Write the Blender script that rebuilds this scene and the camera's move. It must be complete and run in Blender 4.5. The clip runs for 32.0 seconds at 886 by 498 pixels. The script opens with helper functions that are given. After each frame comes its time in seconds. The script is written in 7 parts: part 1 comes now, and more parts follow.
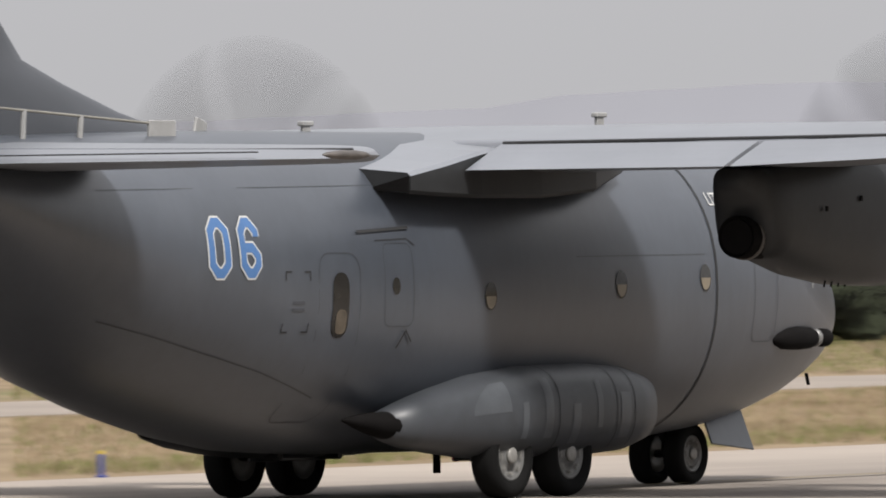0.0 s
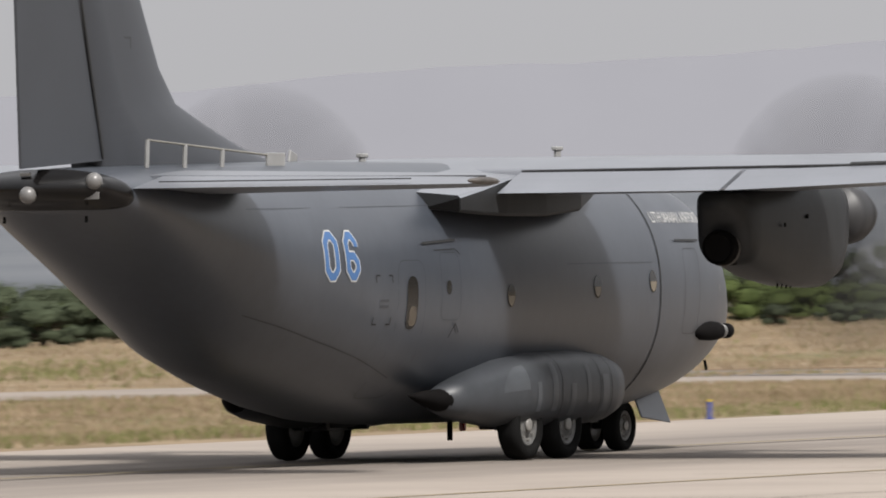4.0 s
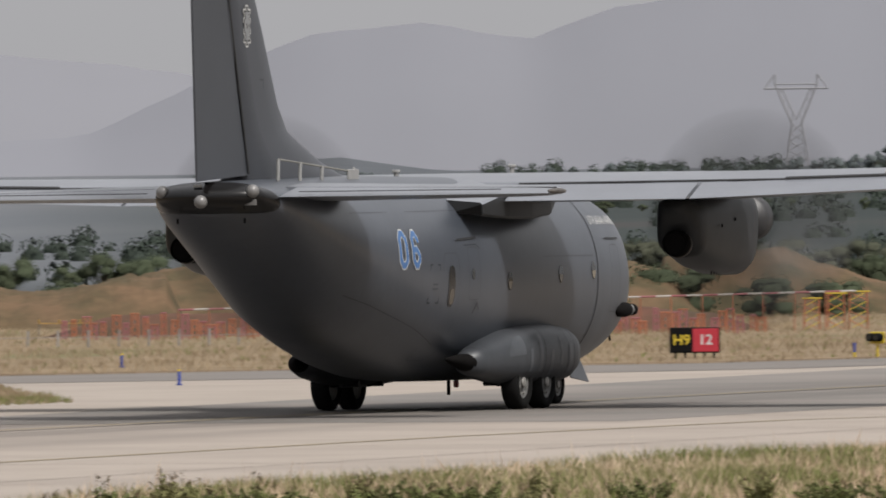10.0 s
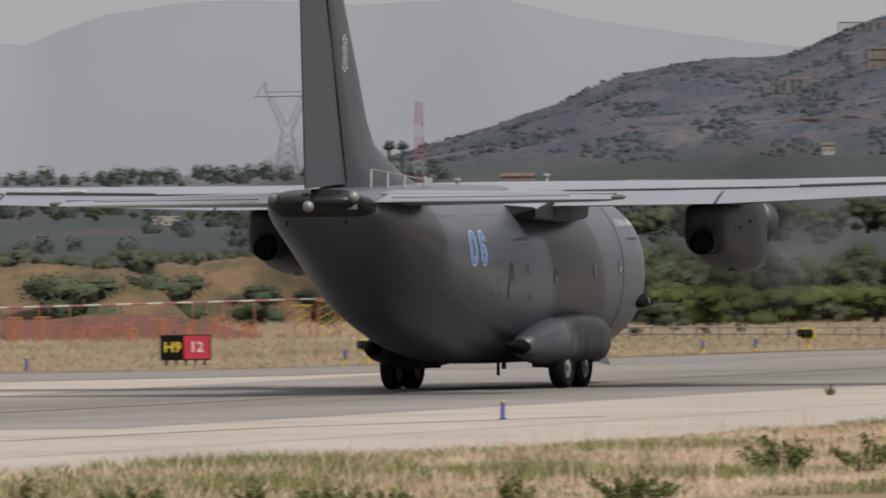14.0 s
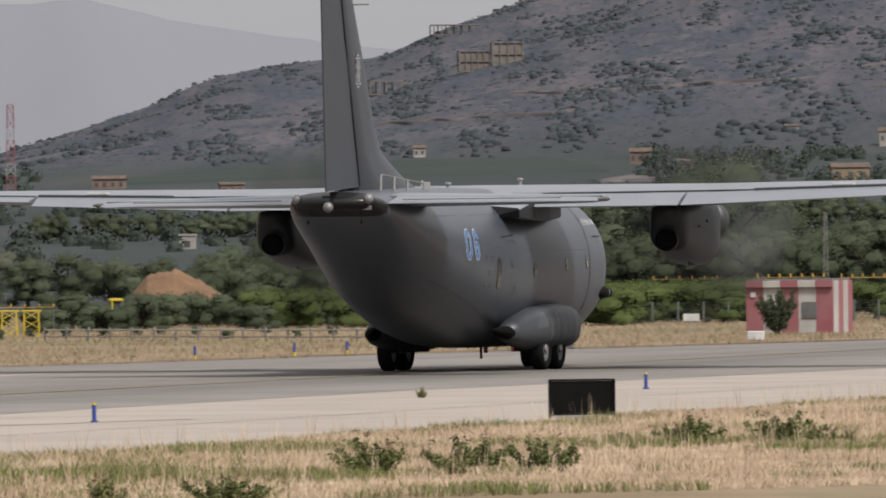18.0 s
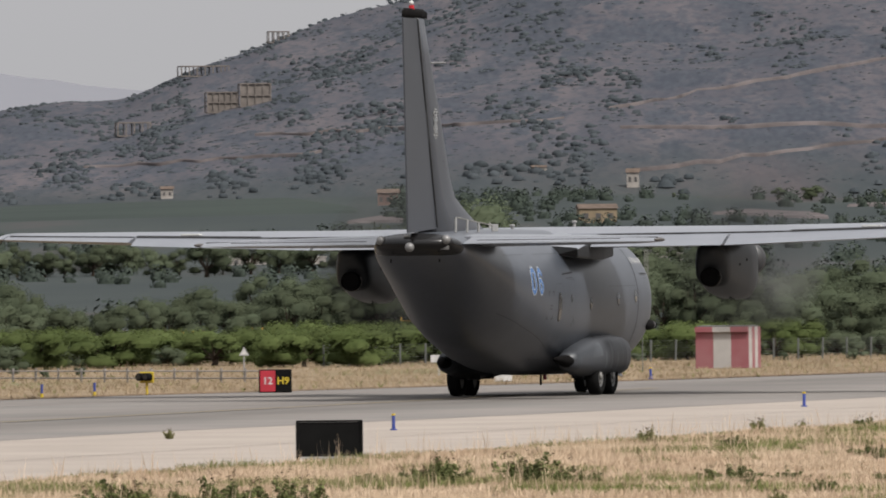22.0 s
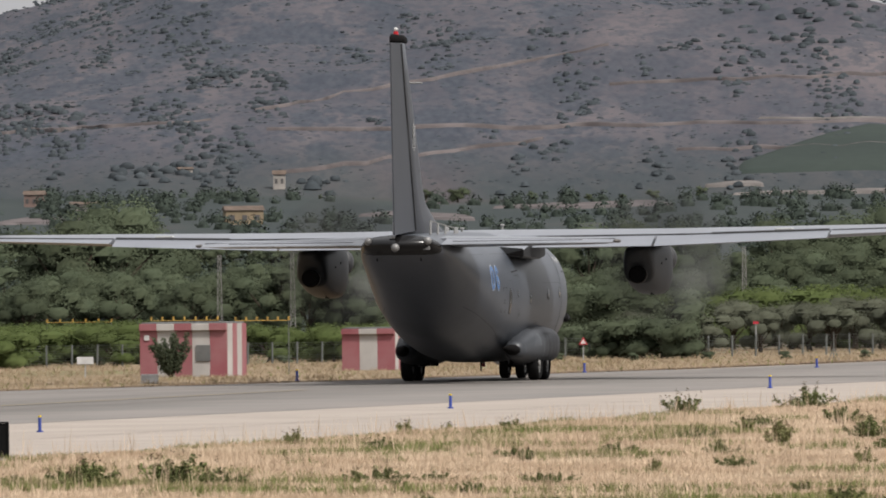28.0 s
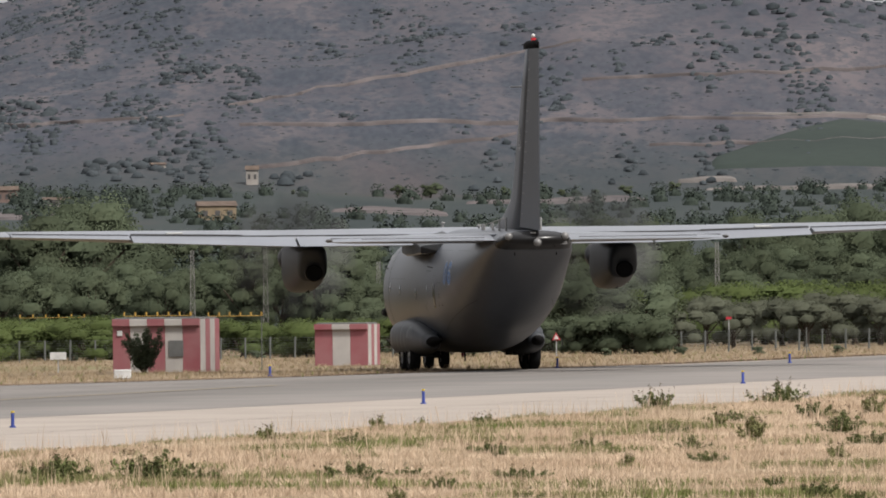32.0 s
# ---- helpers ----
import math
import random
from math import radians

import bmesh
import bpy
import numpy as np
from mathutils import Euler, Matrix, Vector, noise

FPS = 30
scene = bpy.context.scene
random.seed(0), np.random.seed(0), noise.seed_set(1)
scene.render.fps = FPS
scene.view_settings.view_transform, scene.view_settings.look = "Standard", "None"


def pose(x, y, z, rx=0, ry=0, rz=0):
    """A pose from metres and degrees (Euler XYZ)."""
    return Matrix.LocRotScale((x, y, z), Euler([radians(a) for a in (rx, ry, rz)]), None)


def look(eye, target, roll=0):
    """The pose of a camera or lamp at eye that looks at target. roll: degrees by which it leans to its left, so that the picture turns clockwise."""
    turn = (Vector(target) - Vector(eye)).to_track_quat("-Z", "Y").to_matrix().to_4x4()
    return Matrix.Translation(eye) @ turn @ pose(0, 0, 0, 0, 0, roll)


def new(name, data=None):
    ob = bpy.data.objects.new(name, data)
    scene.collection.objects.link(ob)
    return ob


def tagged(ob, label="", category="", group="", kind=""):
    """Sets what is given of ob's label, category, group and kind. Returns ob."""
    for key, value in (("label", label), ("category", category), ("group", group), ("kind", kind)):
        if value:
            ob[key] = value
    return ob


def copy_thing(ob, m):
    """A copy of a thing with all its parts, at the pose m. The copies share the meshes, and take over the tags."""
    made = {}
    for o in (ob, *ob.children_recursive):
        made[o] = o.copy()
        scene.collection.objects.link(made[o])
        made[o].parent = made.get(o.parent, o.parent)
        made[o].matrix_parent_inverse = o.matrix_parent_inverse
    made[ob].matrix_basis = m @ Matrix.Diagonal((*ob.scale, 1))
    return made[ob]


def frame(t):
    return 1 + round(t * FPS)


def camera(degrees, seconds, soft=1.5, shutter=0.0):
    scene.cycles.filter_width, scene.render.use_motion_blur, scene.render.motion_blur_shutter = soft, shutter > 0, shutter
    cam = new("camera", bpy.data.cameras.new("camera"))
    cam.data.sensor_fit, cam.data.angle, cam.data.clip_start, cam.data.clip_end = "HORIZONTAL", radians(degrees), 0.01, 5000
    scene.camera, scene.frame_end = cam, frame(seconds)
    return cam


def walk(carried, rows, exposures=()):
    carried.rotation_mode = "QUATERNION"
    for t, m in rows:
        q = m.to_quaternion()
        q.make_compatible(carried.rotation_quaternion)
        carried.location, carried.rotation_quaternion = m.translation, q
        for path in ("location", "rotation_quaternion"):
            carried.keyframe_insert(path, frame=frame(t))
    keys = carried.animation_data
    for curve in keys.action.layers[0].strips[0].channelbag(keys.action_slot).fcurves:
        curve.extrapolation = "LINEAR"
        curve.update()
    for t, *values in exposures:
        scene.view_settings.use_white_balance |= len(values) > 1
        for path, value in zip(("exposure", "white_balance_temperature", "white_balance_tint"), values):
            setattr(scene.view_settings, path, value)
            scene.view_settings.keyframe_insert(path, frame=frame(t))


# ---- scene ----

# ======== camera and its walk ========
EYE_H = 3.295
cam = camera(4.0, 32.0, soft=1.8, shutter=0.66)
ROLL = -0.626
# seconds, heading to the right of north, tilt upwards (degrees)
AIM = [
    (0, -19.056, -0.155), (0.5, -18.085, -0.160), (1, -17.149, -0.147), (1.5, -16.255, -0.133),
    (2, -15.361, -0.101), (2.5, -14.544, -0.098), (3, -13.944, -0.093), (3.5, -13.351, -0.089),
    (5.5, -10.871, -0.083), (6, -10.312, -0.086), (6.5, -9.830, -0.095), (7, -9.436, -0.097),
    (7.5, -9.052, -0.094), (8, -8.687, -0.094), (8.5, -8.274, -0.091), (9, -7.842, -0.092),
    (9.5, -7.415, -0.082), (10, -7.042, -0.087), (10.5, -6.781, -0.086), (11, -6.673, -0.077),
    (11.5, -6.440, -0.069), (12, -6.065, -0.069), (12.5, -5.657, -0.063), (13, -5.355, -0.065),
    (13.5, -5.088, -0.076), (14, -4.743, -0.079), (14.5, -4.388, -0.075), (15, -4.104, -0.076),
    (15.5, -3.913, -0.072), (17.5, -3.112, -0.083), (18, -2.898, -0.087), (18.5, -2.770, -0.083),
    (19, -2.702, -0.074), (19.5, -2.564, -0.058), (20, -2.352, -0.026), (20.5, -2.191, 0.034),
    (21, -2.015, 0.078), (21.5, -1.896, 0.087), (22, -1.756, 0.087), (22.5, -1.631, 0.096),
    (23, -1.497, 0.100), (23.5, -1.414, 0.105), (24, -1.260, 0.101), (24.5, -1.107, 0.091),
    (25, -0.889, 0.084), (25.5, -0.717, 0.077), (27.5, -0.297, 0.077), (28, -0.159, 0.078),
    (28.5, -0.099, 0.079), (29, -0.086, 0.081), (29.5, -0.051, 0.085), (30, -0.000, 0.080),
    (30.5, 0.021, 0.073), (31, 0.009, 0.071), (31.5, -0.007, 0.070), (32, -0.037, 0.056),
]
# seconds, place of the main gear on the ground, heading (degrees)
TAXI = [
    (0, -48.80, 139.57, 12.57), (0.5, -47.71, 144.43, 12.65), (1, -46.55, 149.34, 12.67), (1.5, -45.44, 154.18, 12.62),
    (2, -44.36, 158.92, 12.56), (2.5, -43.34, 163.53, 12.56), (3, -42.38, 168.02, 12.60), (3.5, -41.35, 172.52, 12.67),
    (5.5, -37.22, 190.58, 12.05), (6, -36.24, 195.11, 11.84), (6.5, -35.27, 199.59, 11.74), (7, -34.31, 203.99, 11.76),
    (7.5, -33.37, 208.33, 11.86), (8, -32.42, 212.64, 11.93), (8.5, -31.46, 216.94, 11.93), (9, -30.51, 221.26, 11.87),
    (9.5, -29.55, 225.59, 11.82), (10, -28.61, 229.92, 11.84), (10.5, -27.68, 234.23, 11.98), (11, -26.75, 238.50, 12.22),
    (11.5, -25.82, 242.73, 12.50), (12, -24.87, 246.94, 12.75), (12.5, -23.91, 251.16, 12.84), (13, -22.94, 255.40, 12.71),
    (13.5, -21.97, 259.68, 12.39), (14, -21.02, 263.95, 12.00), (14.5, -20.12, 268.16, 11.67), (15, -19.28, 272.28, 11.47),
    (15.5, -18.48, 276.33, 11.38), (17.5, -15.17, 291.90, 12.15), (18, -14.33, 295.73, 12.14), (18.5, -13.49, 299.53, 12.14),
    (19, -12.67, 303.30, 12.19), (19.5, -11.84, 307.04, 12.33), (20, -11.01, 310.74, 12.54), (20.5, -10.19, 314.41, 12.77),
    (21, -9.37, 318.04, 12.93), (21.5, -8.54, 321.67, 12.93), (22, -7.71, 325.28, 12.72), (22.5, -6.89, 328.88, 12.32),
    (23, -6.10, 332.41, 11.83), (23.5, -5.37, 335.86, 11.37), (24, -4.70, 339.18, 11.06), (24.5, -4.11, 342.38, 10.93),
    (25, -3.54, 345.48, 10.95), (25.5, -2.99, 348.52, 11.05), (27.5, -0.62, 360.29, 11.20), (28, -0.11, 363.00, 10.16),
    (28.5, 0.32, 365.67, 8.43), (29, 0.67, 368.30, 6.08), (29.5, 0.92, 370.88, 3.42), (30, 1.05, 373.39, 0.69),
    (30.5, 1.09, 375.84, -1.93), (31, 0.99, 378.24, -4.49), (31.5, 0.81, 380.59, -7.03), (32, 0.53, 382.91, -9.49),
]


def aim(heading, tilt):
    return pose(0, 0, EYE_H, 90 + tilt, 0, -heading) @ pose(0, 0, 0, 0, 0, ROLL)


walk(cam, [(t, aim(a, b)) for t, a, b in AIM],
     [(0, 0.16), (3, 0.12), (6, -0.04), (9, -0.16), (12, -0.18), (15.5, -0.13), (19, -0.05), (24, 0.03), (32, 0.05)])

# ======== world, sun, exposure ========
SUN_EL, SUN_AZ = 51.0, 135.0          # height, and compass bearing from +Y to the right
scene.view_settings.exposure = 0.0
world = bpy.data.worlds.new("hazy_sky")
scene.world = world
world.use_nodes = True
wn, wl = world.node_tree.nodes, world.node_tree.links
wn.clear()
sky = wn.new("ShaderNodeTexSky")
sky.sky_type = "NISHITA"
sky.sun_disc = False
sky.sun_elevation, sky.sun_rotation = radians(SUN_EL), radians(SUN_AZ)
sky.dust_density, sky.air_density = 6.0, 1.6
soft = wn.new("ShaderNodeHueSaturation")
soft.inputs["Saturation"].default_value = 0.25
tone = wn.new("ShaderNodeMix")
tone.data_type = "RGBA"
tone.inputs["Factor"].default_value = 0.8
tone.inputs["B"].default_value = (5.45, 5.42, 5.60, 1)
bg = wn.new("ShaderNodeBackground")
bg.inputs["Strength"].default_value = 0.1
wo = wn.new("ShaderNodeOutputWorld")
wl.new(sky.outputs[0], soft.inputs["Color"])
wl.new(soft.outputs[0], tone.inputs["A"])
# an overcast sky is brightest overhead
where = wn.new("ShaderNodeTexCoord")
split = wn.new("ShaderNodeSeparateXYZ")
climb = wn.new("ShaderNodeMath")
climb.operation = "MULTIPLY_ADD"
climb.use_clamp = False
climb.inputs[1].default_value, climb.inputs[2].default_value = 1.7, 1.0
floor_ = wn.new("ShaderNodeMath")
floor_.operation = "MAXIMUM"
floor_.inputs[1].default_value = 1.0
lift = wn.new("ShaderNodeVectorMath")
lift.operation = "SCALE"
wl.new(where.outputs["Generated"], split.inputs[0])
wl.new(split.outputs["Z"], climb.inputs[0])
wl.new(climb.outputs[0], floor_.inputs[0])
wl.new(tone.outputs["Result"], lift.inputs[0])
wl.new(floor_.outputs[0], lift.inputs["Scale"])
wl.new(lift.outputs[0], bg.inputs["Color"])
wl.new(bg.outputs[0], wo.inputs[0])

sun = new("sun", bpy.data.lights.new("sun", "SUN"))
sun.data.energy, sun.data.angle, sun.data.color = 5.0, radians(8), (1.0, 0.955, 0.90)
_b, _e = radians(SUN_AZ), radians(SUN_EL)
sun.matrix_world = look((0, 0, 60), (-60 * math.sin(_b) * math.cos(_e), -60 * math.cos(_b) * math.cos(_e), 60 - 60 * math.sin(_e)))


# ======== materials ========
def material(name, colour, rough=0.6, metal=0.0, scale=3.0, vary=0.12, fine=40.0, bump=0.0, second=None, emit=0.0, spec=0.5,
             stretch=(1, 1, 1), object_random=0.0, island=0.0, coords="Object"):
    """A surface with two scales of variation, optional relief and a second colour in patches."""
    m = bpy.data.materials.new(name)
    m.use_nodes = True
    n, l = m.node_tree.nodes, m.node_tree.links
    b = n["Principled BSDF"]
    b.inputs["Roughness"].default_value, b.inputs["Metallic"].default_value = rough, metal
    b.inputs["Specular IOR Level"].default_value = spec if rough < 0.8 else min(spec, 0.06)   # dull surfaces keep no sheen at low angles
    tc = n.new("ShaderNodeTexCoord")
    mp = n.new("ShaderNodeMapping")
    mp.inputs["Scale"].default_value = stretch
    l.new(tc.outputs[coords], mp.inputs[0])
    big, small = n.new("ShaderNodeTexNoise"), n.new("ShaderNodeTexNoise")
    big.inputs["Scale"].default_value, small.inputs["Scale"].default_value = scale, fine
    big.inputs["Detail"].default_value, small.inputs["Detail"].default_value = 5, 3
    l.new(mp.outputs[0], big.inputs["Vector"])
    l.new(mp.outputs[0], small.inputs["Vector"])
    c2 = second or tuple(c * (1 - 2 * vary) for c in colour)
    ramp = n.new("ShaderNodeValToRGB")
    ramp.color_ramp.elements[0].position, ramp.color_ramp.elements[1].position = 0.36, 0.64
    ramp.color_ramp.elements[0].color, ramp.color_ramp.elements[1].color = (*c2, 1), (*colour, 1)
    l.new(big.outputs["Fac"], ramp.inputs[0])
    hsv = n.new("ShaderNodeHueSaturation")
    l.new(ramp.outputs[0], hsv.inputs["Color"])
    val = n.new("ShaderNodeMath")
    val.operation = "MULTIPLY_ADD"
    val.inputs[1].default_value, val.inputs[2].default_value = 2 * vary, 1 - vary
    l.new(small.outputs["Fac"], val.inputs[0])
    last = val
    for amount, node, out in ((object_random, "ShaderNodeObjectInfo", "Random"), (island, "ShaderNodeNewGeometry", "Random Per Island")):
        if amount:
            src = n.new(node)
            k = n.new("ShaderNodeMath")
            k.operation = "MULTIPLY_ADD"
            k.inputs[1].default_value, k.inputs[2].default_value = 2 * amount, 1 - amount
            l.new(src.outputs[out], k.inputs[0])
            both = n.new("ShaderNodeMath")
            both.operation = "MULTIPLY"
            l.new(last.outputs[0], both.inputs[0])
            l.new(k.outputs[0], both.inputs[1])
            last = both
    l.new(last.outputs[0], hsv.inputs["Value"])
    l.new(hsv.outputs[0], b.inputs["Base Color"])
    if bump:
        bp = n.new("ShaderNodeBump")
        bp.inputs["Strength"].default_value, bp.inputs["Distance"].default_value = bump, 0.02
        l.new(small.outputs["Fac"], bp.inputs["Height"])
        l.new(bp.outputs[0], b.inputs["Normal"])
    if emit:
        l.new(hsv.outputs[0], b.inputs["Emission Color"])
        b.inputs["Emission Strength"].default_value = emit
    return m


GREY = material("aircraft_grey", (0.0386, 0.0445, 0.0556), 0.38, scale=0.9, vary=0.18, fine=8, stretch=(1.0, 1.0, 0.4), second=(0.0312, 0.0366, 0.0466), spec=0.8)
GREY_PATCH = material("faded_grey_patch", (0.0500, 0.0550, 0.0630), 0.46, scale=2, vary=0.14, spec=0.65)
PANEL_LINE = material("faint_panel_line", (0.0304, 0.0327, 0.0365), 0.5, vary=0.1)
DOOR_GLASS = material("tinted_door_glass", (0.016, 0.015, 0.014), 0.22, spec=0.2)
# tan reflection low in the door glass, given as a colour
DOOR_TAN = material("door_tan_reflection", (0.0788, 0.0638, 0.0465), 0.3, scale=4, vary=0.3)
# lighter than the fuselage grey; sky sheen is partly in this colour
WING = material("wing_grey", (0.1317, 0.1393, 0.1569), 0.36, scale=0.7, vary=0.06, fine=12)
FIN_GREY = material("fin_grey", (0.0347, 0.0379, 0.0451), 0.46, scale=0.6, vary=0.06)
SEAM = material("dark_seam", (0.012, 0.012, 0.013), 0.7)
BLACK = material("black_plastic", (0.006, 0.0055, 0.0055), 0.25, spec=0.3)
SOOT = material("sooty_metal", (0.006, 0.0055, 0.0055), 0.9, spec=0.05)
TIP = material("worn_tip_brown", (0.0770, 0.0678, 0.0616), 0.6, scale=5, vary=0.3)
NACELLE = material("nacelle_grey", (0.0200, 0.0212, 0.0230), 0.45, scale=1.2, vary=0.18, fine=9, second=(0.0150, 0.0156, 0.0165), spec=0.28)
POD_GREY = material("sponson_grey", (0.0348, 0.0382, 0.0442), 0.48, scale=1.1, vary=0.20, fine=8, second=(0.0238, 0.0263, 0.0306), spec=0.5)
DOME = material("lamp_dome_grey", (0.1404, 0.1375, 0.1346), 0.35)
WHITE = material("white_paint", (0.3926, 0.3926, 0.3825), 0.5, vary=0.05)
BLUE_MARK = material("blue_marking", (0.0445, 0.1112, 0.2528), 0.5, vary=0.05)
TYRE = material("tyre_rubber", (0.010, 0.010, 0.010), 0.9, scale=6, vary=0.2, bump=0.2, spec=0.12)
RIM = material("wheel_rim_grey", (0.1170, 0.1170, 0.1142), 0.45, scale=8, vary=0.15)
HUB = material("wheel_hub_pale", (0.1931, 0.1873, 0.1756), 0.4, scale=8, vary=0.1)
STEEL = material("gear_steel", (0.035, 0.035, 0.037), 0.5, metal=0.3)
GLASS_DARK = material("cabin_window_dark", (0.025, 0.024, 0.022), 0.12)
# on the cockpit panes this tan is a painted warm glint
GLASS_WARM = material("warm_window_tan", (0.1617, 0.1347, 0.0970), 0.3)
CROSS_FILL = material("greyed_white_paint", (0.16, 0.165, 0.17), 0.5, vary=0.05)
PALE = material("pale_antenna", (0.2224, 0.2224, 0.2195), 0.5)
RED_LAMP = material("red_beacon_glass", (0.3850, 0.0154, 0.0231), 0.2)
GOLD = material("brass_rail", (0.1672, 0.1596, 0.1368), 0.4)
BLADE = material("propeller_black", (0.03, 0.03, 0.032), 0.5)


# ======== mesh helpers ========
def mesh_object(name, verts, faces, mat, parent=None, smooth=False, label=""):
    me = bpy.data.meshes.new(name)
    me.from_pydata([tuple(v) for v in verts], [], [tuple(f) for f in faces])
    me.materials.append(mat)
    if smooth:
        me.polygons.foreach_set("use_smooth", [True] * len(me.polygons))
    me.update()
    ob = new(name, me)
    ob.parent = parent
    if label:
        ob["label"] = label
    return ob


def part(name, bm, mat, parent, label="", smooth=False):
    me = bpy.data.meshes.new(name)
    bmesh.ops.recalc_face_normals(bm, faces=bm.faces)
    bm.to_mesh(me)
    bm.free()
    me.materials.append(mat)
    if smooth:
        me.polygons.foreach_set("use_smooth", [True] * len(me.polygons))
    ob = new(name, me)
    ob.parent = parent
    if label:
        ob["label"] = label
    return ob


def loft(rings, close=True, caps=True):
    """Verts and faces of a skin through rings of equal length."""
    n = len(rings[0])
    verts = [p for r in rings for p in r]
    faces = []
    for i in range(len(rings) - 1):
        for j in range(n if close else n - 1):
            k = (j + 1) % n
            faces.append((i * n + j, i * n + k, (i + 1) * n + k, (i + 1) * n + j))
    if caps:
        faces.append(tuple(range(n))[::-1])
        faces.append(tuple(range((len(rings) - 1) * n, len(rings) * n)))
    return verts, faces


def box_bm(sx, sy, sz, at=(0, 0, 0), bevel=0.0, bm=None, turn=None):
    bm = bm or bmesh.new()
    m = Matrix.Translation(at) @ (turn or Matrix()) @ Matrix.Diagonal((sx, sy, sz, 1))
    r = bmesh.ops.create_cube(bm, size=1, matrix=m)
    if bevel:
        es = list({e for v in r["verts"] for e in v.link_edges})
        bmesh.ops.bevel(bm, geom=es, offset=bevel, segments=1, affect="EDGES")
    return bm


def tube_bm(a, b, r, n=8, bm=None, r2=None):
    bm = bm or bmesh.new()
    a, b = Vector(a), Vector(b)
    d = b - a
    m = Matrix.Translation((a + b) / 2) @ d.to_track_quat("Z", "Y").to_matrix().to_4x4()
    bmesh.ops.create_cone(bm, cap_ends=True, segments=n, radius1=r, radius2=r if r2 is None else r2, depth=d.length, matrix=m)
    return bm


def empty(name, label, category, group="", m=None):
    ob = new(name)
    ob.empty_display_size = 0.2
    if m is not None:
        ob.matrix_basis = m
    return tagged(ob, label, category, group)


# ======== the transport aircraft: x forward, y to its left, z up from the ground ========
plane = empty("transport_aircraft", "dark grey twin-engined military transport aircraft taxiing on concrete", "aircraft")

# stations: x, bottom, top, half width, squareness
STATIONS = [
    (9.76, 1.98, 2.06, 0.05, 2.0, 2.0), (9.67, 1.82, 2.24, 0.24, 2.0, 2.0), (9.44, 1.62, 2.48, 0.45, 2.0, 2.0), (9.09, 1.43, 2.72, 0.68, 2.0, 2.0),
    (8.75, 1.28, 2.95, 0.87, 2.05, 2.0), (8.36, 1.14, 3.32, 1.04, 2.1, 2.05), (7.88, 1.00, 3.68, 1.22, 2.15, 2.1), (7.14, 0.85, 3.96, 1.44, 2.2, 2.15),
    (6.20, 0.70, 4.13, 1.62, 2.2, 2.2), (4.80, 0.58, 4.22, 1.73, 2.2, 2.2), (3.00, 0.53, 4.25, 1.76, 2.2, 2.2), (0.00, 0.52, 4.25, 1.76, 2.2, 2.2),
    (-2.20, 0.53, 4.25, 1.76, 2.2, 2.2), (-3.60, 0.58, 4.25, 1.76, 2.2, 2.15), (-4.70, 0.73, 4.24, 1.75, 2.2, 2.15), (-6.00, 0.98, 4.23, 1.72, 2.2, 2.0),
    (-7.20, 1.30, 4.21, 1.63, 2.2, 1.95), (-8.35, 1.80, 4.19, 1.52, 2.2, 1.9), (-9.40, 2.30, 4.17, 1.41, 2.2, 1.9), (-10.40, 2.80, 4.15, 1.32, 2.25, 1.95),
    (-11.00, 3.10, 4.13, 1.24, 2.3, 2.1), (-11.50, 3.38, 4.11, 1.12, 2.35, 2.2), (-11.90, 3.58, 4.09, 0.98, 2.4, 2.2), (-12.15, 3.66, 4.06, 0.84, 2.4, 2.2),
]
_sx = [s[0] for s in STATIONS][::-1]


def section(x):
    return [float(np.interp(x, _sx, [s[k] for s in STATIONS][::-1])) for k in (1, 2, 3, 4, 5)]


def ring_points(x, n=56, grow=0.0, a0=0.0, a1=2 * math.pi, closed=True):
    zb, zt, w, eu, el = section(x)
    zc, hh = (zb + zt) / 2, (zt - zb) / 2 + grow
    w += grow
    pts = []
    for i in range(n):
        a = a0 + (a1 - a0) * i / (n if closed else n - 1)
        c, s = math.cos(a), math.sin(a)
        e = eu if s >= 0 else el
        pts.append((x, w * math.copysign(abs(c) ** (2 / e), c), zc + hh * math.copysign(abs(s) ** (2 / e), s)))
    return pts


def side(x, z, off=0.006, hand=-1):
    """A point of the fuselage's flank at x and z, hand -1: the right side."""
    zb, zt, w, eu, el = section(x)
    zc, hh = (zb + zt) / 2, (zt - zb) / 2
    e = eu if z >= zc else el
    q = min(0.999, abs((z - zc) / hh))
    return (x, hand * (w * (1 - q ** e) ** (1 / e) + off), z)


xs = [9.76, 9.73, 9.67, 9.55, 9.44, 9.25, 9.09, 8.9, 8.75, 8.55, 8.36, 8.1, 7.88, 7.5, 7.14] + [6.8 - 0.5 * i for i in range(38)] + [-12.15]
xs = [x for x in xs if x > -11.86] + [-11.9]
v, f = loft([ring_points(x) for x in xs])
mesh_object("fuselage", v, f, GREY, plane, True, "matt dark grey rounded fuselage with upswept tail")

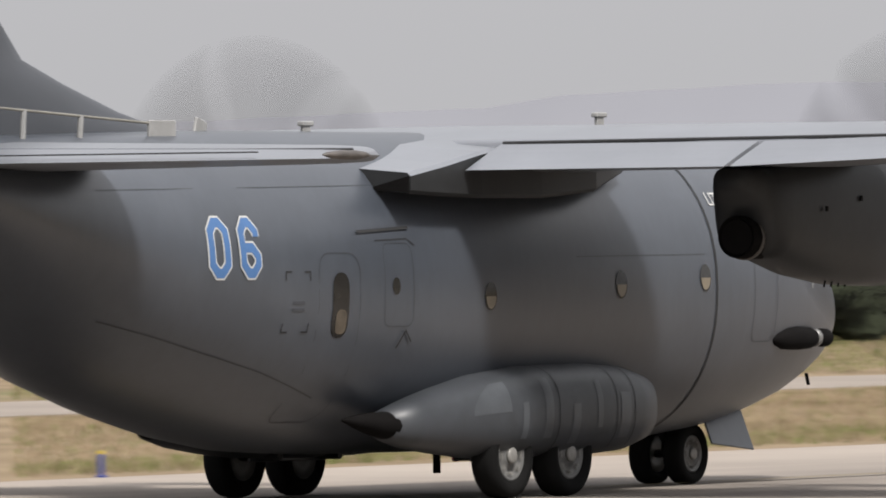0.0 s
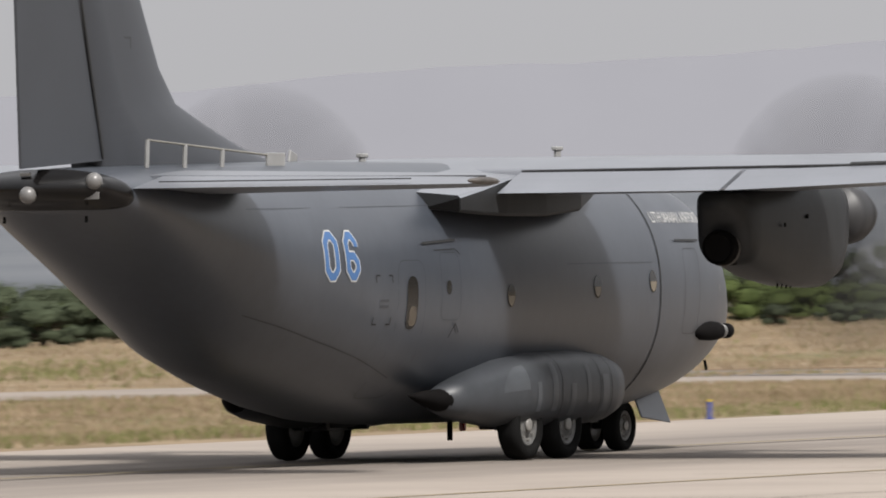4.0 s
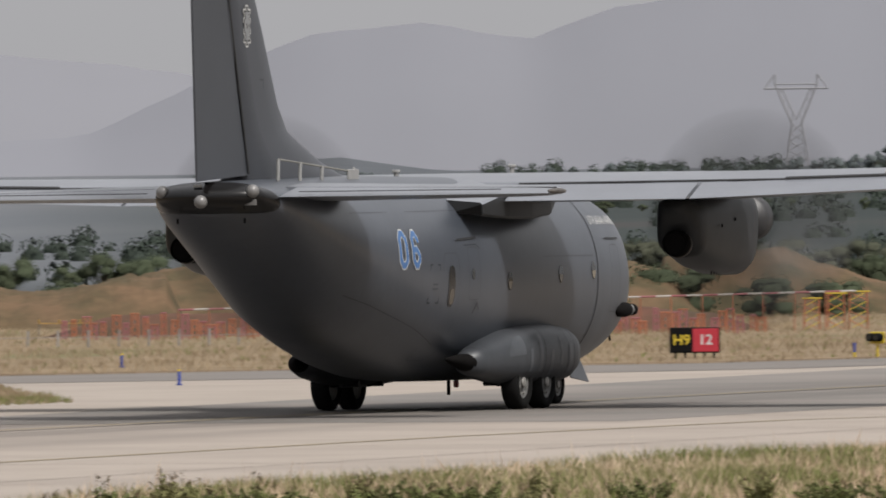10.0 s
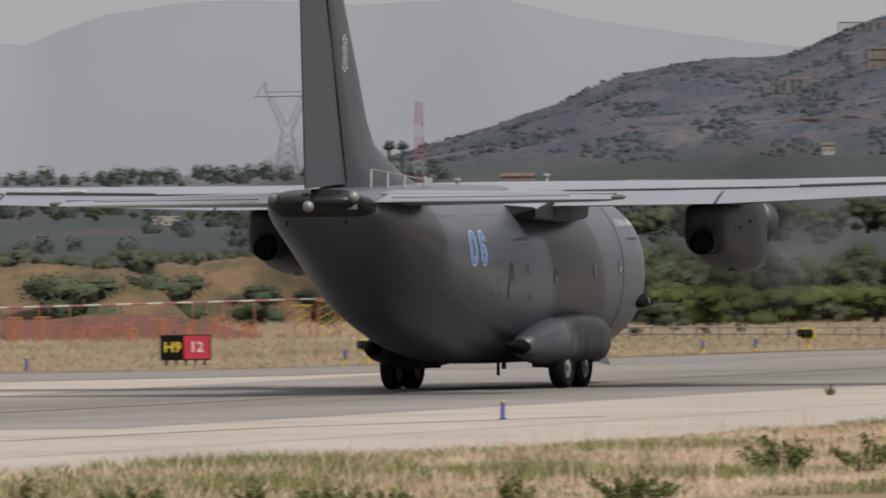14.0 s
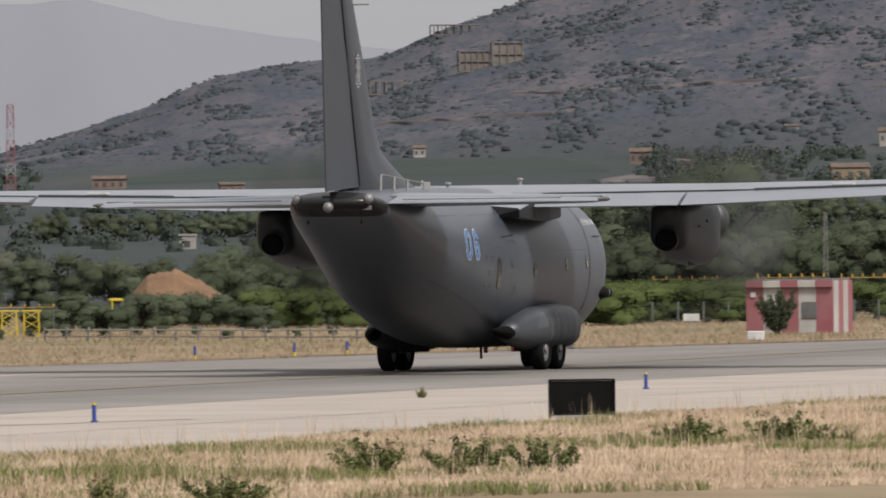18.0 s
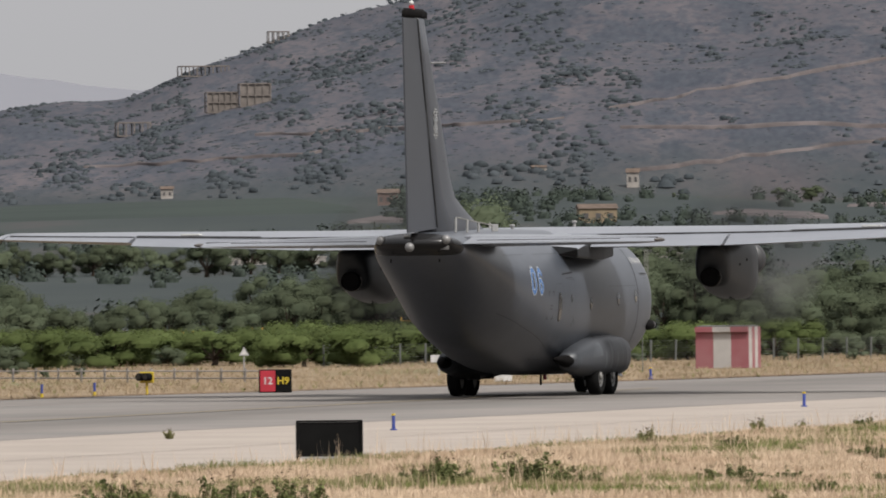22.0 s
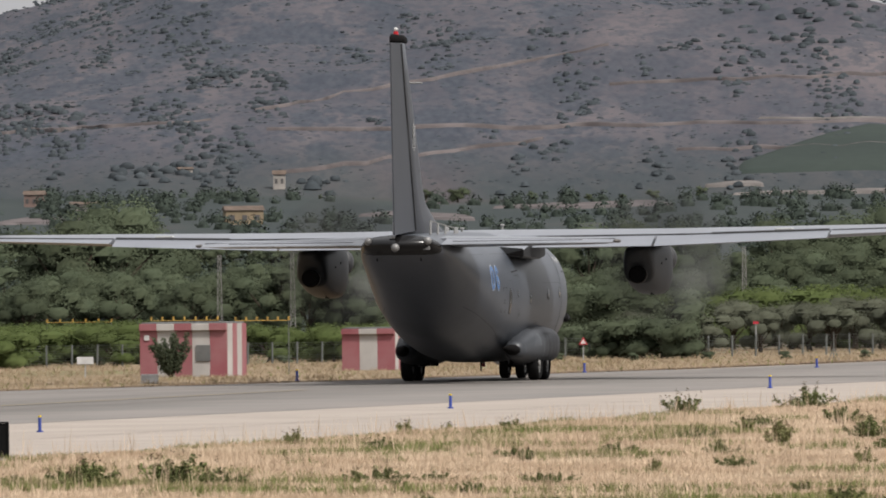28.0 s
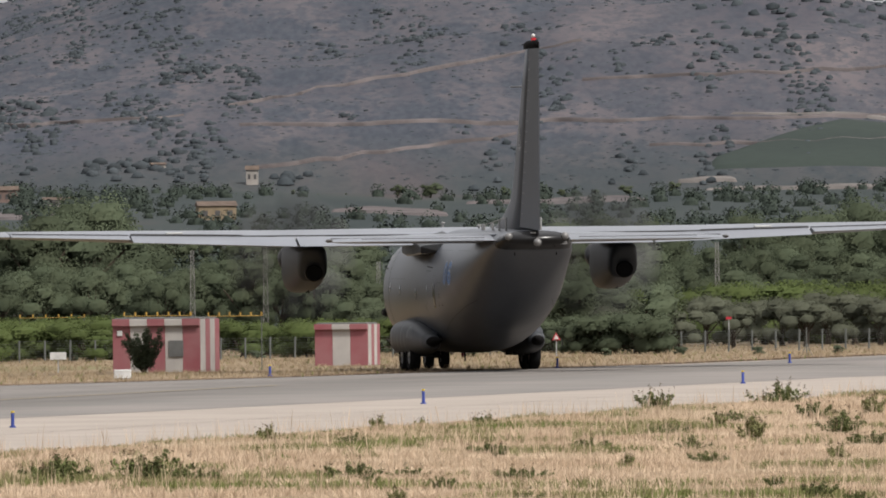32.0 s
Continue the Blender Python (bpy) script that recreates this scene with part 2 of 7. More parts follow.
# black lamp panel that closes the tail, with three domes
zb, zt, w, eu, el = section(-11.9)
front = [-11.82 + 0.42 * abs(math.cos(2 * math.pi * j / 56)) ** 2.5 for j in range(56)]
cap_rings = []
for k in range(7):
    edge_x = [a + (-11.9 - a) * k / 6 for a in front]
    cap_rings.append([ring_points(x, 56, -0.002 if k == 0 else 0.008)[j] for j, x in enumerate(edge_x)])
for x, k in ((-11.95, 0.955), (-12.03, 0.86), (-12.13, 0.68), (-12.22, 0.42), (-12.26, 0.2), (-12.27, 0.03)):
    cap_rings.append([(x, p[1] * k, (zb + zt) / 2 + (p[2] - (zb + zt) / 2) * k * 0.95) for p in ring_points(-11.9)])
v, f = loft(cap_rings)
cap = mesh_object("tail_panel", v, f, BLACK, plane, True, "glossy black tail panel with round domes")
for x, y, z in ((-12.00, 0.82, 3.93), (-12.27, 0.02, 3.75), (-12.00, -0.84, 3.93)):
    bm = bmesh.new()
    bmesh.ops.create_uvsphere(bm, u_segments=16, v_segments=10, radius=0.118, matrix=Matrix.Translation((x, y, z)))
    part("dome_lamp", bm, DOME, cap, "pale grey dome", True)
part("vent_plate", box_bm(0.02, 0.22, 0.10, (-11.99, -0.80, 3.735), 0.004), DOME, cap)
for hand in (1, -1):
    part("tail_vent", box_bm(0.05, 0.03, 0.09, (-11.80, hand * 0.62, 3.42), 0.008), SOOT, plane)
part("navigation_lamp", box_bm(0.05, 0.16, 0.05, (-12.14, 0.12, 4.03), 0.01), HUB, plane, "small white tail lamp")


def foil(chord, thick, n=12, droop=0.0):
    """Upper then lower outline of an aerofoil, x back from the leading edge."""
    up, lo = [], []
    for i in range(n + 1):
        t = (1 - math.cos(math.pi * i / n)) / 2
        y = 5 * thick * (0.2969 * math.sqrt(t) - 0.126 * t - 0.3516 * t * t + 0.2843 * t ** 3 - 0.1036 * t ** 4)
        up.append((t * chord, y * chord * 1.15))
        lo.append((t * chord, -y * chord * 0.85))
    return up + lo[-2:0:-1]


def clip_foil(pts, lo, hi):
    """The part of an aerofoil's outline between two distances from its leading edge, as upper and lower lists of equal length."""
    n = len(pts) // 2 + 1
    up, dn = pts[:n], [pts[0]] + pts[n:][::-1] + [pts[n - 1]]
    ux, uz = [p[0] for p in up], [p[1] for p in up]
    dx, dz = [p[0] for p in dn], [p[1] for p in dn]
    t = [lo + (hi - lo) * i / 9 for i in range(10)]
    return [(a, float(np.interp(a, ux, uz))) for a in t], [(a, float(np.interp(a, dx, dz))) for a in t]


def wing_at(y):
    """Leading edge x, chord, height of the chord line and thickness at y metres from the middle."""
    a = abs(y)
    le = float(np.interp(a, [0, 5.5, 14.3], [2.15, 2.15, 1.35]))
    te = float(np.interp(a, [0, 5.5, 10.4, 14.3], [-1.62, -1.62, -1.12, -0.42]))
    z = float(np.interp(a, [0, 5.5, 14.3], [4.00, 4.00, 4.22]))
    return le, le - te, z, float(np.interp(a, [0, 14.3], [0.147, 0.118]))


def span_piece(name, y0, y1, lo, hi, mat, parent, steps=8, tilt=0.0, label="", close_tip=False):
    """A stretch of wing from y0 to y1, between two fractions of its chord; tilt: degrees by which it droops about its front."""
    rings = []
    for i in range(steps + 1):
        y = y0 + (y1 - y0) * i / steps
        le, ch, z, th = wing_at(y)
        up, dn = clip_foil(foil(ch, th), lo * ch, hi * ch)
        pts = up + dn[::-1]
        if lo < 0.01:
            pts = foil(ch, th, 14) if hi > 0.99 else up + dn[::-1][:-1]
        px, pz = lo * ch, (up[0][1] + dn[0][1]) / 2
        c, s = math.cos(radians(tilt)), math.sin(radians(tilt))
        inc = 0.035
        ring = []
        for a, b in pts:
            da, db = a - px, b - pz
            a2, b2 = px + da * c + db * s, pz - da * s + db * c
            ring.append((le - a2, y, z + b2 - inc * (a2 - ch * 0.3)))
        rings.append(ring)
    v, f = loft(rings)
    ob = mesh_object(name, v, f, mat, parent, False, label)
    return ob


wing = span_piece("wing", -14.0, 14.0, 0.0, 0.765, WING, plane, 56, 0, "long straight pale grey high wing")
for p in wing.data.polygons:
    p.use_smooth = len(p.vertices) == 4
for hand in (1, -1):
    span_piece("inboard_flap", hand * 1.95, hand * 5.38, 0.78, 1.0, WING, plane, 6, 9, "lowered pale grey wing flap")
    span_piece("outboard_flap", hand * 5.46, hand * 10.36, 0.78, 1.0, WING, plane, 8, 9, "lowered pale grey wing flap")
    span_piece("aileron", hand * 10.44, hand * 13.95, 0.78, 1.0, WING, plane, 8, 1)
    for y0_, y1_, r_ in ((1.95, 7.0, 0.024), (7.0, 10.36, 0.050), (10.44, 13.9, 0.024)):
        ends = []
        for y_ in (y0_, y1_):
            le, ch, z, th = wing_at(y_)
            up, dn = clip_foil(foil(ch, th), 0.0, ch)
            zz = float(np.interp(0.772 * ch, [a for a, b in up], [b for a, b in up]))
            ends.append((le - 0.772 * ch, hand * y_, z + zz - 0.035 * (0.772 * ch - ch * 0.3) + 0.004))
        part("flap_slot", tube_bm(ends[0], ends[1], r_, 6), SEAM, wing, "dark flap slot")
    # rounded wing tip
    rings = []
    for i, k in enumerate((0.0, 0.12, 0.24, 0.32, 0.36)):
        y = hand * (14.0 + k)
        le, ch, z, th = wing_at(14.0)
        q = math.sqrt(max(0.0, 1 - (k / 0.37) ** 2))
        rings.append([(le - 0.15 * (1 - q) - a * (0.8 + 0.2 * q), y, z + b * q - 0.035 * (a - ch * 0.3)) for a, b in foil(ch, th)])
    v, f = loft(rings)
    mesh_object("wing_tip", v, f, WING, plane, True)
    tip = bmesh.new()
    bmesh.ops.create_uvsphere(tip, u_segments=10, v_segments=6, radius=0.07, matrix=Matrix.Translation((0.2, hand * 14.25, 4.14)))
    part("position_lamp", tip, HUB, plane, "clear wing tip lamp", True)
    # white plates added for the sparkling glints on the wing
    le, ch, z, th = wing_at(8.9)
    up, dn = clip_foil(foil(ch, th), 0.0, ch)
    zz = float(np.interp(0.64 * ch, [a for a, b in up], [b for a, b in up]))
    part("wing_glint_plate", box_bm(0.34, 0.5, 0.05, (le - 0.64 * ch, hand * 9.0, z + zz - 0.035 * 0.34 * ch + 0.02), 0.01), WHITE, plane, "white plate standing for a glint on the wing")
    # wing root fairing: a shelf from the wing down on the flank, ending in a dark open rear
    rings = []
    for x, zl, zu, w in ((2.7, 3.76, 4.05, 1.50), (1.6, 3.54, 4.18, 1.78), (0.2, 3.46, 4.18, 1.88), (-1.2, 3.46, 4.04, 1.92), (-2.0, 3.48, 3.90, 1.92), (-2.75, 3.51, 3.79, 1.92)):
        rings.append([(x, hand * 0.80, zl + 0.12), (x, hand * 1.35, zl + 0.06), (x, hand * (w - 0.04), zl), (x, hand * w, zl + 0.04), (x, hand * w, zu - 0.08), (x, hand * (w - 0.05), zu - 0.04), (x, hand * 0.80, zu + 0.05)])
    v, f = loft(rings)
    fair = mesh_object("root_fairing", v, f, NACELLE, plane, False, "grey wing root fairing with dark open end")
    fair.data.materials.append(WING)
    # flap shade and soot are in the sides' colour; upward faces take wing grey
    for p in fair.data.polygons:
        p.material_index = 1 if p.normal.z > 0.6 else 0
    v, f = loft([[(x, hand * 1.30, 3.565), (x, hand * 1.90, 3.525), (x, hand * 1.90, 3.71)] for x in (-2.752, -2.77)])
    mesh_object("fairing_outlet", v, f, SOOT, fair, False, "sooty black outlet")

    # nacelle: lofted rounded boxes hung under the wing
    NAC = [(-0.40, 3.50, 3.76, 0.20), (-0.16, 3.30, 3.80, 0.36), (-0.05, 2.92, 3.80, 0.40), (0.02, 2.78, 3.82, 0.43), (0.3, 2.72, 3.85, 0.46), (1.1, 2.53, 3.95, 0.51), (2.0, 2.42, 4.02, 0.53), (2.8, 2.40, 4.00, 0.52), (3.2, 2.52, 3.96, 0.48), (3.45, 2.80, 3.90, 0.42)]
    rings = []
    for x, zb_, zt_, w_ in NAC:
        zc_, hh_ = (zb_ + zt_) / 2, (zt_ - zb_) / 2
        rings.append([(x, hand * 4.75 + w_ * math.copysign(abs(math.cos(a)) ** 0.62, math.cos(a)), zc_ + hh_ * math.copysign(abs(math.sin(a)) ** 0.62, math.sin(a))) for a in [k * math.pi / 14 for k in range(28)]])
    v, f = loft(rings)
    nac = mesh_object("engine_nacelle", v, f, NACELLE, plane, True, "dark grey engine nacelle under the wing")
    # jet pipe: a thick ring with a dark throat
    bm = bmesh.new()
    prof = [(-0.26, 0.235), (-0.24, 0.25), (0.0, 0.26), (0.6, 0.26), (0.6, 0.21), (-0.22, 0.22)]
    n = 28
    rings = [[(px, hand * 4.75 + r * math.cos(k * 2 * math.pi / n), 2.98 + r * 0.97 * math.sin(k * 2 * math.pi / n)) for k in range(n)] for px, r in prof]
    v, f = loft(rings + [rings[0]], True, False)
    mesh_object("jet_pipe", v, f, SOOT, nac, True, "soot black jet pipe")
    # the pipe's dark depth is a black disc just inside its lip
    v, f = loft([[(-0.235, p[1], p[2]) for p in rings[4]], [(-0.225, hand * 4.75, 2.98)] * n], True, False)
    mesh_object("jet_throat", v, f, SOOT, nac, False)
    v, f = loft([[(px, hand * 4.75 + r * math.cos(k * 2 * math.pi / n), 2.98 + r * 0.97 * math.sin(k * 2 * math.pi / n)) for k in range(n)] for px, r in ((-0.10, 0.258), (-0.10, 0.272), (-0.05, 0.274), (-0.05, 0.258))], True, False)
    mesh_object("pipe_ring", v, f, TIP, nac, True, "scorched brown ring round the jet pipe")
    for x, z in ((0.9, 3.3), (1.7, 3.42)):
        part("latch_cover", box_bm(0.05, 0.02, 0.06, (x, hand * 4.75 - 0.535, z), 0.004), SOOT, nac)
    for k in range(4):
        part("drain_mast", tube_bm((1.6 + 0.16 * k, hand * 4.75 - 0.1, 2.47), (1.57 + 0.16 * k, hand * 4.75 - 0.1, 2.40), 0.012, 6), SOOT, nac)

# ---- propellers ----
props = []
for hand in (1, -1):
    pr = new("propeller")
    pr.parent = plane
    pr.matrix_basis = pose(4.4, hand * 4.75, 3.45)
    pr["label"] = "six-bladed black propeller spinning"
    n = 20
    prof = [(-0.55, 0.42), (-0.3, 0.44), (0.0, 0.42), (0.25, 0.34), (0.48, 0.20), (0.6, 0.04)]
    v, f = loft([[(x, r * math.cos(k * 2 * math.pi / n), r * math.sin(k * 2 * math.pi / n)) for k in range(n)] for x, r in prof])
    mesh_object("spinner", v, f, BLADE, pr, True)
    for b in range(6):
        rot = Matrix.Rotation(b * math.pi / 3, 4, "X")
        rings = []
        for r, ch, tw, swp in ((0.34, 0.18, 60, 0), (0.6, 0.40, 50, 0.02), (1.0, 0.54, 38, 0.04), (1.4, 0.54, 30, 0.03), (1.75, 0.46, 24, -0.03), (1.98, 0.26, 20, -0.12), (2.06, 0.07, 19, -0.18)):
            ring = []
            for a, th in ((-0.62, 0), (-0.2, 0.05), (0.2, 0.045), (0.62, 0.0), (0.2, -0.03), (-0.2, -0.04)):
                t_ = math.radians(tw)
                cy, cx = a * ch, th * ch * 1.6
                ring.append(rot @ Vector((cx * math.cos(t_) + cy * math.sin(t_), cy * math.cos(t_) - cx * math.sin(t_) + swp, r)))
            rings.append(ring)
        v, f = loft(rings)
        mesh_object("blade", v, f, BLADE, pr, True)
    props.append(pr)


# ---- fin, rudder, tailplane ----
def fin_section(z):
    le = float(np.interp(z, [4.05, 4.25, 4.45, 4.75, 5.02, 5.5, 6.74, 9.42], [-4.2, -4.9, -5.9, -7.0, -7.85, -8.35, -9.09, -10.80]))
    hinge = float(np.interp(z, [4.05, 6.7, 9.4], [-10.50, -11.20, -11.80]))
    te = float(np.interp(z, [4.05, 9.4], [-12.52, -12.78]))
    return le, hinge, te


rings, rud = [], []
for z in (4.05, 4.15, 4.25, 4.35, 4.45, 4.6, 4.75, 4.9, 5.02, 5.25, 5.5, 6.1, 6.74, 7.6, 8.5, 9.42):
    le, hg, te = fin_section(z)
    half = float(np.interp(z, [4.05, 9.42], [0.26, 0.13]))
    ring = []
    for t in (0, 0.03, 0.1, 0.25, 0.45, 0.7, 1.0):
        ring.append((le + (hg + 0.015 - le) * t, half * math.sin(min(1.0, t * 1.6 + 0.0) * math.pi / 2) ** 0.7 if t else 0.0, z))
    rings.append(ring + [(x, -y, z_) for x, y, z_ in ring[:0:-1]])
v, f = loft(rings)
fin = mesh_object("fin", v, f, FIN_GREY, plane, True, "tall dark grey fin with curved dorsal fillet")
for z in (4.10, 5.0, 6.7, 8.2, 9.42):
    le, hg, te = fin_section(z)
    half = float(np.interp(z, [4.05, 9.42], [0.245, 0.12]))
    te2 = te if z > 4.12 else te
    z_ = z
    rud.append([(hg - 0.035, half, z_ + (0.12 if z < 4.2 else 0)), (te, 0.02, z_), (te, -0.02, z_), (hg - 0.035, -half, z_ + (0.12 if z < 4.2 else 0))])
v, f = loft(rud)
mesh_object("rudder", v, f, FIN_GREY, plane, False, "dark grey rudder")
v, f = loft([[(x, y, z) for x, y, z in ((-10.75, 0.10, zz), (-11.4, 0.135, zz), (-12.3, 0.09, zz), (-12.78, 0.02, zz), (-12.78, -0.02, zz), (-12.3, -0.09, zz), (-11.4, -0.135, zz), (-10.75, -0.10, zz))] for zz in (9.43, 9.58)] + [[(x, y, z) for x, y, z in ((-11.0, 0.05, 9.66), (-11.4, 0.07, 9.66), (-12.2, 0.04, 9.66), (-12.6, 0.01, 9.66), (-12.6, -0.01, 9.66), (-12.2, -0.04, 9.66), (-11.4, -0.07, 9.66), (-11.0, -0.05, 9.66))]])
mesh_object("fin_cap", v, f, SOOT, plane, True, "dark fin tip cap")
bm = tube_bm((-11.9, 0, 9.64), (-11.9, 0, 9.74), 0.07, 12)
part("beacon", bm, RED_LAMP, plane, "red anti-collision beacon")
bm = bmesh.new()
bmesh.ops.create_uvsphere(bm, u_segments=12, v_segments=8, radius=0.06, matrix=Matrix.Translation((-11.9, 0, 9.80)))
part("beacon_dome", bm, WHITE, plane, "", True)
part("fin_aerial", tube_bm((-10.25, -0.42, 8.34), (-10.25, 0.42, 8.34), 0.022, 8), PALE, plane, "pale crosswise fin aerial")
part("hinge_seam", tube_bm((-10.57, -0.262, 4.25), (-11.81, -0.135, 9.4), 0.02, 6), SEAM, fin)
for k in range(16):
    z = 4.6 + 0.3 * k
    le, hg, te = fin_section(z)
    part("static_wick", tube_bm((hg - 0.3, 0.20 - 0.006 * k, z), (hg - 0.3, 0.26 - 0.006 * k, z), 0.012, 5), PALE, fin)


def tail_at(y):
    a = abs(y)
    le = float(np.interp(a, [0.8, 5.0, 5.4, 5.7, 5.85], [-8.1, -8.78, -9.0, -9.5, -9.95]))
    hg = float(np.interp(a, [0.8, 6.0], [-10.45, -10.15]))
    te = float(np.interp(a, [0.8, 6.0], [-11.45, -10.72]))
    return le, hg, te, 3.90 - 0.004 * a


for hand in (1, -1):
    rings, ele = [], []
    for i in range(9):
        y = (0.9, 1.12, 2.4, 3.3, 4.2, 5.0, 5.4, 5.7, 5.85)[i]
        le, hg, te, z = tail_at(y)
        ch = le - te
        up, dn = clip_foil(foil(ch, 0.10), 0.0, (le - hg))
        rings.append([(le - a, hand * y, z + b) for a, b in up + dn[::-1][:-1]])
        if i > 0:
            up, dn = clip_foil(foil(ch, 0.10), (le - hg) + 0.04, ch)
            z0 = z - 0.0
            ele.append([(le - a, hand * y, z0 + b - 0.07 * (a - (le - hg))) for a, b in up + dn[::-1]])
    v, f = loft(rings)
    tp = mesh_object("tailplane", v, f, WING, plane, False, "pale grey tailplane")
    v, f = loft(ele)
    mesh_object("elevator", v, f, WING, plane, False, "pale grey elevator")
    n = 12
    prof = [(-10.02, 0.012), (-10.12, 0.035), (-10.3, 0.052), (-10.6, 0.05), (-10.85, 0.03), (-10.95, 0.008)]
    v, f = loft([[(x, hand * (5.90 + r * 1.6 * math.cos(k * 2 * math.pi / n)), 3.875 + r * math.sin(k * 2 * math.pi / n)) for k in range(n)] for x, r in prof])
    mesh_object("tailplane_tip", v, f, TIP, tp, True, "brownish grey tailplane tip")
    le, hg, te, z = tail_at(3.4)
    part("elevator_slot", tube_bm((-10.42, hand * 1.5, 3.965), (-10.19, hand * 5.8, 3.930), 0.022, 6), SEAM, tp, "dark elevator gap")
    part("trim_tab_seam", box_bm(0.035, 3.6, 0.016, (-11.0, hand * 3.2, 3.915), 0, None, Matrix.Rotation(-hand * 0.10, 4, "Z")), SEAM, tp)
    # handrail along the fin's foot
    rail = new("handrail")
    rail.parent = plane
    rail["label"] = "thin brass handrail on pale posts"
    for k, x in enumerate((-9.75, -8.6, -7.45)):
        part("post", tube_bm((x - 0.03, hand * 0.52, 4.12 if x < -9 else 4.12), (x, hand * 0.52, 4.50 - 0.055 * k), 0.035, 8), PALE, rail)
    part("bar", tube_bm((-9.75, hand * 0.52, 4.50), (-5.6, hand * 0.52, 4.295), 0.016, 8), GOLD, rail)
    part("end_bracket", box_bm(0.55, 0.04, 0.26, (-5.80, hand * 0.52, 4.22), 0.008), PALE, rail)

# aerials on the roof
for x, hgt in ((4.65, 0.26), (-1.94, 0.24)):
    zr = 4.22 if x > 3 else 4.10
    a = new("roof_aerial")
    a.parent = plane
    part("stem", box_bm(0.16, 0.05, hgt, (x, 0, zr + hgt / 2 - 0.02), 0.012), PALE, a)
    part("head", box_bm(0.24, 0.09, 0.06, (x, 0, zr + hgt), 0.012), PALE, a)
part("blade_aerial", box_bm(0.24, 0.04, 0.22, (-4.2, 0.0, 4.27), 0.012, None, Matrix.Rotation(0.3, 4, "Y")), PALE, plane)


# ---- markings, windows and seams on the flank ----
def flank(name, poly, mat, off=0.006, parent=None, hand=-1, label="", grid=6):
    """A thin plate cut to a polygon in x and z, laid on the fuselage."""
    bm = bmesh.new()
    vs = [bm.verts.new((x, 0, z)) for x, z in poly]
    bm.faces.new(vs)
    bmesh.ops.triangulate(bm, faces=bm.faces)
    for _ in range(grid):
        es = [e for e in bm.edges if e.calc_length() > 0.12]
        if not es:
            break
        bmesh.ops.subdivide_edges(bm, edges=es, cuts=1)
        bmesh.ops.triangulate(bm, faces=bm.faces)
    for p in bm.verts:
        p.co = Vector(side(p.co.x, p.co.z, off, hand))
    return part(name, bm, mat, parent or plane, label, True)


def stroke(path, w, closed=False):
    """A mitred ribbon along a path in x and z, as a list of quads."""
    n = len(path)
    out = []
    for i in range(n):
        p = Vector(path[i])
        a = Vector(path[i - 1]) if closed or i else None
        b = Vector(path[(i + 1) % n]) if closed or i < n - 1 else None
        d1 = (p - a).normalized() if a is not None else (b - p).normalized()
        d2 = (b - p).normalized() if b is not None else d1
        n1, n2 = Vector((-d1.y, d1.x)), Vector((-d2.y, d2.x))
        m = (n1 + n2).normalized()
        m = m * (w / 2 / max(0.3, m.dot(n1)))
        out.append((p + m, p - m))
    quads = []
    for i in range(n if closed else n - 1):
        (a, b), (c, d) = out[i], out[(i + 1) % n]
        quads.append((a, b, d, c))
    return quads


def flank_stroke(name, paths, w, mat, off, parent=None, hand=-1, label="", place=None):
    verts, faces = [], []
    for path, closed in paths:
        for q in stroke(path, w, closed):
            nx, nz = 3, 4
            base = len(verts)
            for i in range(nz + 1):
                for j in range(2):
                    a = Vector(q[0]).lerp(Vector(q[3]), i / nz)
                    b = Vector(q[1]).lerp(Vector(q[2]), i / nz)
                    c = a.lerp(b, j)
                    verts.append(side(c.x, c.y, off, hand) if place is None else place(c.x, c.y, off))
            for i in range(nz):
                k = base + 2 * i
                faces.append((k, k + 1, k + 3, k + 2))
    ob = mesh_object(name, verts, faces, mat, parent or plane, False, label)
    bm = bmesh.new()
    bm.from_mesh(ob.data)
    bmesh.ops.remove_doubles(bm, verts=bm.verts, dist=0.0015)
    bm.to_mesh(ob.data)
    bm.free()
    return ob


def digit_zero(x, z, w, h, c=0.10):
    return [([(x + c, z), (x + w - c, z), (x + w, z + c), (x + w, z + h - c), (x + w - c, z + h), (x + c, z + h), (x, z + h - c), (x, z + c)], True)]


def digit_six(x, z, w, h, c=0.10):
    m = z + h * 0.50
    return [([(x + w, z + h - 1.6 * c), (x + w, z + h - c), (x + w - c, z + h), (x + c, z + h), (x, z + h - c), (x, z + c), (x + c, z), (x + w - c, z), (x + w, z + c), (x + w, m - c), (x + w - c, m), (x + 0.01, m)], False)]


for hand in (-1, 1):
    number = digit_zero(-6.57, 2.62, 0.29, 0.57) + digit_six(-5.98, 2.62, 0.29, 0.57)
    if hand > 0:
        number = [([(-12.26 - x, z) for x, z in p], c) for p, c in number]
    for figure, word in zip(number, ("zero", "six")):
        edge = flank_stroke("numeral_border", [figure], 0.150, WHITE, 0.005, None, hand, "white outline of the numeral " + word)
        flank_stroke("numeral", [figure], 0.108, BLUE_MARK, 0.009, edge, hand, "light blue numeral " + word)


def oval(x, z, rx, rz, n=20):
    return [(x + rx * math.cos(k * 2 * math.pi / n), z + rz * math.sin(k * 2 * math.pi / n)) for k in range(n)]


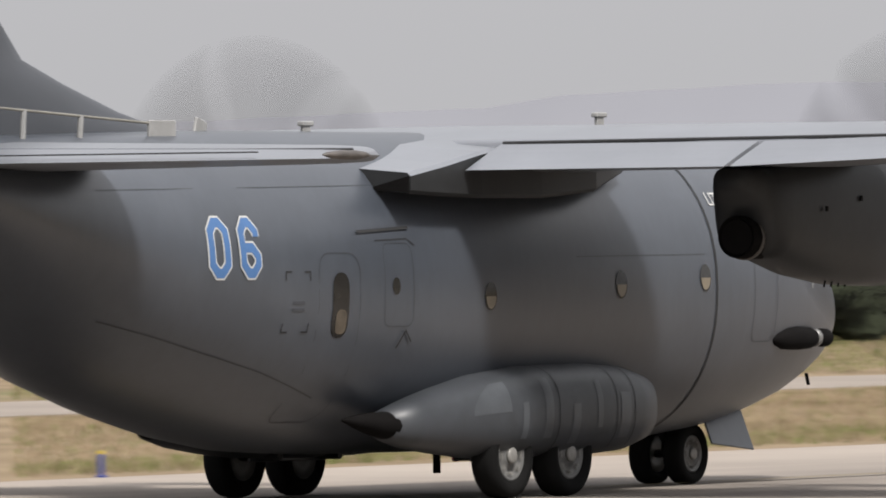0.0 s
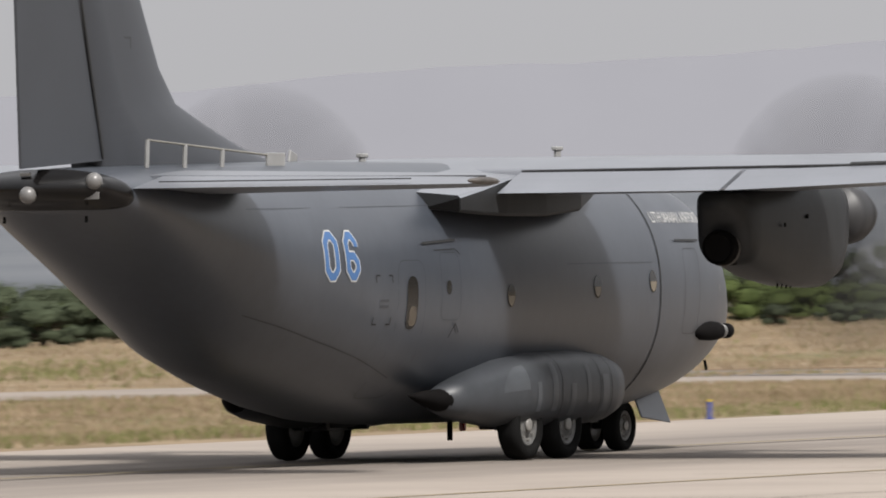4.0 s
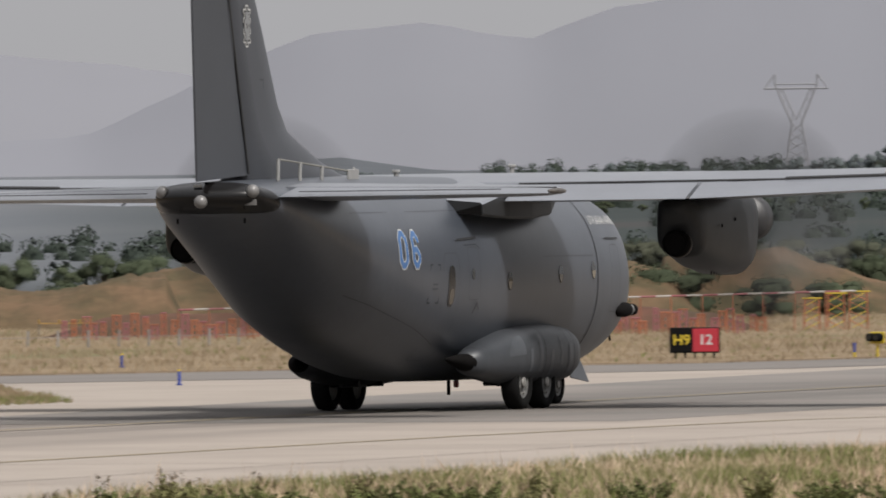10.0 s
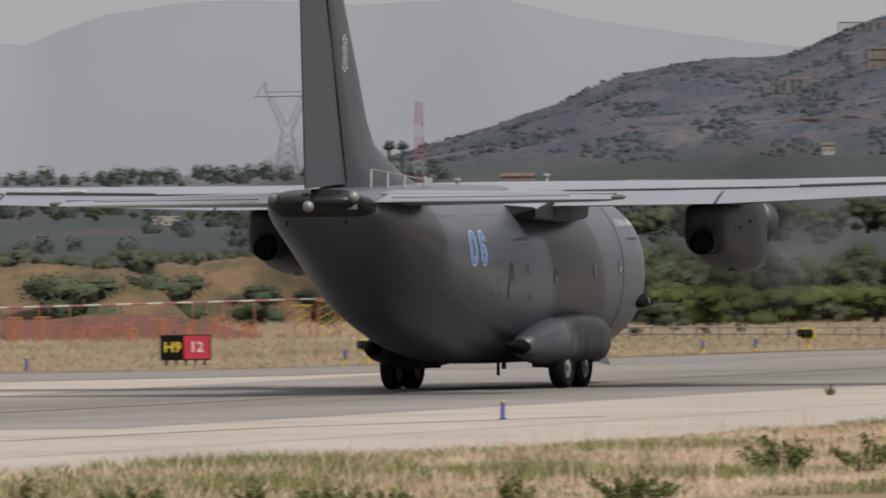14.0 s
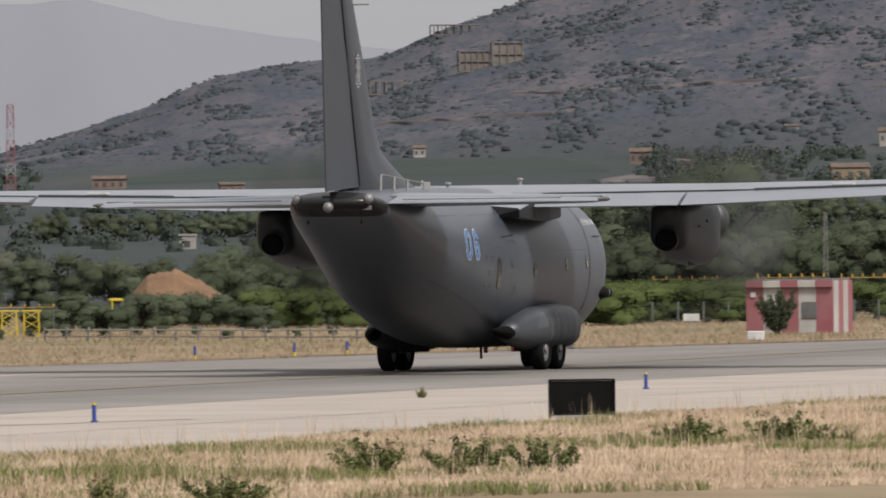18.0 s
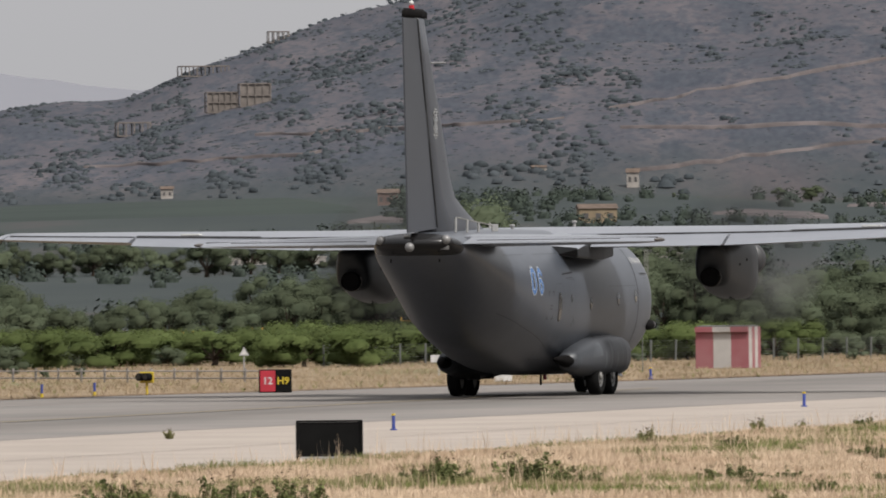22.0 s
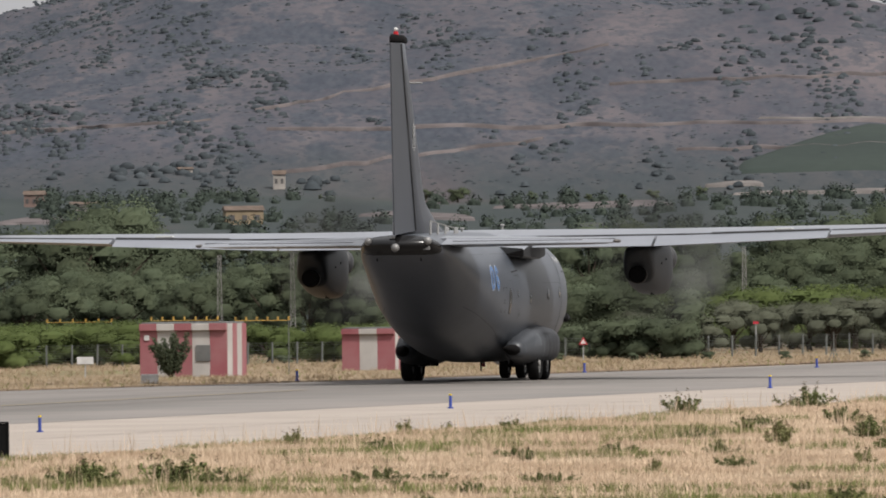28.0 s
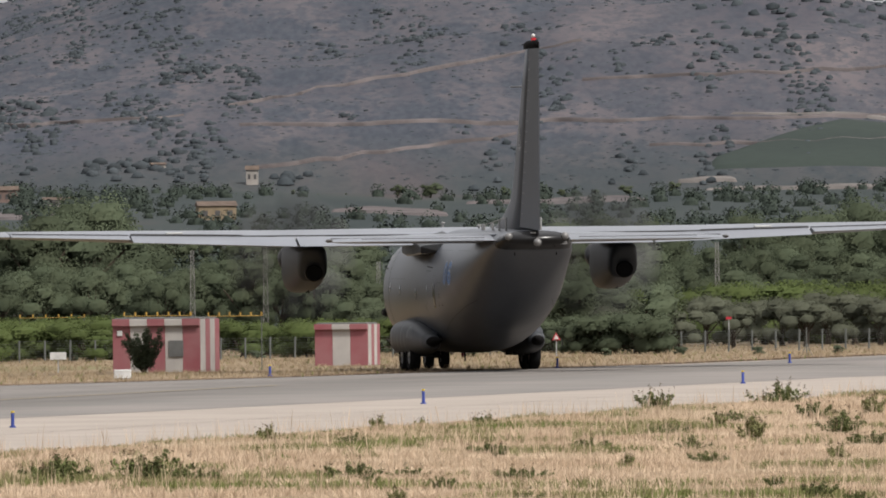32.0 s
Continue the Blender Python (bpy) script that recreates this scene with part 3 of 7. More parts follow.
def slab(x, z0, z1, w, r=0.1):
    out = []
    for cx, cz, a0 in ((x + w / 2 - r, z1 - r, 0), (x - w / 2 + r, z1 - r, 90), (x - w / 2 + r, z0 + r, 180), (x + w / 2 - r, z0 + r, 270)):
        out += [(cx + r * math.cos(radians(a0 + k * 22.5)), cz + r * math.sin(radians(a0 + k * 22.5))) for k in range(5)]
    return out


for hand in (-1, 1):
    dw = flank("door_window", slab(-4.0, 1.88, 2.62, 0.34, 0.15), DOOR_GLASS, 0.006, None, hand, "dark tall rounded door window")
    # the reflection lies on the glass as a tan plate
    flank("lower_reflection", slab(-3.98, 1.92, 2.20, 0.22, 0.08), DOOR_TAN, 0.010, dw, hand)
    w2 = flank("cabin_window", oval(-2.82, 2.46, 0.085, 0.10), GLASS_DARK, 0.006, None, hand, "small round dark cabin window")
    for x, z in ((-0.76, 2.33), (2.18, 2.45), (4.16, 2.52)):
        w2 = flank("cabin_window", oval(x, z, 0.13, 0.165), GLASS_DARK, 0.006, None, hand, "round cabin window with pale lower part")
        flank("window_lower_part", [p for p in oval(x, z, 0.11, 0.145) if p[1] <= z + 0.01], GLASS_WARM, 0.010, w2, hand)
    flank_stroke("door_seam", [(slab(-4.02, 0.92, 2.84, 0.86, 0.2), True)], 0.008, PANEL_LINE, 0.005, None, hand)
    flank_stroke("hatch_seam", [(slab(-2.75, 2.0, 2.95, 0.62, 0.12), True)], 0.008, PANEL_LINE, 0.005, None, hand)
    flank_stroke("crew_door_seam", [(slab(5.75, 1.75, 3.0, 0.62, 0.12), True)], 0.010, PANEL_LINE, 0.005, None, hand)
    flank_stroke("ramp_seam", [([(-8.1, 2.1), (-7.2, 1.91), (-6.3, 1.72), (-5.2, 1.5), (-4.0, 1.2)], False)], 0.012, PANEL_LINE, 0.004, None, hand)
    flank_stroke("drip_strip", [([(-3.56, 3.08), (-2.43, 3.13)], False)], 0.035, SEAM, 0.02, None, hand)
    flank_stroke("drip_strip", [([(5.2, 3.12), (6.2, 3.12)], False)], 0.03, SEAM, 0.02, None, hand)
    flank_stroke("hatch_line", [([(-3.2, 2.98), (-2.5, 3.0), (-2.35, 2.92)], False)], 0.012, SEAM, 0.006, None, hand)
    for corner in ([(-5.14, 2.53), (-5.14, 2.63), (-5.02, 2.63)], [(-4.76, 2.63), (-4.64, 2.63), (-4.64, 2.53)], [(-5.14, 2.05), (-5.14, 1.95), (-5.02, 1.95)], [(-4.76, 1.95), (-4.64, 1.95), (-4.64, 2.05)]):
        flank_stroke("corner_mark", [(corner, False)], 0.02, SEAM, 0.006, None, hand, "black rescue corner mark")
    flank_stroke("small_print", [([(-5.0, 2.28), (-4.75, 2.28)], False), ([(-5.0, 2.20), (-4.75, 2.20)], False)], 0.035, FIN_GREY, 0.006, None, hand)
    flank_stroke("step_handle", [([(-2.75, 1.75), (-2.6, 1.95), (-2.45, 1.82)], False)], 0.025, SEAM, 0.02, None, hand)
    flank_stroke("panel_seam", [([(-8.5, 3.55), (-2.2, 3.62)], False)], 0.008, PANEL_LINE, 0.004, None, hand)
    flank_stroke("panel_seam", [([(1.2, 2.78), (4.2, 2.80)], False)], 0.008, PANEL_LINE, 0.004, None, hand)
    flank("static_port", oval(7.3, 2.42, 0.05, 0.05, 10), PALE, 0.006, None, hand)
    # aircraft service title, set letter by letter on the curved flank
    cu = bpy.data.curves.new("title", "FONT")
    cu.body, cu.size, cu.resolution_u = "LITHUANIAN AIR FORCE", 0.34, 2
    cu.space_character = 0.94
    tmp = bpy.data.objects.new("title", cu)
    me = bpy.data.meshes.new_from_object(tmp)
    wid = max(p.co.x for p in me.vertices)
    for p in me.vertices:
        x = 4.62 + p.co.x / wid * 2.35 if hand < 0 else 6.97 - p.co.x / wid * 2.35
        p.co = side(x, 3.38 + p.co.y * 0.66, 0.01, hand)
    me.materials.append(WHITE)
    bpy.data.objects.remove(tmp)
    t_ob = new("service_title", me)
    t_ob.parent = plane
    t_ob["label"] = "white words LITHUANIAN AIR FORCE"
    # windscreen and side cockpit panes, a warm glint put into their colour
    for poly in ([(7.95, 2.90), (8.32, 2.80), (8.30, 3.14), (7.95, 3.36)], [(8.40, 2.76), (8.72, 2.62), (8.66, 2.84), (8.38, 3.06)], [(7.50, 2.95), (7.87, 2.92), (7.87, 3.38), (7.50, 3.48)]):
        flank("cockpit_pane", poly, GLASS_WARM, 0.008, None, hand, "cockpit side pane with a warm glint in its colour")

# black frame seam round the forward fuselage
rings = [ring_points(4.44 + dx, 64, 0.006) for dx in (-0.022, 0.022)]
v, f = loft(rings, True, False)
mesh_object("frame_seam", v, f, SEAM, plane, True, "black seam round the forward fuselage")

# national cross on the fin: double-barred, white outline
for hand in (-1, 1):
    def on_fin(x, z, off):
        return (x, hand * (0.20 + off), z)
    zc, xc = 6.83, -10.42
    def double_cross(name, cut, mat, off, parent, label=""):
        """A double cross of a stem and two square-ended bars, drawn in by cut metres."""
        pts = [(0.075, 0.37), (0.075, 0.30), (0.20, 0.30), (0.20, 0.22), (0.13, 0.22), (0.13, 0.14), (0.20, 0.14), (0.20, 0.05), (0.075, 0.05)]
        right = [(max(0.02, x - cut), z - cut if k in (0, 1, 2, 3, 6, 7) and k != 3 else z) for k, (x, z) in enumerate(pts)]
        right += [(x, -z) for x, z in right[::-1]]
        rows_ = right + [(-x, z) for x, z in right[::-1]]
        bm_ = bmesh.new()
        bm_.faces.new([bm_.verts.new(on_fin(xc + x * 0.95, zc + z, off)) for x, z in rows_])
        return part(name, bm_, mat, parent, label)
    edge = double_cross("cross_border", 0.0, WHITE, 0.004, fin, "white outlined double cross")
    double_cross("cross_gap", 0.028, SEAM, 0.007, edge)
    double_cross("cross", 0.055, CROSS_FILL, 0.010, edge)
    flank_stroke("fin_badge", [([(-10.0, 5.6), (-9.6, 5.6), (-9.6, 5.9), (-10.0, 5.9)], True)], 0.03, PANEL_LINE, 0.004, fin, hand, "", on_fin)

# nose sensors: dark pods
for hand in (-1, 1):
    n = 14
    prof = [(6.05, 0.02), (6.2, 0.085), (6.45, 0.135), (6.85, 0.145), (7.2, 0.13), (7.32, 0.105)]
    v, f = loft([[(x, hand * (1.46 - 0.10 * (x - 6.5)) + r * 0.9 * math.cos(k * 2 * math.pi / n), 1.78 + r * math.sin(k * 2 * math.pi / n)) for k in range(n)] for x, r in prof])
    pod = mesh_object("sensor_pod", v, f, SOOT, plane, True, "black sensor pod on the nose")
    v, f = loft([[(x, hand * (1.46 - 0.10 * (x - 6.5)) + r * math.cos(k * 2 * math.pi / n), 1.78 + r * math.sin(k * 2 * math.pi / n)) for k in range(n)] for x, r in ((7.32, 0.11), (7.42, 0.105), (7.43, 0.01))])
    mesh_object("pod_lens", v, f, DOME, pod, True)
    v, f = loft([[(x, hand * (1.46 - 0.10 * (x - 6.5)) + r * math.cos(k * 2 * math.pi / n), 1.78 + r * math.sin(k * 2 * math.pi / n)) for k in range(n)] for x, r in ((7.42, 0.09), (7.56, 0.115), (7.70, 0.11), (7.80, 0.065), (7.82, 0.01))])
    mesh_object("pod_ball", v, f, SOOT, pod, True)
    part("pitot_probe", tube_bm((8.5, hand * 0.60, 1.34), (8.54, hand * 0.61, 1.20), 0.022, 6), SOOT, plane)

# ---- sponsons ----
for hand in (1, -1):
    SP = [(-2.86, 0.70, 1.04, 1.58, 0.20), (-2.37, 0.60, 1.15, 1.58, 0.31), (-1.77, 0.53, 1.28, 1.58, 0.39), (-1.07, 0.47, 1.42, 1.58, 0.50), (-0.07, 0.45, 1.52, 1.58, 0.55), (1.33, 0.46, 1.54, 1.58, 0.56), (2.13, 0.50, 1.50, 1.57, 0.52), (2.63, 0.60, 1.41, 1.55, 0.42), (2.91, 0.76, 1.28, 1.52, 0.26), (3.01, 0.98, 1.10, 1.50, 0.06)]
    rings = []
    for x, z0, z1, yc, w_ in SP:
        zc_, hh_ = (z0 + z1) / 2, (z1 - z0) / 2
        rings.append([(x, hand * yc + w_ * math.copysign(abs(math.cos(a)) ** 0.8, math.cos(a)), zc_ + hh_ * math.copysign(abs(math.sin(a)) ** 0.8, math.sin(a))) for a in [k * math.pi / 16 for k in range(32)]])
    v, f = loft(rings)
    sp = mesh_object("gear_sponson", v, f, POD_GREY, plane, True, "streaked grey landing gear sponson")
    # black rear cone
    n = 18
    v, f = loft([[(x, hand * yc + r * math.cos(k * 2 * math.pi / n), zc_ + r * 0.8 * math.sin(k * 2 * math.pi / n)) for k in range(n)] for x, yc, zc_, r in ((-2.70, 1.62, 0.86, 0.17), (-2.83, 1.60, 0.87, 0.205), (-3.05, 1.55, 0.89, 0.165), (-3.30, 1.48, 0.92, 0.09), (-3.48, 1.43, 0.94, 0.02))])
    mesh_object("sponson_tail", v, f, SOOT, sp, True, "black pointed sponson tail")
    # pale patches and panel seams
    rings = []
    def skin(x, a, off):
        xs_ = [s[0] for s in SP]
        z0, z1, yc, w_ = [float(np.interp(x, xs_, [s[k] for s in SP])) for k in (1, 2, 3, 4)]
        c_, s_ = math.cos(a), math.sin(a)
        return (x, hand * (yc + (w_ + off) * math.copysign(abs(c_) ** 0.8, c_)), (z0 + z1) / 2 + ((z1 - z0) / 2 + off) * math.copysign(abs(s_) ** 0.8, s_))
    for x in (1.45, 0.15, 1.9):
        verts = [skin(x + d, -0.9 + 2.2 * k / 20, 0.004) for k in range(21) for d in (-0.009, 0.009)]
        mesh_object("sponson_seam", verts, [(2 * k, 2 * k + 1, 2 * k + 3, 2 * k + 2) for k in range(20)], SEAM, sp)
    for x0_, x1_, a0_, a1_ in ((-1.55, -0.85, 0.05, 0.85), (-0.62, -0.50, -0.5, 0.2), (-0.15, 0.02, -0.5, 0.75), (0.45, 0.62, -0.7, 0.1), (1.0, 1.12, -0.3, 0.6), (1.55, 1.8, -0.6, 0.3)):
        bow = 0.42 if x0_ < -1 else 0.0
        verts = [skin(x0_ + bow * (j / 6) ** 2 + (x1_ - x0_ - bow * (j / 6) ** 2) * i / 6, a0_ + (a1_ - a0_) * j / 6, 0.004) for i in range(7) for j in range(7)]
        mesh_object("faded_patch", verts, [(7 * i + j, 7 * i + j + 1, 7 * i + j + 8, 7 * i + j + 7) for i in range(6) for j in range(6)], GREY_PATCH, sp, True)
    part("gear_door", box_bm(1.7, 0.03, 0.10, (0.0, hand * 1.52, 0.47), 0.01), GREY, sp)

# ---- wheels ----
wheels = []


def wheel(x, y, r, w, outer):
    """A tyre and rim at the hub's place; outer: +1 or -1, the side on which the dish lies."""
    hub = new("main_wheel" if r > 0.45 else "nose_wheel")
    hub.parent = plane
    hub.matrix_basis = pose(x, y, r if r > 0.45 else r + 0.03)
    hub["label"] = "black tyre on pale grey rim"
    n = 36
    h2 = w / 2
    prof = [(-h2 * 0.72, r * 0.60), (-h2, r * 0.70), (-h2, r * 0.86), (-h2 * 0.80, r * 0.97), (-h2 * 0.4, r), (h2 * 0.4, r), (h2 * 0.80, r * 0.97), (h2, r * 0.86), (h2, r * 0.70), (h2 * 0.72, r * 0.60)]
    ring = lambda yy, rr: [(rr * math.cos(k * 2 * math.pi / n), yy, rr * math.sin(k * 2 * math.pi / n)) for k in range(n)]
    v, f = loft([ring(a, b) for a, b in prof] + [ring(*prof[0])], True, False)
    mesh_object("tyre", v, f, TYRE, hub, True)
    prof = [(-h2 * 0.5, r * 0.3), (-h2 * 0.72, r * 0.60), (h2 * 0.72, r * 0.60), (h2 * 0.80, r * 0.56), (h2 * 0.55, r * 0.50), (h2 * 0.45, r * 0.34), (h2 * 0.62, r * 0.26), (h2 * 0.70, r * 0.2), (h2 * 0.72, r * 0.02)]
    v, f = loft([ring(outer * a, b) for a, b in prof])
    rim = mesh_object("rim", v, f, RIM, hub, True)
    v, f = loft([ring(outer * a, b) for a, b in ((h2 * 0.70, r * 0.2), (h2 * 0.92, r * 0.19), (h2 * 0.96, r * 0.14), (h2 * 0.98, r * 0.02))])
    mesh_object("hub_cap", v, f, HUB, rim, True, "pale hub cap")
    for k in range(8):
        a = k * math.pi / 4
        c = (r * 0.43 * math.cos(a), outer * h2 * 0.5, r * 0.43 * math.sin(a))
        part("lug", tube_bm(c, (c[0], c[1] + outer * 0.05, c[2]), r * 0.045, 6), HUB, rim)
    wheels.append((hub, r))
    return hub


for hand in (1, -1):
    for x in (-0.66, 0.66):
        wheel(x, hand * 1.83, 0.49, 0.33, hand)
        part("axle", tube_bm((x, hand * 1.2, 0.49), (x, hand * 1.8, 0.49), 0.06, 8), STEEL, plane)
        part("trailing_arm", tube_bm((x, hand * 1.45, 0.49), (x + 0.35, hand * 1.45, 0.85), 0.07, 8), STEEL, plane)
    wheel(6.2, hand * 0.24, 0.37, 0.26, hand)
part("nose_strut", tube_bm((6.2, 0, 0.4), (6.25, 0, 1.1), 0.09, 12), STEEL, plane, "dark steel nose strut")
part("nose_axle", tube_bm((6.2, -0.3, 0.40), (6.2, 0.3, 0.40), 0.05, 8), STEEL, plane)
part("torque_link", box_bm(0.30, 0.10, 0.06, (6.02, 0, 0.66), 0.01, None, Matrix.Rotation(0.7, 4, "Y")), STEEL, plane)
part("taxi_lamp", tube_bm((6.42, -0.1, 0.82), (6.5, -0.1, 0.82), 0.09, 12), DOME, plane)
for hand in (1, -1):
    part("nose_gear_door", box_bm(0.95, 0.025, 0.55, (6.72, hand * 0.50, 0.72), 0.01, None, Matrix.Rotation(hand * 0.42, 4, "X") @ Matrix.Rotation(0.10, 4, "Y")), GREY, plane, "open grey nose gear door")
part("belly_mast", box_bm(0.14, 0.03, 0.28, (0.87, 0.0, 0.40), 0.008), SOOT, plane)
part("belly_mast", box_bm(0.09, 0.09, 0.14, (1.30, 0.0, 0.46), 0.02), RED_LAMP, plane)


# ======== ground, pavement ========
HEAD = radians(12.4)


def lane(u, s, z=0.0):
    """World place from metres across (to the right) and along the taxiway's heading."""
    return Vector((u * math.cos(HEAD) + s * math.sin(HEAD), -u * math.sin(HEAD) + s * math.cos(HEAD), z))


REACH_D = [0, 620, 760, 1000, 1500, 2800, 4300, 4700, 4800]
REACH = [0, 620, 1100, 2000, 3300, 4500, 4760, 4900, 4920]


def reach(d):
    """True distance in metres for a step d of the plan, which is drawn closer together beyond the airfield."""
    return float(np.interp(d, REACH_D, REACH))


def polar(az, d, z=0.0):
    d = reach(d)
    return Vector((d * math.sin(radians(az)), d * math.cos(radians(az)), z))


def height_at(d, el):
    """Height of what stands d metres off and el degrees above the eye's level."""
    return EYE_H + reach(d) * math.tan(radians(el))


def plan_height(d, el):
    return EYE_H + d * math.tan(radians(el))


CONCRETE = material("pale_concrete", (0.2540, 0.2220, 0.1927), 0.85, scale=0.25, vary=0.05, fine=3.5, second=(0.2237, 0.1950, 0.1693), bump=0.1)
ASPHALT = material("worn_asphalt", (0.1643, 0.1482, 0.1358), 0.85, scale=0.18, vary=0.07, fine=3, second=(0.1324, 0.1243, 0.1155), bump=0.1)
PAVE2 = material("grey_pavement", (0.1439, 0.1308, 0.1202), 0.88, scale=0.2, vary=0.07, fine=3, second=(0.1268, 0.1163, 0.1077))
STRIP = material("bleached_pavement", (0.2050, 0.1780, 0.1540), 0.88, scale=0.2, vary=0.07, fine=3, second=(0.1800, 0.1560, 0.1350))
YELLOW_LINE = material("worn_yellow_line", (0.1920, 0.1555, 0.0914), 0.8, scale=1.5, vary=0.15)
JOINT = material("pavement_joint", (0.2040, 0.1740, 0.1500), 0.9, scale=2, vary=0.2)
# field green dulled towards grey; distance haze is in the colour
GREEN_FIELD = material("green_field", (0.0283, 0.0358, 0.0314), 0.95, scale=0.02, vary=0.12, fine=0.3, second=(0.0231, 0.0298, 0.0270))


def wear(m, centre, half, colour, most):
    """Rubber and oil worn into a paved lane: strongest along its middle, broken up lengthwise."""
    n, l = m.node_tree.nodes, m.node_tree.links
    b = n["Principled BSDF"]
    clean = b.inputs["Base Color"].links[0].from_socket
    geo = n.new("ShaderNodeNewGeometry")
    both = n.new("ShaderNodeCombineXYZ")
    for k, way in enumerate(((math.cos(HEAD), -math.sin(HEAD), 0), (math.sin(HEAD), math.cos(HEAD), 0))):
        dot = n.new("ShaderNodeVectorMath")
        dot.operation = "DOT_PRODUCT"
        dot.inputs[1].default_value = way
        l.new(geo.outputs["Position"], dot.inputs[0])
        l.new(dot.outputs["Value"], both.inputs[k])
        across = dot.outputs["Value"] if k == 0 else across
    off = n.new("ShaderNodeMath")
    off.operation = "SUBTRACT"
    off.inputs[1].default_value = centre
    l.new(across, off.inputs[0])
    size = n.new("ShaderNodeMath")
    size.operation = "ABSOLUTE"
    l.new(off.outputs[0], size.inputs[0])
    fade = n.new("ShaderNodeMapRange")
    fade.interpolation_type = "SMOOTHSTEP"
    fade.inputs["From Min"].default_value, fade.inputs["From Max"].default_value = half, half * 0.15
    fade.inputs["To Max"].default_value = most
    l.new(size.outputs[0], fade.inputs["Value"])
    mp = n.new("ShaderNodeMapping")
    mp.inputs["Scale"].default_value = (0.45, 0.012, 1)
    l.new(both.outputs[0], mp.inputs[0])
    grain = n.new("ShaderNodeTexNoise")
    grain.inputs["Scale"].default_value, grain.inputs["Detail"].default_value = 1.0, 5
    l.new(mp.outputs[0], grain.inputs["Vector"])
    gain = n.new("ShaderNodeMapRange")
    gain.inputs["From Min"].default_value, gain.inputs["From Max"].default_value = 0.32, 0.62
    gain.inputs["To Min"].default_value = 0.25
    l.new(grain.outputs["Fac"], gain.inputs["Value"])
    fac = n.new("ShaderNodeMath")
    fac.operation = "MULTIPLY"
    l.new(fade.outputs[0], fac.inputs[0])
    l.new(gain.outputs[0], fac.inputs[1])
    x = n.new("ShaderNodeMix")
    x.data_type = "RGBA"
    x.inputs["B"].default_value = (*colour, 1)
    l.new(fac.outputs[0], x.inputs["Factor"])
    l.new(clean, x.inputs["A"])
    l.new(x.outputs["Result"], b.inputs["Base Color"])


wear(CONCRETE, -77.3, 9.0, (0.105, 0.093, 0.085), 0.85)
wear(ASPHALT, -77.3, 7.0, (0.080, 0.073, 0.068), 0.7)

# rising land: height along a bearing and a distance
SKY_AZ = [-30, -8.3, -8.15, -7.7, -7.3, -7.1, -5.6, -5.3, -4.9, -4.8, -4.49, -4.18, -3.93, -3.47, -3.2, -2.9, -2.47, -1.95, -1.0, 0.0, 1.0, 1.63, 2.0, 3.0, 5.0, 30]
SKY_EL = [0.10, 0.10, 0.20, 0.25, 0.20, 0.12, 0.12, 0.20, 0.33, 0.37, 0.47, 0.57, 0.67, 0.75, 0.755, 0.88, 1.03, 1.20, 1.42, 1.47, 1.34, 1.22, 1.13, 0.83, 0.5, 0.3]
SPUR_AZ = [-30, -1.7, -1.34, -0.775, -0.47, -0.21, 0.55, 1.2, 1.7, 2.0, 3.0, 4, 30]
SPUR_EL = [0.0, 0.25, 0.40, 0.66, 0.84, 0.985, 1.16, 1.20, 1.20, 1.12, 0.85, 0.5, 0.2]
FOOT_AZ = [-30, -5, -3.8, -2.2, -0.9, 0.0, 1.0, 3, 30]
FOOT_EL = [0.20, 0.27, 0.30, 0.33, 0.33, 0.30, 0.31, 0.3, 0.2]


def plan_slopes(az, d):
    """Heights of the near spur and of the hill behind it, past the foot."""
    foot = plan_height(1500, float(np.interp(az, FOOT_AZ, FOOT_EL)))
    spur = plan_height(2050, max(0.0, float(np.interp(az, SPUR_AZ, SPUR_EL))))
    top = plan_height(2800, float(np.interp(az, SKY_AZ, SKY_EL)))
    t1 = min(1.0, max(0.0, (d - 1500) / 550))
    z1 = foot + (spur - foot) * t1 ** 0.9 if d <= 2050 else spur - (d - 2050) * 0.10
    t2 = min(1.0, max(0.0, (d - 1500) / 1300))
    z2 = foot + (top - foot) * t2 ** 0.85 if d <= 2800 else top - (d - 2800) * 0.04
    return z1, z2


def plan_land(az, d):
    if d <= 620:
        return 0.0
    if d <= 1500:
        t = (d - 620) / 880
        return plan_height(1500, float(np.interp(az, FOOT_AZ, FOOT_EL))) * t * t * (1.6 - 0.6 * t)
    z1, z2 = plan_slopes(az, d)
    x, y = d * math.sin(radians(az)), d * math.cos(radians(az))
    amp = min(1.0, (d - 1500) / 500) * (0.35 if abs(d - 2800) < 30 else 1.0)
    bumps = noise.fractal(Vector((x / 60, y / 130, 3.1)), 0.9, 2.1, 5) * 2.6 * amp
    gully = noise.noise(Vector((x / 38, y / 500, 7.7))) * 3.0 * amp
    return max(z1, z2) + bumps + (gully if z2 > z1 else gully * 0.6)


def land(az, d):
    """Height of the land at a bearing and a plan step."""
    return EYE_H + (plan_land(az, d) - EYE_H) * reach(d) / d


# one sheet to the horizon: a fine fan ahead, a coarse rest
azs = [-30, -26, -22] + [-20 + 0.25 * i for i in range(61)] + [-4.9 + 0.06 * i for i in range(125)] + [2.6, 3, 4, 6, 10, 20, 40, 80, 120, 160, 200, 240, 280, 320]
azs = sorted(set(round(a, 3) for a in azs))
dsts = [6, 40, 100, 200, 300, 420, 520, 620, 700, 800, 900, 1000, 1100, 1200, 1300, 1400, 1500] + [1500 + 32 * i for i in range(1, 42)] + [2880, 3000, 3300, 3800, 4780]
vs = []
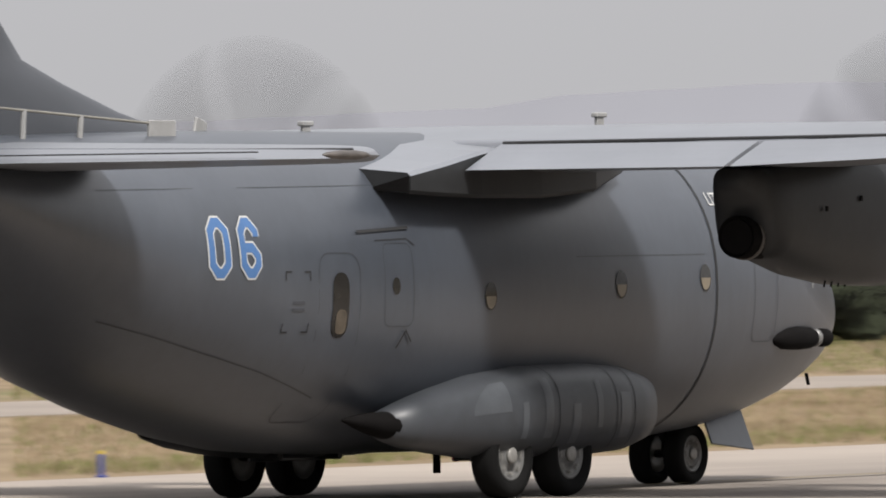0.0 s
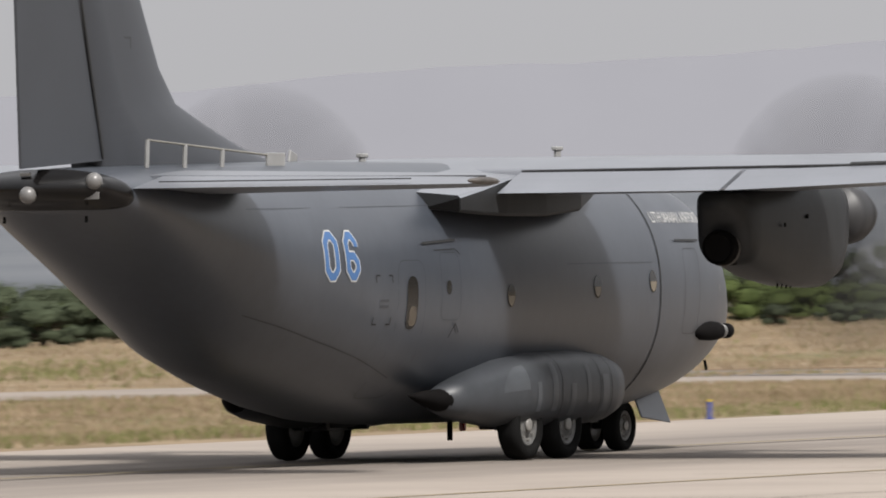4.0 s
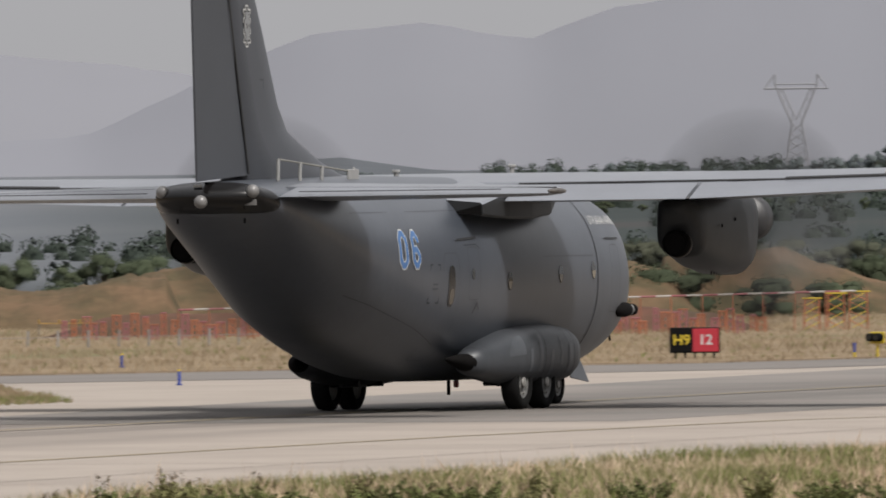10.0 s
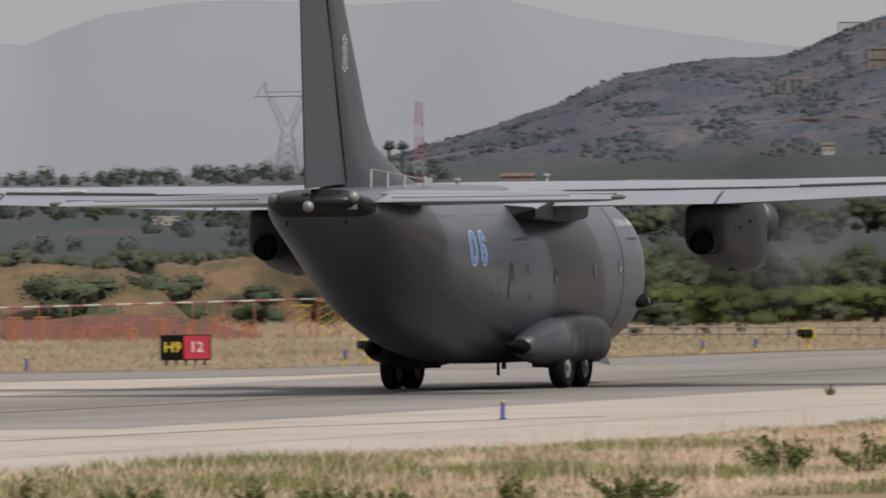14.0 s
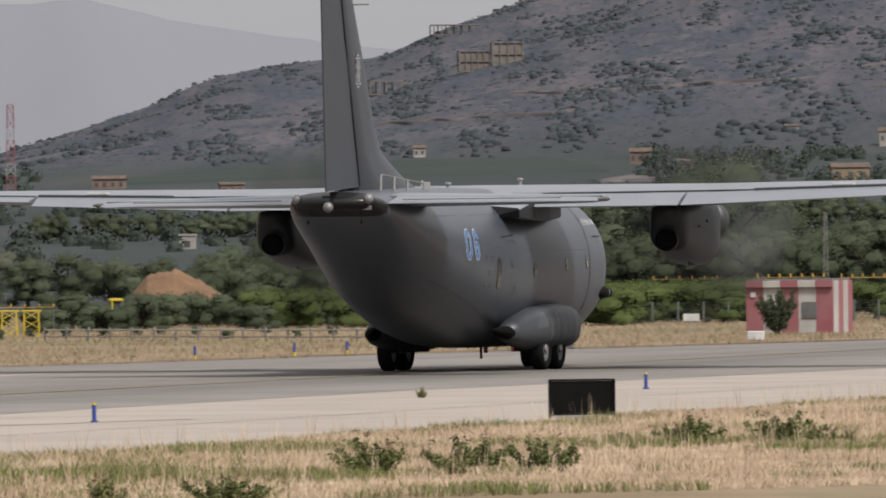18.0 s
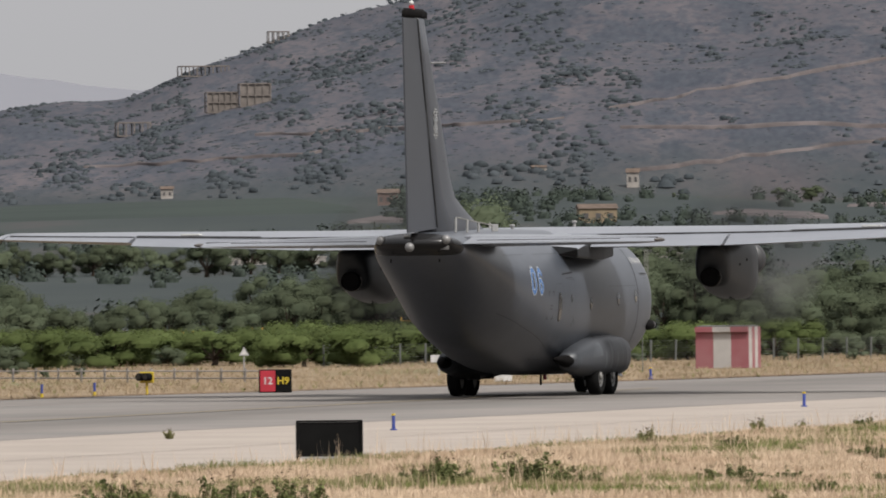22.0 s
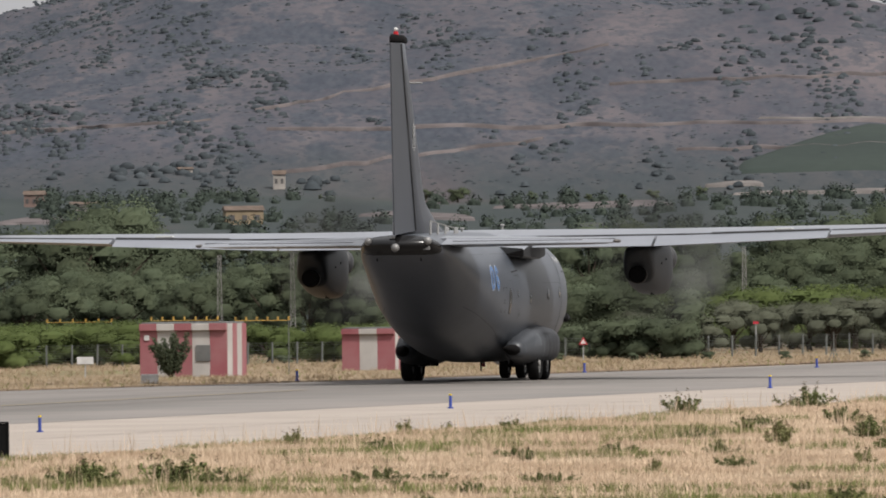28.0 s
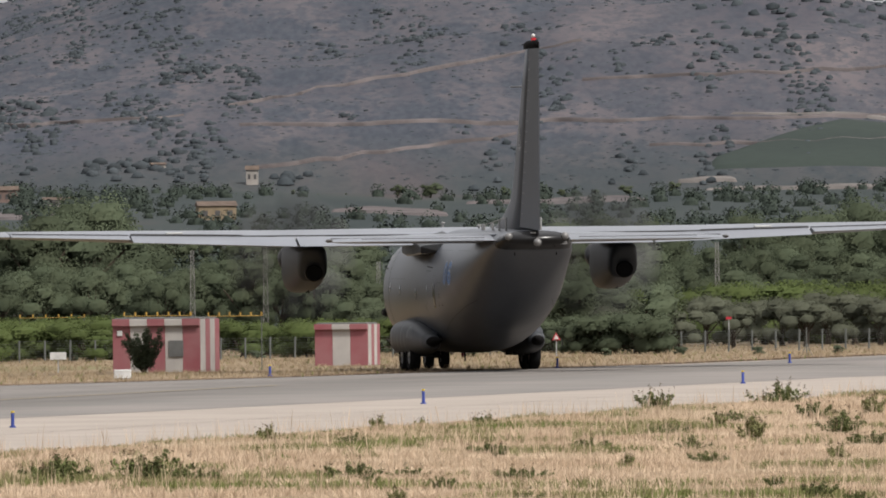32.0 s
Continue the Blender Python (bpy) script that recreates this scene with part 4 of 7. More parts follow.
for a in azs:
    for d in dsts:
        inside = -30 <= a <= 10
        z = land(a, d) if inside else (0.0 if d < 620 else 2.0)
        vs.append(polar(a, d, z))
nd = len(dsts)
fs = []
for i in range(len(azs)):
    k = (i + 1) % len(azs)
    for j in range(nd - 1):
        fs.append((i * nd + j, k * nd + j, k * nd + j + 1, i * nd + j + 1))
fs.append(tuple(i * nd for i in range(len(azs)))[::-1])


def ground_material():
    """Dry grass near by; scrub, terraces and green orchards where the land rises; haze in the far colours."""
    m = material("dry_land", (0.1900, 0.1450, 0.0950), 0.95, scale=0.22, vary=0.18, fine=5, second=(0.1350, 0.1010, 0.0640), bump=0.12)
    n, l = m.node_tree.nodes, m.node_tree.links
    b = n["Principled BSDF"]
    near = b.inputs["Base Color"].links[0].from_socket
    geo = n.new("ShaderNodeNewGeometry")
    sep = n.new("ShaderNodeSeparateXYZ")
    l.new(geo.outputs["Position"], sep.inputs[0])

    def noise_node(scale, detail, sx=1, sy=1, sz=1, rough=0.5):
        mp = n.new("ShaderNodeMapping")
        mp.inputs["Scale"].default_value = (sx, sy, sz)
        l.new(geo.outputs["Position"], mp.inputs[0])
        t = n.new("ShaderNodeTexNoise")
        t.inputs["Scale"].default_value, t.inputs["Detail"].default_value, t.inputs["Roughness"].default_value = scale, detail, rough
        l.new(mp.outputs[0], t.inputs["Vector"])
        return t.outputs["Fac"]

    def ramp(src, stops):
        r = n.new("ShaderNodeValToRGB")
        while len(r.color_ramp.elements) < len(stops):
            r.color_ramp.elements.new(0.5)
        for e_, (p, c) in zip(r.color_ramp.elements, stops):
            e_.position, e_.color = p, (*c, 1)
        l.new(src, r.inputs[0])
        return r.outputs[0]

    def mix(fac, a, c):
        x = n.new("ShaderNodeMix")
        x.data_type = "RGBA"
        l.new(fac, x.inputs["Factor"])
        l.new(a, x.inputs["A"])
        l.new(c, x.inputs["B"])
        return x.outputs["Result"]

    def step(src, lo, hi):
        r = n.new("ShaderNodeMapRange")
        r.inputs["From Min"].default_value, r.inputs["From Max"].default_value = lo, hi
        l.new(src, r.inputs["Value"])
        return r.outputs[0]

    # weedy green streaks in the near grassland
    tuft = n.new("ShaderNodeMath")
    tuft.operation = "MULTIPLY"
    tuft.inputs[1].default_value = 0.62
    l.new(step(noise_node(1.0, 4, 0.10, 0.03, 0.1), 0.56, 0.66), tuft.inputs[0])
    green = ramp(noise_node(1.0, 3, 0.8, 0.3, 0.5), [(0.35, (0.074, 0.082, 0.036)), (0.65, (0.112, 0.112, 0.052))])
    near = mix(tuft.outputs[0], near, green)
    # soil, bush and field tones are tinted bluish grey for the haze
    soil = ramp(noise_node(1.0, 8, 0.030, 0.004, 0.030, 0.6), [(0.36, (0.0485, 0.0465, 0.0550)), (0.52, (0.0710, 0.0635, 0.0690)), (0.68, (0.0985, 0.0835, 0.0845))])
    bush = ramp(noise_node(1.0, 4, 0.5, 0.06, 0.6), [(0.35, (0.0290, 0.0335, 0.0430)), (0.65, (0.0430, 0.0475, 0.0570))])
    clump = step(noise_node(1.0, 7, 0.055, 0.008, 0.10, 0.62), 0.49, 0.56)
    speck = step(noise_node(1.0, 6, 0.30, 0.042, 0.65, 0.60), 0.47, 0.56)
    share = n.new("ShaderNodeMath")
    share.operation = "MULTIPLY_ADD"
    share.inputs[1].default_value, share.inputs[2].default_value = 0.56, 0.32
    l.new(clump, share.inputs[0])
    both = n.new("ShaderNodeMath")
    both.operation = "MULTIPLY_ADD"
    both.use_clamp = True
    both.inputs[1].default_value = 0.45
    l.new(speck, both.inputs[0])
    l.new(share.outputs[0], both.inputs[2])
    on_spur = n.new("ShaderNodeAttribute")
    on_spur.attribute_name = "on_spur"
    thick = n.new("ShaderNodeMath")
    thick.operation = "MULTIPLY_ADD"
    thick.use_clamp = True
    thick.inputs[1].default_value = -0.24
    l.new(on_spur.outputs["Fac"], thick.inputs[0])
    l.new(both.outputs[0], thick.inputs[2])
    scrub = mix(thick.outputs[0], soil, bush)
    field = ramp(noise_node(1.0, 5, 0.022, 0.003, 0.03), [(0.36, (0.0246, 0.0304, 0.0308)), (0.58, (0.0325, 0.0382, 0.0369)), (0.76, (0.0515, 0.0431, 0.0433))])
    dist = n.new("ShaderNodeVectorMath")
    dist.operation = "LENGTH"
    l.new(geo.outputs["Position"], dist.inputs[0])
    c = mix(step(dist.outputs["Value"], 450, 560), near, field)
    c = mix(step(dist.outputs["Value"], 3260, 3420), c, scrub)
    # aerial haze over the valley's far end, mixed into the land colour as grey
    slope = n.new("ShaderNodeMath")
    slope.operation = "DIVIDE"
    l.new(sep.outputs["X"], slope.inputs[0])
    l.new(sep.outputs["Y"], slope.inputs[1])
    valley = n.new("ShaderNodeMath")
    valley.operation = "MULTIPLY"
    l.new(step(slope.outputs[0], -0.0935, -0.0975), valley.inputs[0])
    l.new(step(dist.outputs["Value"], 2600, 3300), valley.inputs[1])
    # tone of the valley's haze
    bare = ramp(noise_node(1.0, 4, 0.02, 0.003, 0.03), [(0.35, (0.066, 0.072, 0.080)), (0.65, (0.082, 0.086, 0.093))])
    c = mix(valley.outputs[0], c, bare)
    # further left, haze greys the plain's colour from nearer on
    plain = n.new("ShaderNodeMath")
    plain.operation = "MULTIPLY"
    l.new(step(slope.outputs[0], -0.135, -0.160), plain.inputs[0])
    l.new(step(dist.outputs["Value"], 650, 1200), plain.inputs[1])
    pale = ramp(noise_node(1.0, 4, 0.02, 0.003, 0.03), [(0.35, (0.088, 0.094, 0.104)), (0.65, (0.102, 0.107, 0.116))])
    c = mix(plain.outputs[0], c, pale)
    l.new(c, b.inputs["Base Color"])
    return m


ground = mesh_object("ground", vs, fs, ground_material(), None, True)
# the spur shows less bush colour than the hill behind
on_spur = ground.data.attributes.new("on_spur", "FLOAT", "POINT")
for i, a in enumerate(azs):
    for j, d in enumerate(dsts):
        z1, z2 = plan_slopes(a, d)
        on_spur.data[i * nd + j].value = min(1.0, max(0.0, (z1 - z2) / 3.0)) if d > 1500 else 0.0
tagged(ground, "dry grassland rising to scrub-covered brown hills", "ground", kind="structure")


def sheet(name, outline, mat, z, label, depth=0.0):
    """A flat paved sheet from an outline of places on the taxiway's grid."""
    bm = bmesh.new()
    fc = bm.faces.new([bm.verts.new(lane(u, s, z)) for u, s in outline])
    if depth:
        r = bmesh.ops.extrude_face_region(bm, geom=[fc])
        bmesh.ops.translate(bm, verts=[v_ for v_ in r["geom"] if isinstance(v_, bmesh.types.BMVert)], vec=(0, 0, -depth))
    ob = part(name, bm, mat, None)
    return tagged(ob, label, "pavement", kind="structure")


sheet("pavement", [(-55.3, -200), (-55.6, 190), (-55.4, 230), (-54.6, 300), (-40, 420), (-20, 520), (-70, 520), (-78.5, 385), (-82.5, 356), (-90.0, 322), (-92.0, 305), (-95.5, 290), (-101, 284), (-110, 270), (-122, 262), (-122, 252), (-103, 262), (-92, 236), (-89.0, 226), (-88.6, 210), (-87.4, 187), (-87.6, 150), (-87.6, -200)], CONCRETE, 0.012, "pale concrete taxiway and shoulder", 0.05)
sheet("asphalt_lane", [(-68.8, 204), (-69.2, 250), (-67.6, 272), (-66.0, 300), (-64.0, 340), (-46, 420), (-26, 519), (-69, 519), (-77.2, 387), (-81.4, 358), (-87.5, 322), (-88.5, 300), (-86.5, 262), (-84.5, 225), (-83, 204)], ASPHALT, 0.016, "dark worn asphalt lane with tyre marks")
sheet("edge_line", [(-66.90, 60), (-66.90, 190), (-66.0, 204), (-63.2, 214), (-63.0, 214), (-65.8, 204), (-66.72, 190), (-66.72, 60)], YELLOW_LINE, 0.018, "worn yellow edge line")
sheet("centre_line", [(-77.45, 60), (-77.45, 330), (-77.25, 330), (-77.25, 60)], YELLOW_LINE, 0.036, "worn yellow centre line")
for k, s0 in enumerate((98, 112, 126, 140, 154, 168, 182, 195.5, 209, 217.5, 231, 245, 259, 273, 287)):
    sheet("slab_joint", [(-68.6, s0), (-55.7, s0 + 1.2), (-55.7, s0 + 1.28), (-68.6, s0 + 0.08)], JOINT, 0.018, "dark joint between concrete slabs")
sheet("slab_joint", [(-61.5, 60), (-61.5, 300), (-61.44, 300), (-61.44, 60)], JOINT, 0.022, "dark joint between concrete slabs")
sheet("runway", [(-126, -200), (-126, 214), (-118, 245), (-112, 258), (-104, 262), (-99, 257), (-107, 245), (-116.5, 216), (-118, -200)], STRIP, 0.010, "grey parallel pavement strip", 0.05)
RED_RIM = material("red_earth_rim", (0.1088, 0.0625, 0.0408), 0.95, scale=0.8, vary=0.25, fine=5, second=(0.0816, 0.0571, 0.0381), bump=0.3)
sheet("earth_rim", [(-70.6, 520), (-79.0, 386), (-83.0, 357), (-90.4, 323), (-92.3, 306), (-95.7, 291), (-101, 285), (-110, 271), (-122, 263), (-122, 264.2), (-110.5, 272.4), (-101.5, 286.2), (-96.2, 292), (-92.9, 307), (-91.0, 324), (-83.7, 358), (-79.7, 387), (-71.4, 520)], RED_RIM, 0.03, "reddish bare earth rim along the pavement")
sheet("far_shoulder", [(-78.6, 384.5), (-82.6, 355.5), (-90.1, 321.5), (-92.1, 304.5), (-95.6, 289.5), (-101.1, 283.5), (-110.1, 269.5), (-121, 262), (-117, 255), (-106, 256), (-96, 266), (-89.5, 278), (-86.5, 300), (-85, 319), (-78.5, 353), (-75, 382)], PAVE2, 0.020, "grey asphalt shoulder along the far edge")


# ======== airfield furniture ========
BLUE_POST = material("blue_marker", (0.0209, 0.0412, 0.2121), 0.45, vary=0.06, object_random=0.12)
YELLOW = material("signal_yellow", (0.4241, 0.3122, 0.0177), 0.5, vary=0.06)
AMBER = material("amber_lamp", (0.3272, 0.1963, 0.0327), 0.5, vary=0.15, object_random=0.2)
SIGN_BLACK = material("sign_black", (0.006, 0.006, 0.006), 0.8)
SIGN_RED = material("sign_red", (0.3239, 0.0164, 0.0295), 0.45, vary=0.06)
SIGN_WHITE = material("sign_white", (0.4418, 0.4359, 0.4241), 0.5)
ORANGE = material("orange_plastic", (0.2749, 0.0884, 0.0393), 0.6, vary=0.12, object_random=0.2)
RED_PAINT = material("faded_red_paint", (0.1957, 0.0538, 0.0638), 0.75, scale=1.2, vary=0.16, second=(0.2128, 0.0850, 0.0895))
WHITE_WALL = material("weathered_white_paint", (0.3344, 0.3141, 0.2938), 0.75, scale=1.2, vary=0.1)
FENCE_WIRE = material("fence_wire", (0.0824, 0.0884, 0.0824), 0.6, vary=0.1)
FENCE_PALE = material("pale_fence_post", (0.2121, 0.2003, 0.1885), 0.8, vary=0.12, object_random=0.15)
LATTICE = material("galvanised_lattice", (0.2749, 0.2749, 0.2749), 0.6, vary=0.1)
HUT_GREY = material("grey_shutter", (0.0943, 0.0943, 0.0916), 0.7)

# blue edge markers
marker = empty("edge_marker", "slim blue taxiway edge marker with yellow cap", "marker", "blue edge markers")
part("base", tube_bm((0, 0, 0.0), (0, 0, 0.03), 0.07, 12), BLUE_POST, marker)
part("tube", tube_bm((0, 0, 0.03), (0, 0, 0.30), 0.036, 12), BLUE_POST, marker)
part("cap", tube_bm((0, 0, 0.30), (0, 0, 0.34), 0.038, 12), YELLOW, marker, "yellow cap")
spots = [Vector((x, y, 0)) for x, y in ((-28.35, 170.4), (-17.25, 220.1), (-8.95, 257.8), (-0.68, 292.8), (7.6, 332.1))]
spots += [Vector((x, y, 0)) for x, y in ((-56.6, 150.5), (-43.3, 212.2), (-39.1, 242.6), (-35.0, 273.8), (-39.1, 270.0), (-35.8, 308.0), (-45.8, 306.5), (-5.3, 368.3), (3.2, 387.0), (10.5, 395.0))]
for i, p in enumerate(spots):
    m = Matrix.Translation(p + Vector((0, 0, 0.012)))
    if i == 0:
        marker.matrix_basis = m
    else:
        copy_thing(marker, m @ Matrix.Rotation(0.05 * math.sin(i * 2.7), 4, "X"))

far_marker = empty("edge_marker", "slim blue taxiway edge marker on a yellow foot", "marker", "blue edge markers", Matrix.Translation((-36.4, 300.6, 0.0)))
part("foot", tube_bm((0, 0, 0.0), (0, 0, 0.12), 0.042, 12), YELLOW, far_marker, "yellow foot")
part("tube", tube_bm((0, 0, 0.12), (0, 0, 0.36), 0.036, 12), BLUE_POST, far_marker)
for x, y in ((-28.7, 316.0), (-23.0, 327.0), (-20.8, 333.0), (-19.6, 336.2)):
    copy_thing(far_marker, Matrix.Translation((x, y, 0.0)))


def text_plate(body, size, mat, parent, at, stretch=1.0, name="lettering"):
    """Flat letters in the plane y = 0 facing -y, centred."""
    cu = bpy.data.curves.new(name, "FONT")
    cu.body, cu.size, cu.align_x, cu.align_y, cu.resolution_u = body, size, "CENTER", "CENTER", 2
    cu.offset = size * 0.02
    tmp = bpy.data.objects.new(name, cu)
    me = bpy.data.meshes.new_from_object(tmp)
    bpy.data.objects.remove(tmp)
    for p in me.vertices:
        p.co = (at[0] + p.co.x * stretch, at[1], at[2] + p.co.y)
    me.materials.append(mat)
    ob = new(name, me)
    ob.parent = parent
    return ob


def arrow(parent, at, size, up, mat):
    """A flat arrow in the plane y = 0: pointing up, or to the left."""
    pts = [(-0.1, -0.5), (0.1, -0.5), (0.1, 0.08), (0.30, -0.12), (0.38, 0.0), (0.0, 0.42), (-0.38, 0.0), (-0.30, -0.12), (-0.1, 0.08)]
    pts = [(a * size, b * size) if up else (-b * size, a * size) for a, b in pts]
    verts = [(at[0] + a, at[1], at[2] + b) for a, b in pts]
    return mesh_object("arrow", verts, [tuple(range(len(verts)))[::-1]], mat, parent)


def sign(panels, height, leg, m, label, depth=0.16):
    """A boxed taxiway sign of panels (width, back colour, letter colour, words, arrow)."""
    ob = empty("taxiway_sign", label, "sign", "taxiway signs", m)
    total = sum(p[0] for p in panels)
    x = -total / 2
    part("casing", box_bm(total + 0.06, depth, height + 0.06, (0, depth / 2 + 0.01, leg + height / 2), 0.015), SIGN_BLACK, ob)
    for wdt, back, ink, words, arw in panels:
        pan = part("panel", box_bm(wdt - 0.012, 0.02, height, (x + wdt / 2, 0.0, leg + height / 2), 0.004), back, ob)
        if words:
            text_plate(words, height * (0.62 if wdt > 0.5 else 0.48), ink, pan, (x + wdt / 2 + (0.14 if arw == "left" else -0.14 if arw == "up" else 0) * wdt, -0.0145, leg + height / 2), 1.0)
        if arw:
            arrow(pan, (x + wdt * (0.22 if arw == "left" else 0.80), -0.0145, leg + height / 2), height * 0.5, arw == "up", ink)
        x += wdt
    k = max(2, int(total / 0.22))
    for i in range(k):
        part("leg", tube_bm((-total / 2 + total * (i + 0.5) / k, depth / 2, 0), (-total / 2 + total * (i + 0.5) / k, depth / 2, leg), 0.03, 8), SIGN_BLACK, ob)
    return ob


def facing(az, d, turn=0.0):
    """Pose of a thing at a bearing and distance whose front (-y) looks at the eye."""
    return Matrix.Translation(polar(az, d)) @ Matrix.Rotation(radians(-az + turn), 4, "Z")


sign([(1.04, YELLOW, SIGN_BLACK, "H8", "left"), (0.66, SIGN_BLACK, YELLOW, "N4", ""), (1.0, YELLOW, SIGN_BLACK, "H9", "up")], 0.52, 0.06, facing(-15.155, 200.5), "yellow and black taxiway direction sign reading H8 N4 H9")
sign([(0.55, SIGN_BLACK, YELLOW, "H9", ""), (0.66, SIGN_RED, SIGN_WHITE, "12", "")], 0.58, 0.16, facing(-5.91, 319.0), "black and red runway holding sign reading H9 12")
sign([(0.42, SIGN_RED, SIGN_WHITE, "12", ""), (0.40, SIGN_BLACK, YELLOW, "H9", "")], 0.56, 0.05, facing(-2.52, 339.0), "red and black runway holding sign reading 12 H9", 0.4)
sign([(0.66, SIGN_RED, SIGN_WHITE, "", ""), (0.30, SIGN_BLACK, YELLOW, "", "")], 0.56, 0.06, facing(-16.32, 266.0), "red runway holding sign in dry grass")
# the sign that is seen from behind: a plain black box with a pale foot strip
back = empty("sign_back", "black back of a taxiway sign standing in grass", "sign", "taxiway signs", facing(-2.277, 215.5, 3))
part("casing", box_bm(1.06, 0.22, 0.60, (0, 0.11, 0.40), 0.015), SIGN_BLACK, back)
part("frame_left", box_bm(0.05, 0.26, 0.70, (-0.54, 0.11, 0.36), 0.008), SIGN_BLACK, back)
part("frame_right", box_bm(0.05, 0.26, 0.70, (0.54, 0.11, 0.36), 0.008), SIGN_BLACK, back)
part("frame_top", box_bm(1.12, 0.26, 0.03, (0, 0.11, 0.72), 0.006), SIGN_BLACK, back)
part("foot_strip", box_bm(1.0, 0.03, 0.035, (0, -0.02, 0.10), 0.006), LATTICE, back, "pale metal foot strip")

# runway guard lamps: yellow box with two hooded lamps on a post
guard = empty("guard_lamp", "yellow guard lamp with two black hoods on a post", "lamp", "guard lamps", facing(-3.10, 337.5, -35))
part("post", tube_bm((0, 0, 0), (0, 0, 0.35), 0.035, 8), YELLOW, guard)
part("backboard", box_bm(0.46, 0.05, 0.30, (0, 0, 0.48), 0.02), YELLOW, guard)
for dx in (-0.11, 0.11):
    hood = part("hood", tube_bm((dx, -0.02, 0.49), (dx, -0.24, 0.49), 0.10, 12), SIGN_BLACK, guard)
    part("lens", tube_bm((dx, -0.241, 0.49), (dx, -0.25, 0.49), 0.075, 12), GLASS_DARK, hood)
copy_thing(guard, facing(-5.085, 317.0, -35))


# ---- striped huts with amber lamps on the roof ----
def hut(az, d, wid, dep, hgt, stripes, label, turn):
    ob = empty("striped_hut", label, "hut", "striped huts", facing(az, d, turn))
    n = stripes
    part("core", box_bm(wid - 0.06, dep - 0.06, hgt - 0.02, (0, dep / 2, hgt / 2)), WHITE_WALL, ob)
    for i in range(n):
        part("wall_panel", box_bm(wid / n - 0.004, 0.04, hgt * 0.88, (-wid / 2 + wid * (i + 0.5) / n, 0.0, hgt * 0.44), 0.006), RED_PAINT if i % 2 == 0 else WHITE_WALL, ob)
        part("fascia", box_bm(wid / n - 0.004, 0.16, hgt * 0.13, (-wid / 2 + wid * (i + 0.5) / n, -0.04, hgt * 0.94), 0.008), RED_PAINT if i % 2 == 0 else WHITE_WALL, ob)
    for i in range(4):
        part("end_panel", box_bm(0.04, dep / 4 - 0.004, hgt, (wid / 2, dep * (i + 0.5) / 4, hgt / 2), 0.006), WHITE_WALL if i % 2 == 0 else RED_PAINT, ob)
    part("roof_slab", box_bm(wid - 0.1, dep - 0.1, 0.05, (0, dep / 2, hgt + 0.027), 0.01), HUT_GREY, ob)
    return ob


h1 = hut(-1.335, 388, 2.75, 2.4, 1.62, 5, "red and white striped equipment hut behind the runway", -14)
part("louvre_door", box_bm(0.46, 0.03, 0.50, (0.62, -0.04, 0.72), 0.008), HUT_GREY, h1, "grey louvred hatch")
part("window_plate", box_bm(0.16, 0.03, 0.16, (-1.15, -0.04, 1.2), 0.006), SIGN_WHITE, h1)
pad = tagged(part("concrete_plinth", box_bm(0.5, 0.4, 0.27, (0, 0, 0.14), 0.02), SIGN_WHITE, None), "white painted concrete plinth on the verge", "plinth")
pad.matrix_basis = facing(-1.49, 366)
hut(-0.50, 405, 1.75, 1.5, 1.32, 3, "red and white striped small equipment hut", -14)


def lamp_bar(az0, az1, d, z, n, label):
    """Amber approach lamps on a rail with thin posts."""
    a, b = polar(az0, d), polar(az1, d)
    ob = empty("approach_lamp_bar", label, "lamp bar", "amber lamp bars", Matrix.Translation(a))
    v_ = b - a
    part("rail", tube_bm((0, 0, z), (v_.x, v_.y, z), 0.010, 6), AMBER, ob)
    for i in range(n):
        p = v_ * (i / (n - 1))
        part("lamp", tube_bm((p.x, p.y, z), (p.x, p.y, z + 0.12), 0.03, 8), AMBER, ob)
        if i in (0, n - 1):
            part("post", tube_bm((p.x, p.y, 0), (p.x, p.y, z), 0.018, 6), FENCE_WIRE, ob)
    return ob


lamp_bar(-1.48, -1.18, 389, 1.72, 7, "row of amber lamps above the striped hut")
lamp_bar(-1.10, -0.86, 392, 1.68, 6, "row of amber lamps beside the striped hut")
lamp_bar(-2.62, -2.40, 470, 1.05, 6, "row of amber approach lamps before green crops")
lamp_bar(-3.02, -2.80, 470, 0.95, 6, "row of amber approach lamps before green crops")
lamp_bar(-2.25, -2.0, 470, 1.05, 5, "row of amber approach lamps before green crops")
lamp_bar(-1.95, -1.66, 450, 1.45, 6, "row of amber approach lamps before green crops")
lamp_bar(-8.87, -8.50, 408, 0.42, 5, "row of low amber approach lamps on dry grass")
lamp_bar(-13.5, -11.85, 366, 0.14, 13, "row of low amber lamps in dry grass")
lamp_bar(-4.98, -4.66, 412, 0.92, 6, "row of amber approach lamps above dry grass")


def lattice_stand(az, d, wid, hgt, m_a, m_b, label, n=4):
    ob = empty("lattice_stand", label, "stand", "orange lattice stands", facing(az, d))
    for dx in (-wid / 2, wid / 2):
        part("leg", tube_bm((dx, 0, 0), (dx * 0.9, 0, hgt), 0.026, 6), m_a, ob)
    for i in range(n):
        z0, z1 = hgt * i / n, hgt * (i + 1) / n
        part("brace", tube_bm((-wid / 2, 0, z0), (wid / 2, 0, z1), 0.013, 5), m_b, ob)
        part("brace", tube_bm((wid / 2, 0, z0), (-wid / 2, 0, z1), 0.013, 5), m_a, ob)
    part("top_bar", box_bm(wid * 1.3, 0.05, 0.045, (0, 0, hgt), 0.01), m_b, ob)
    return ob


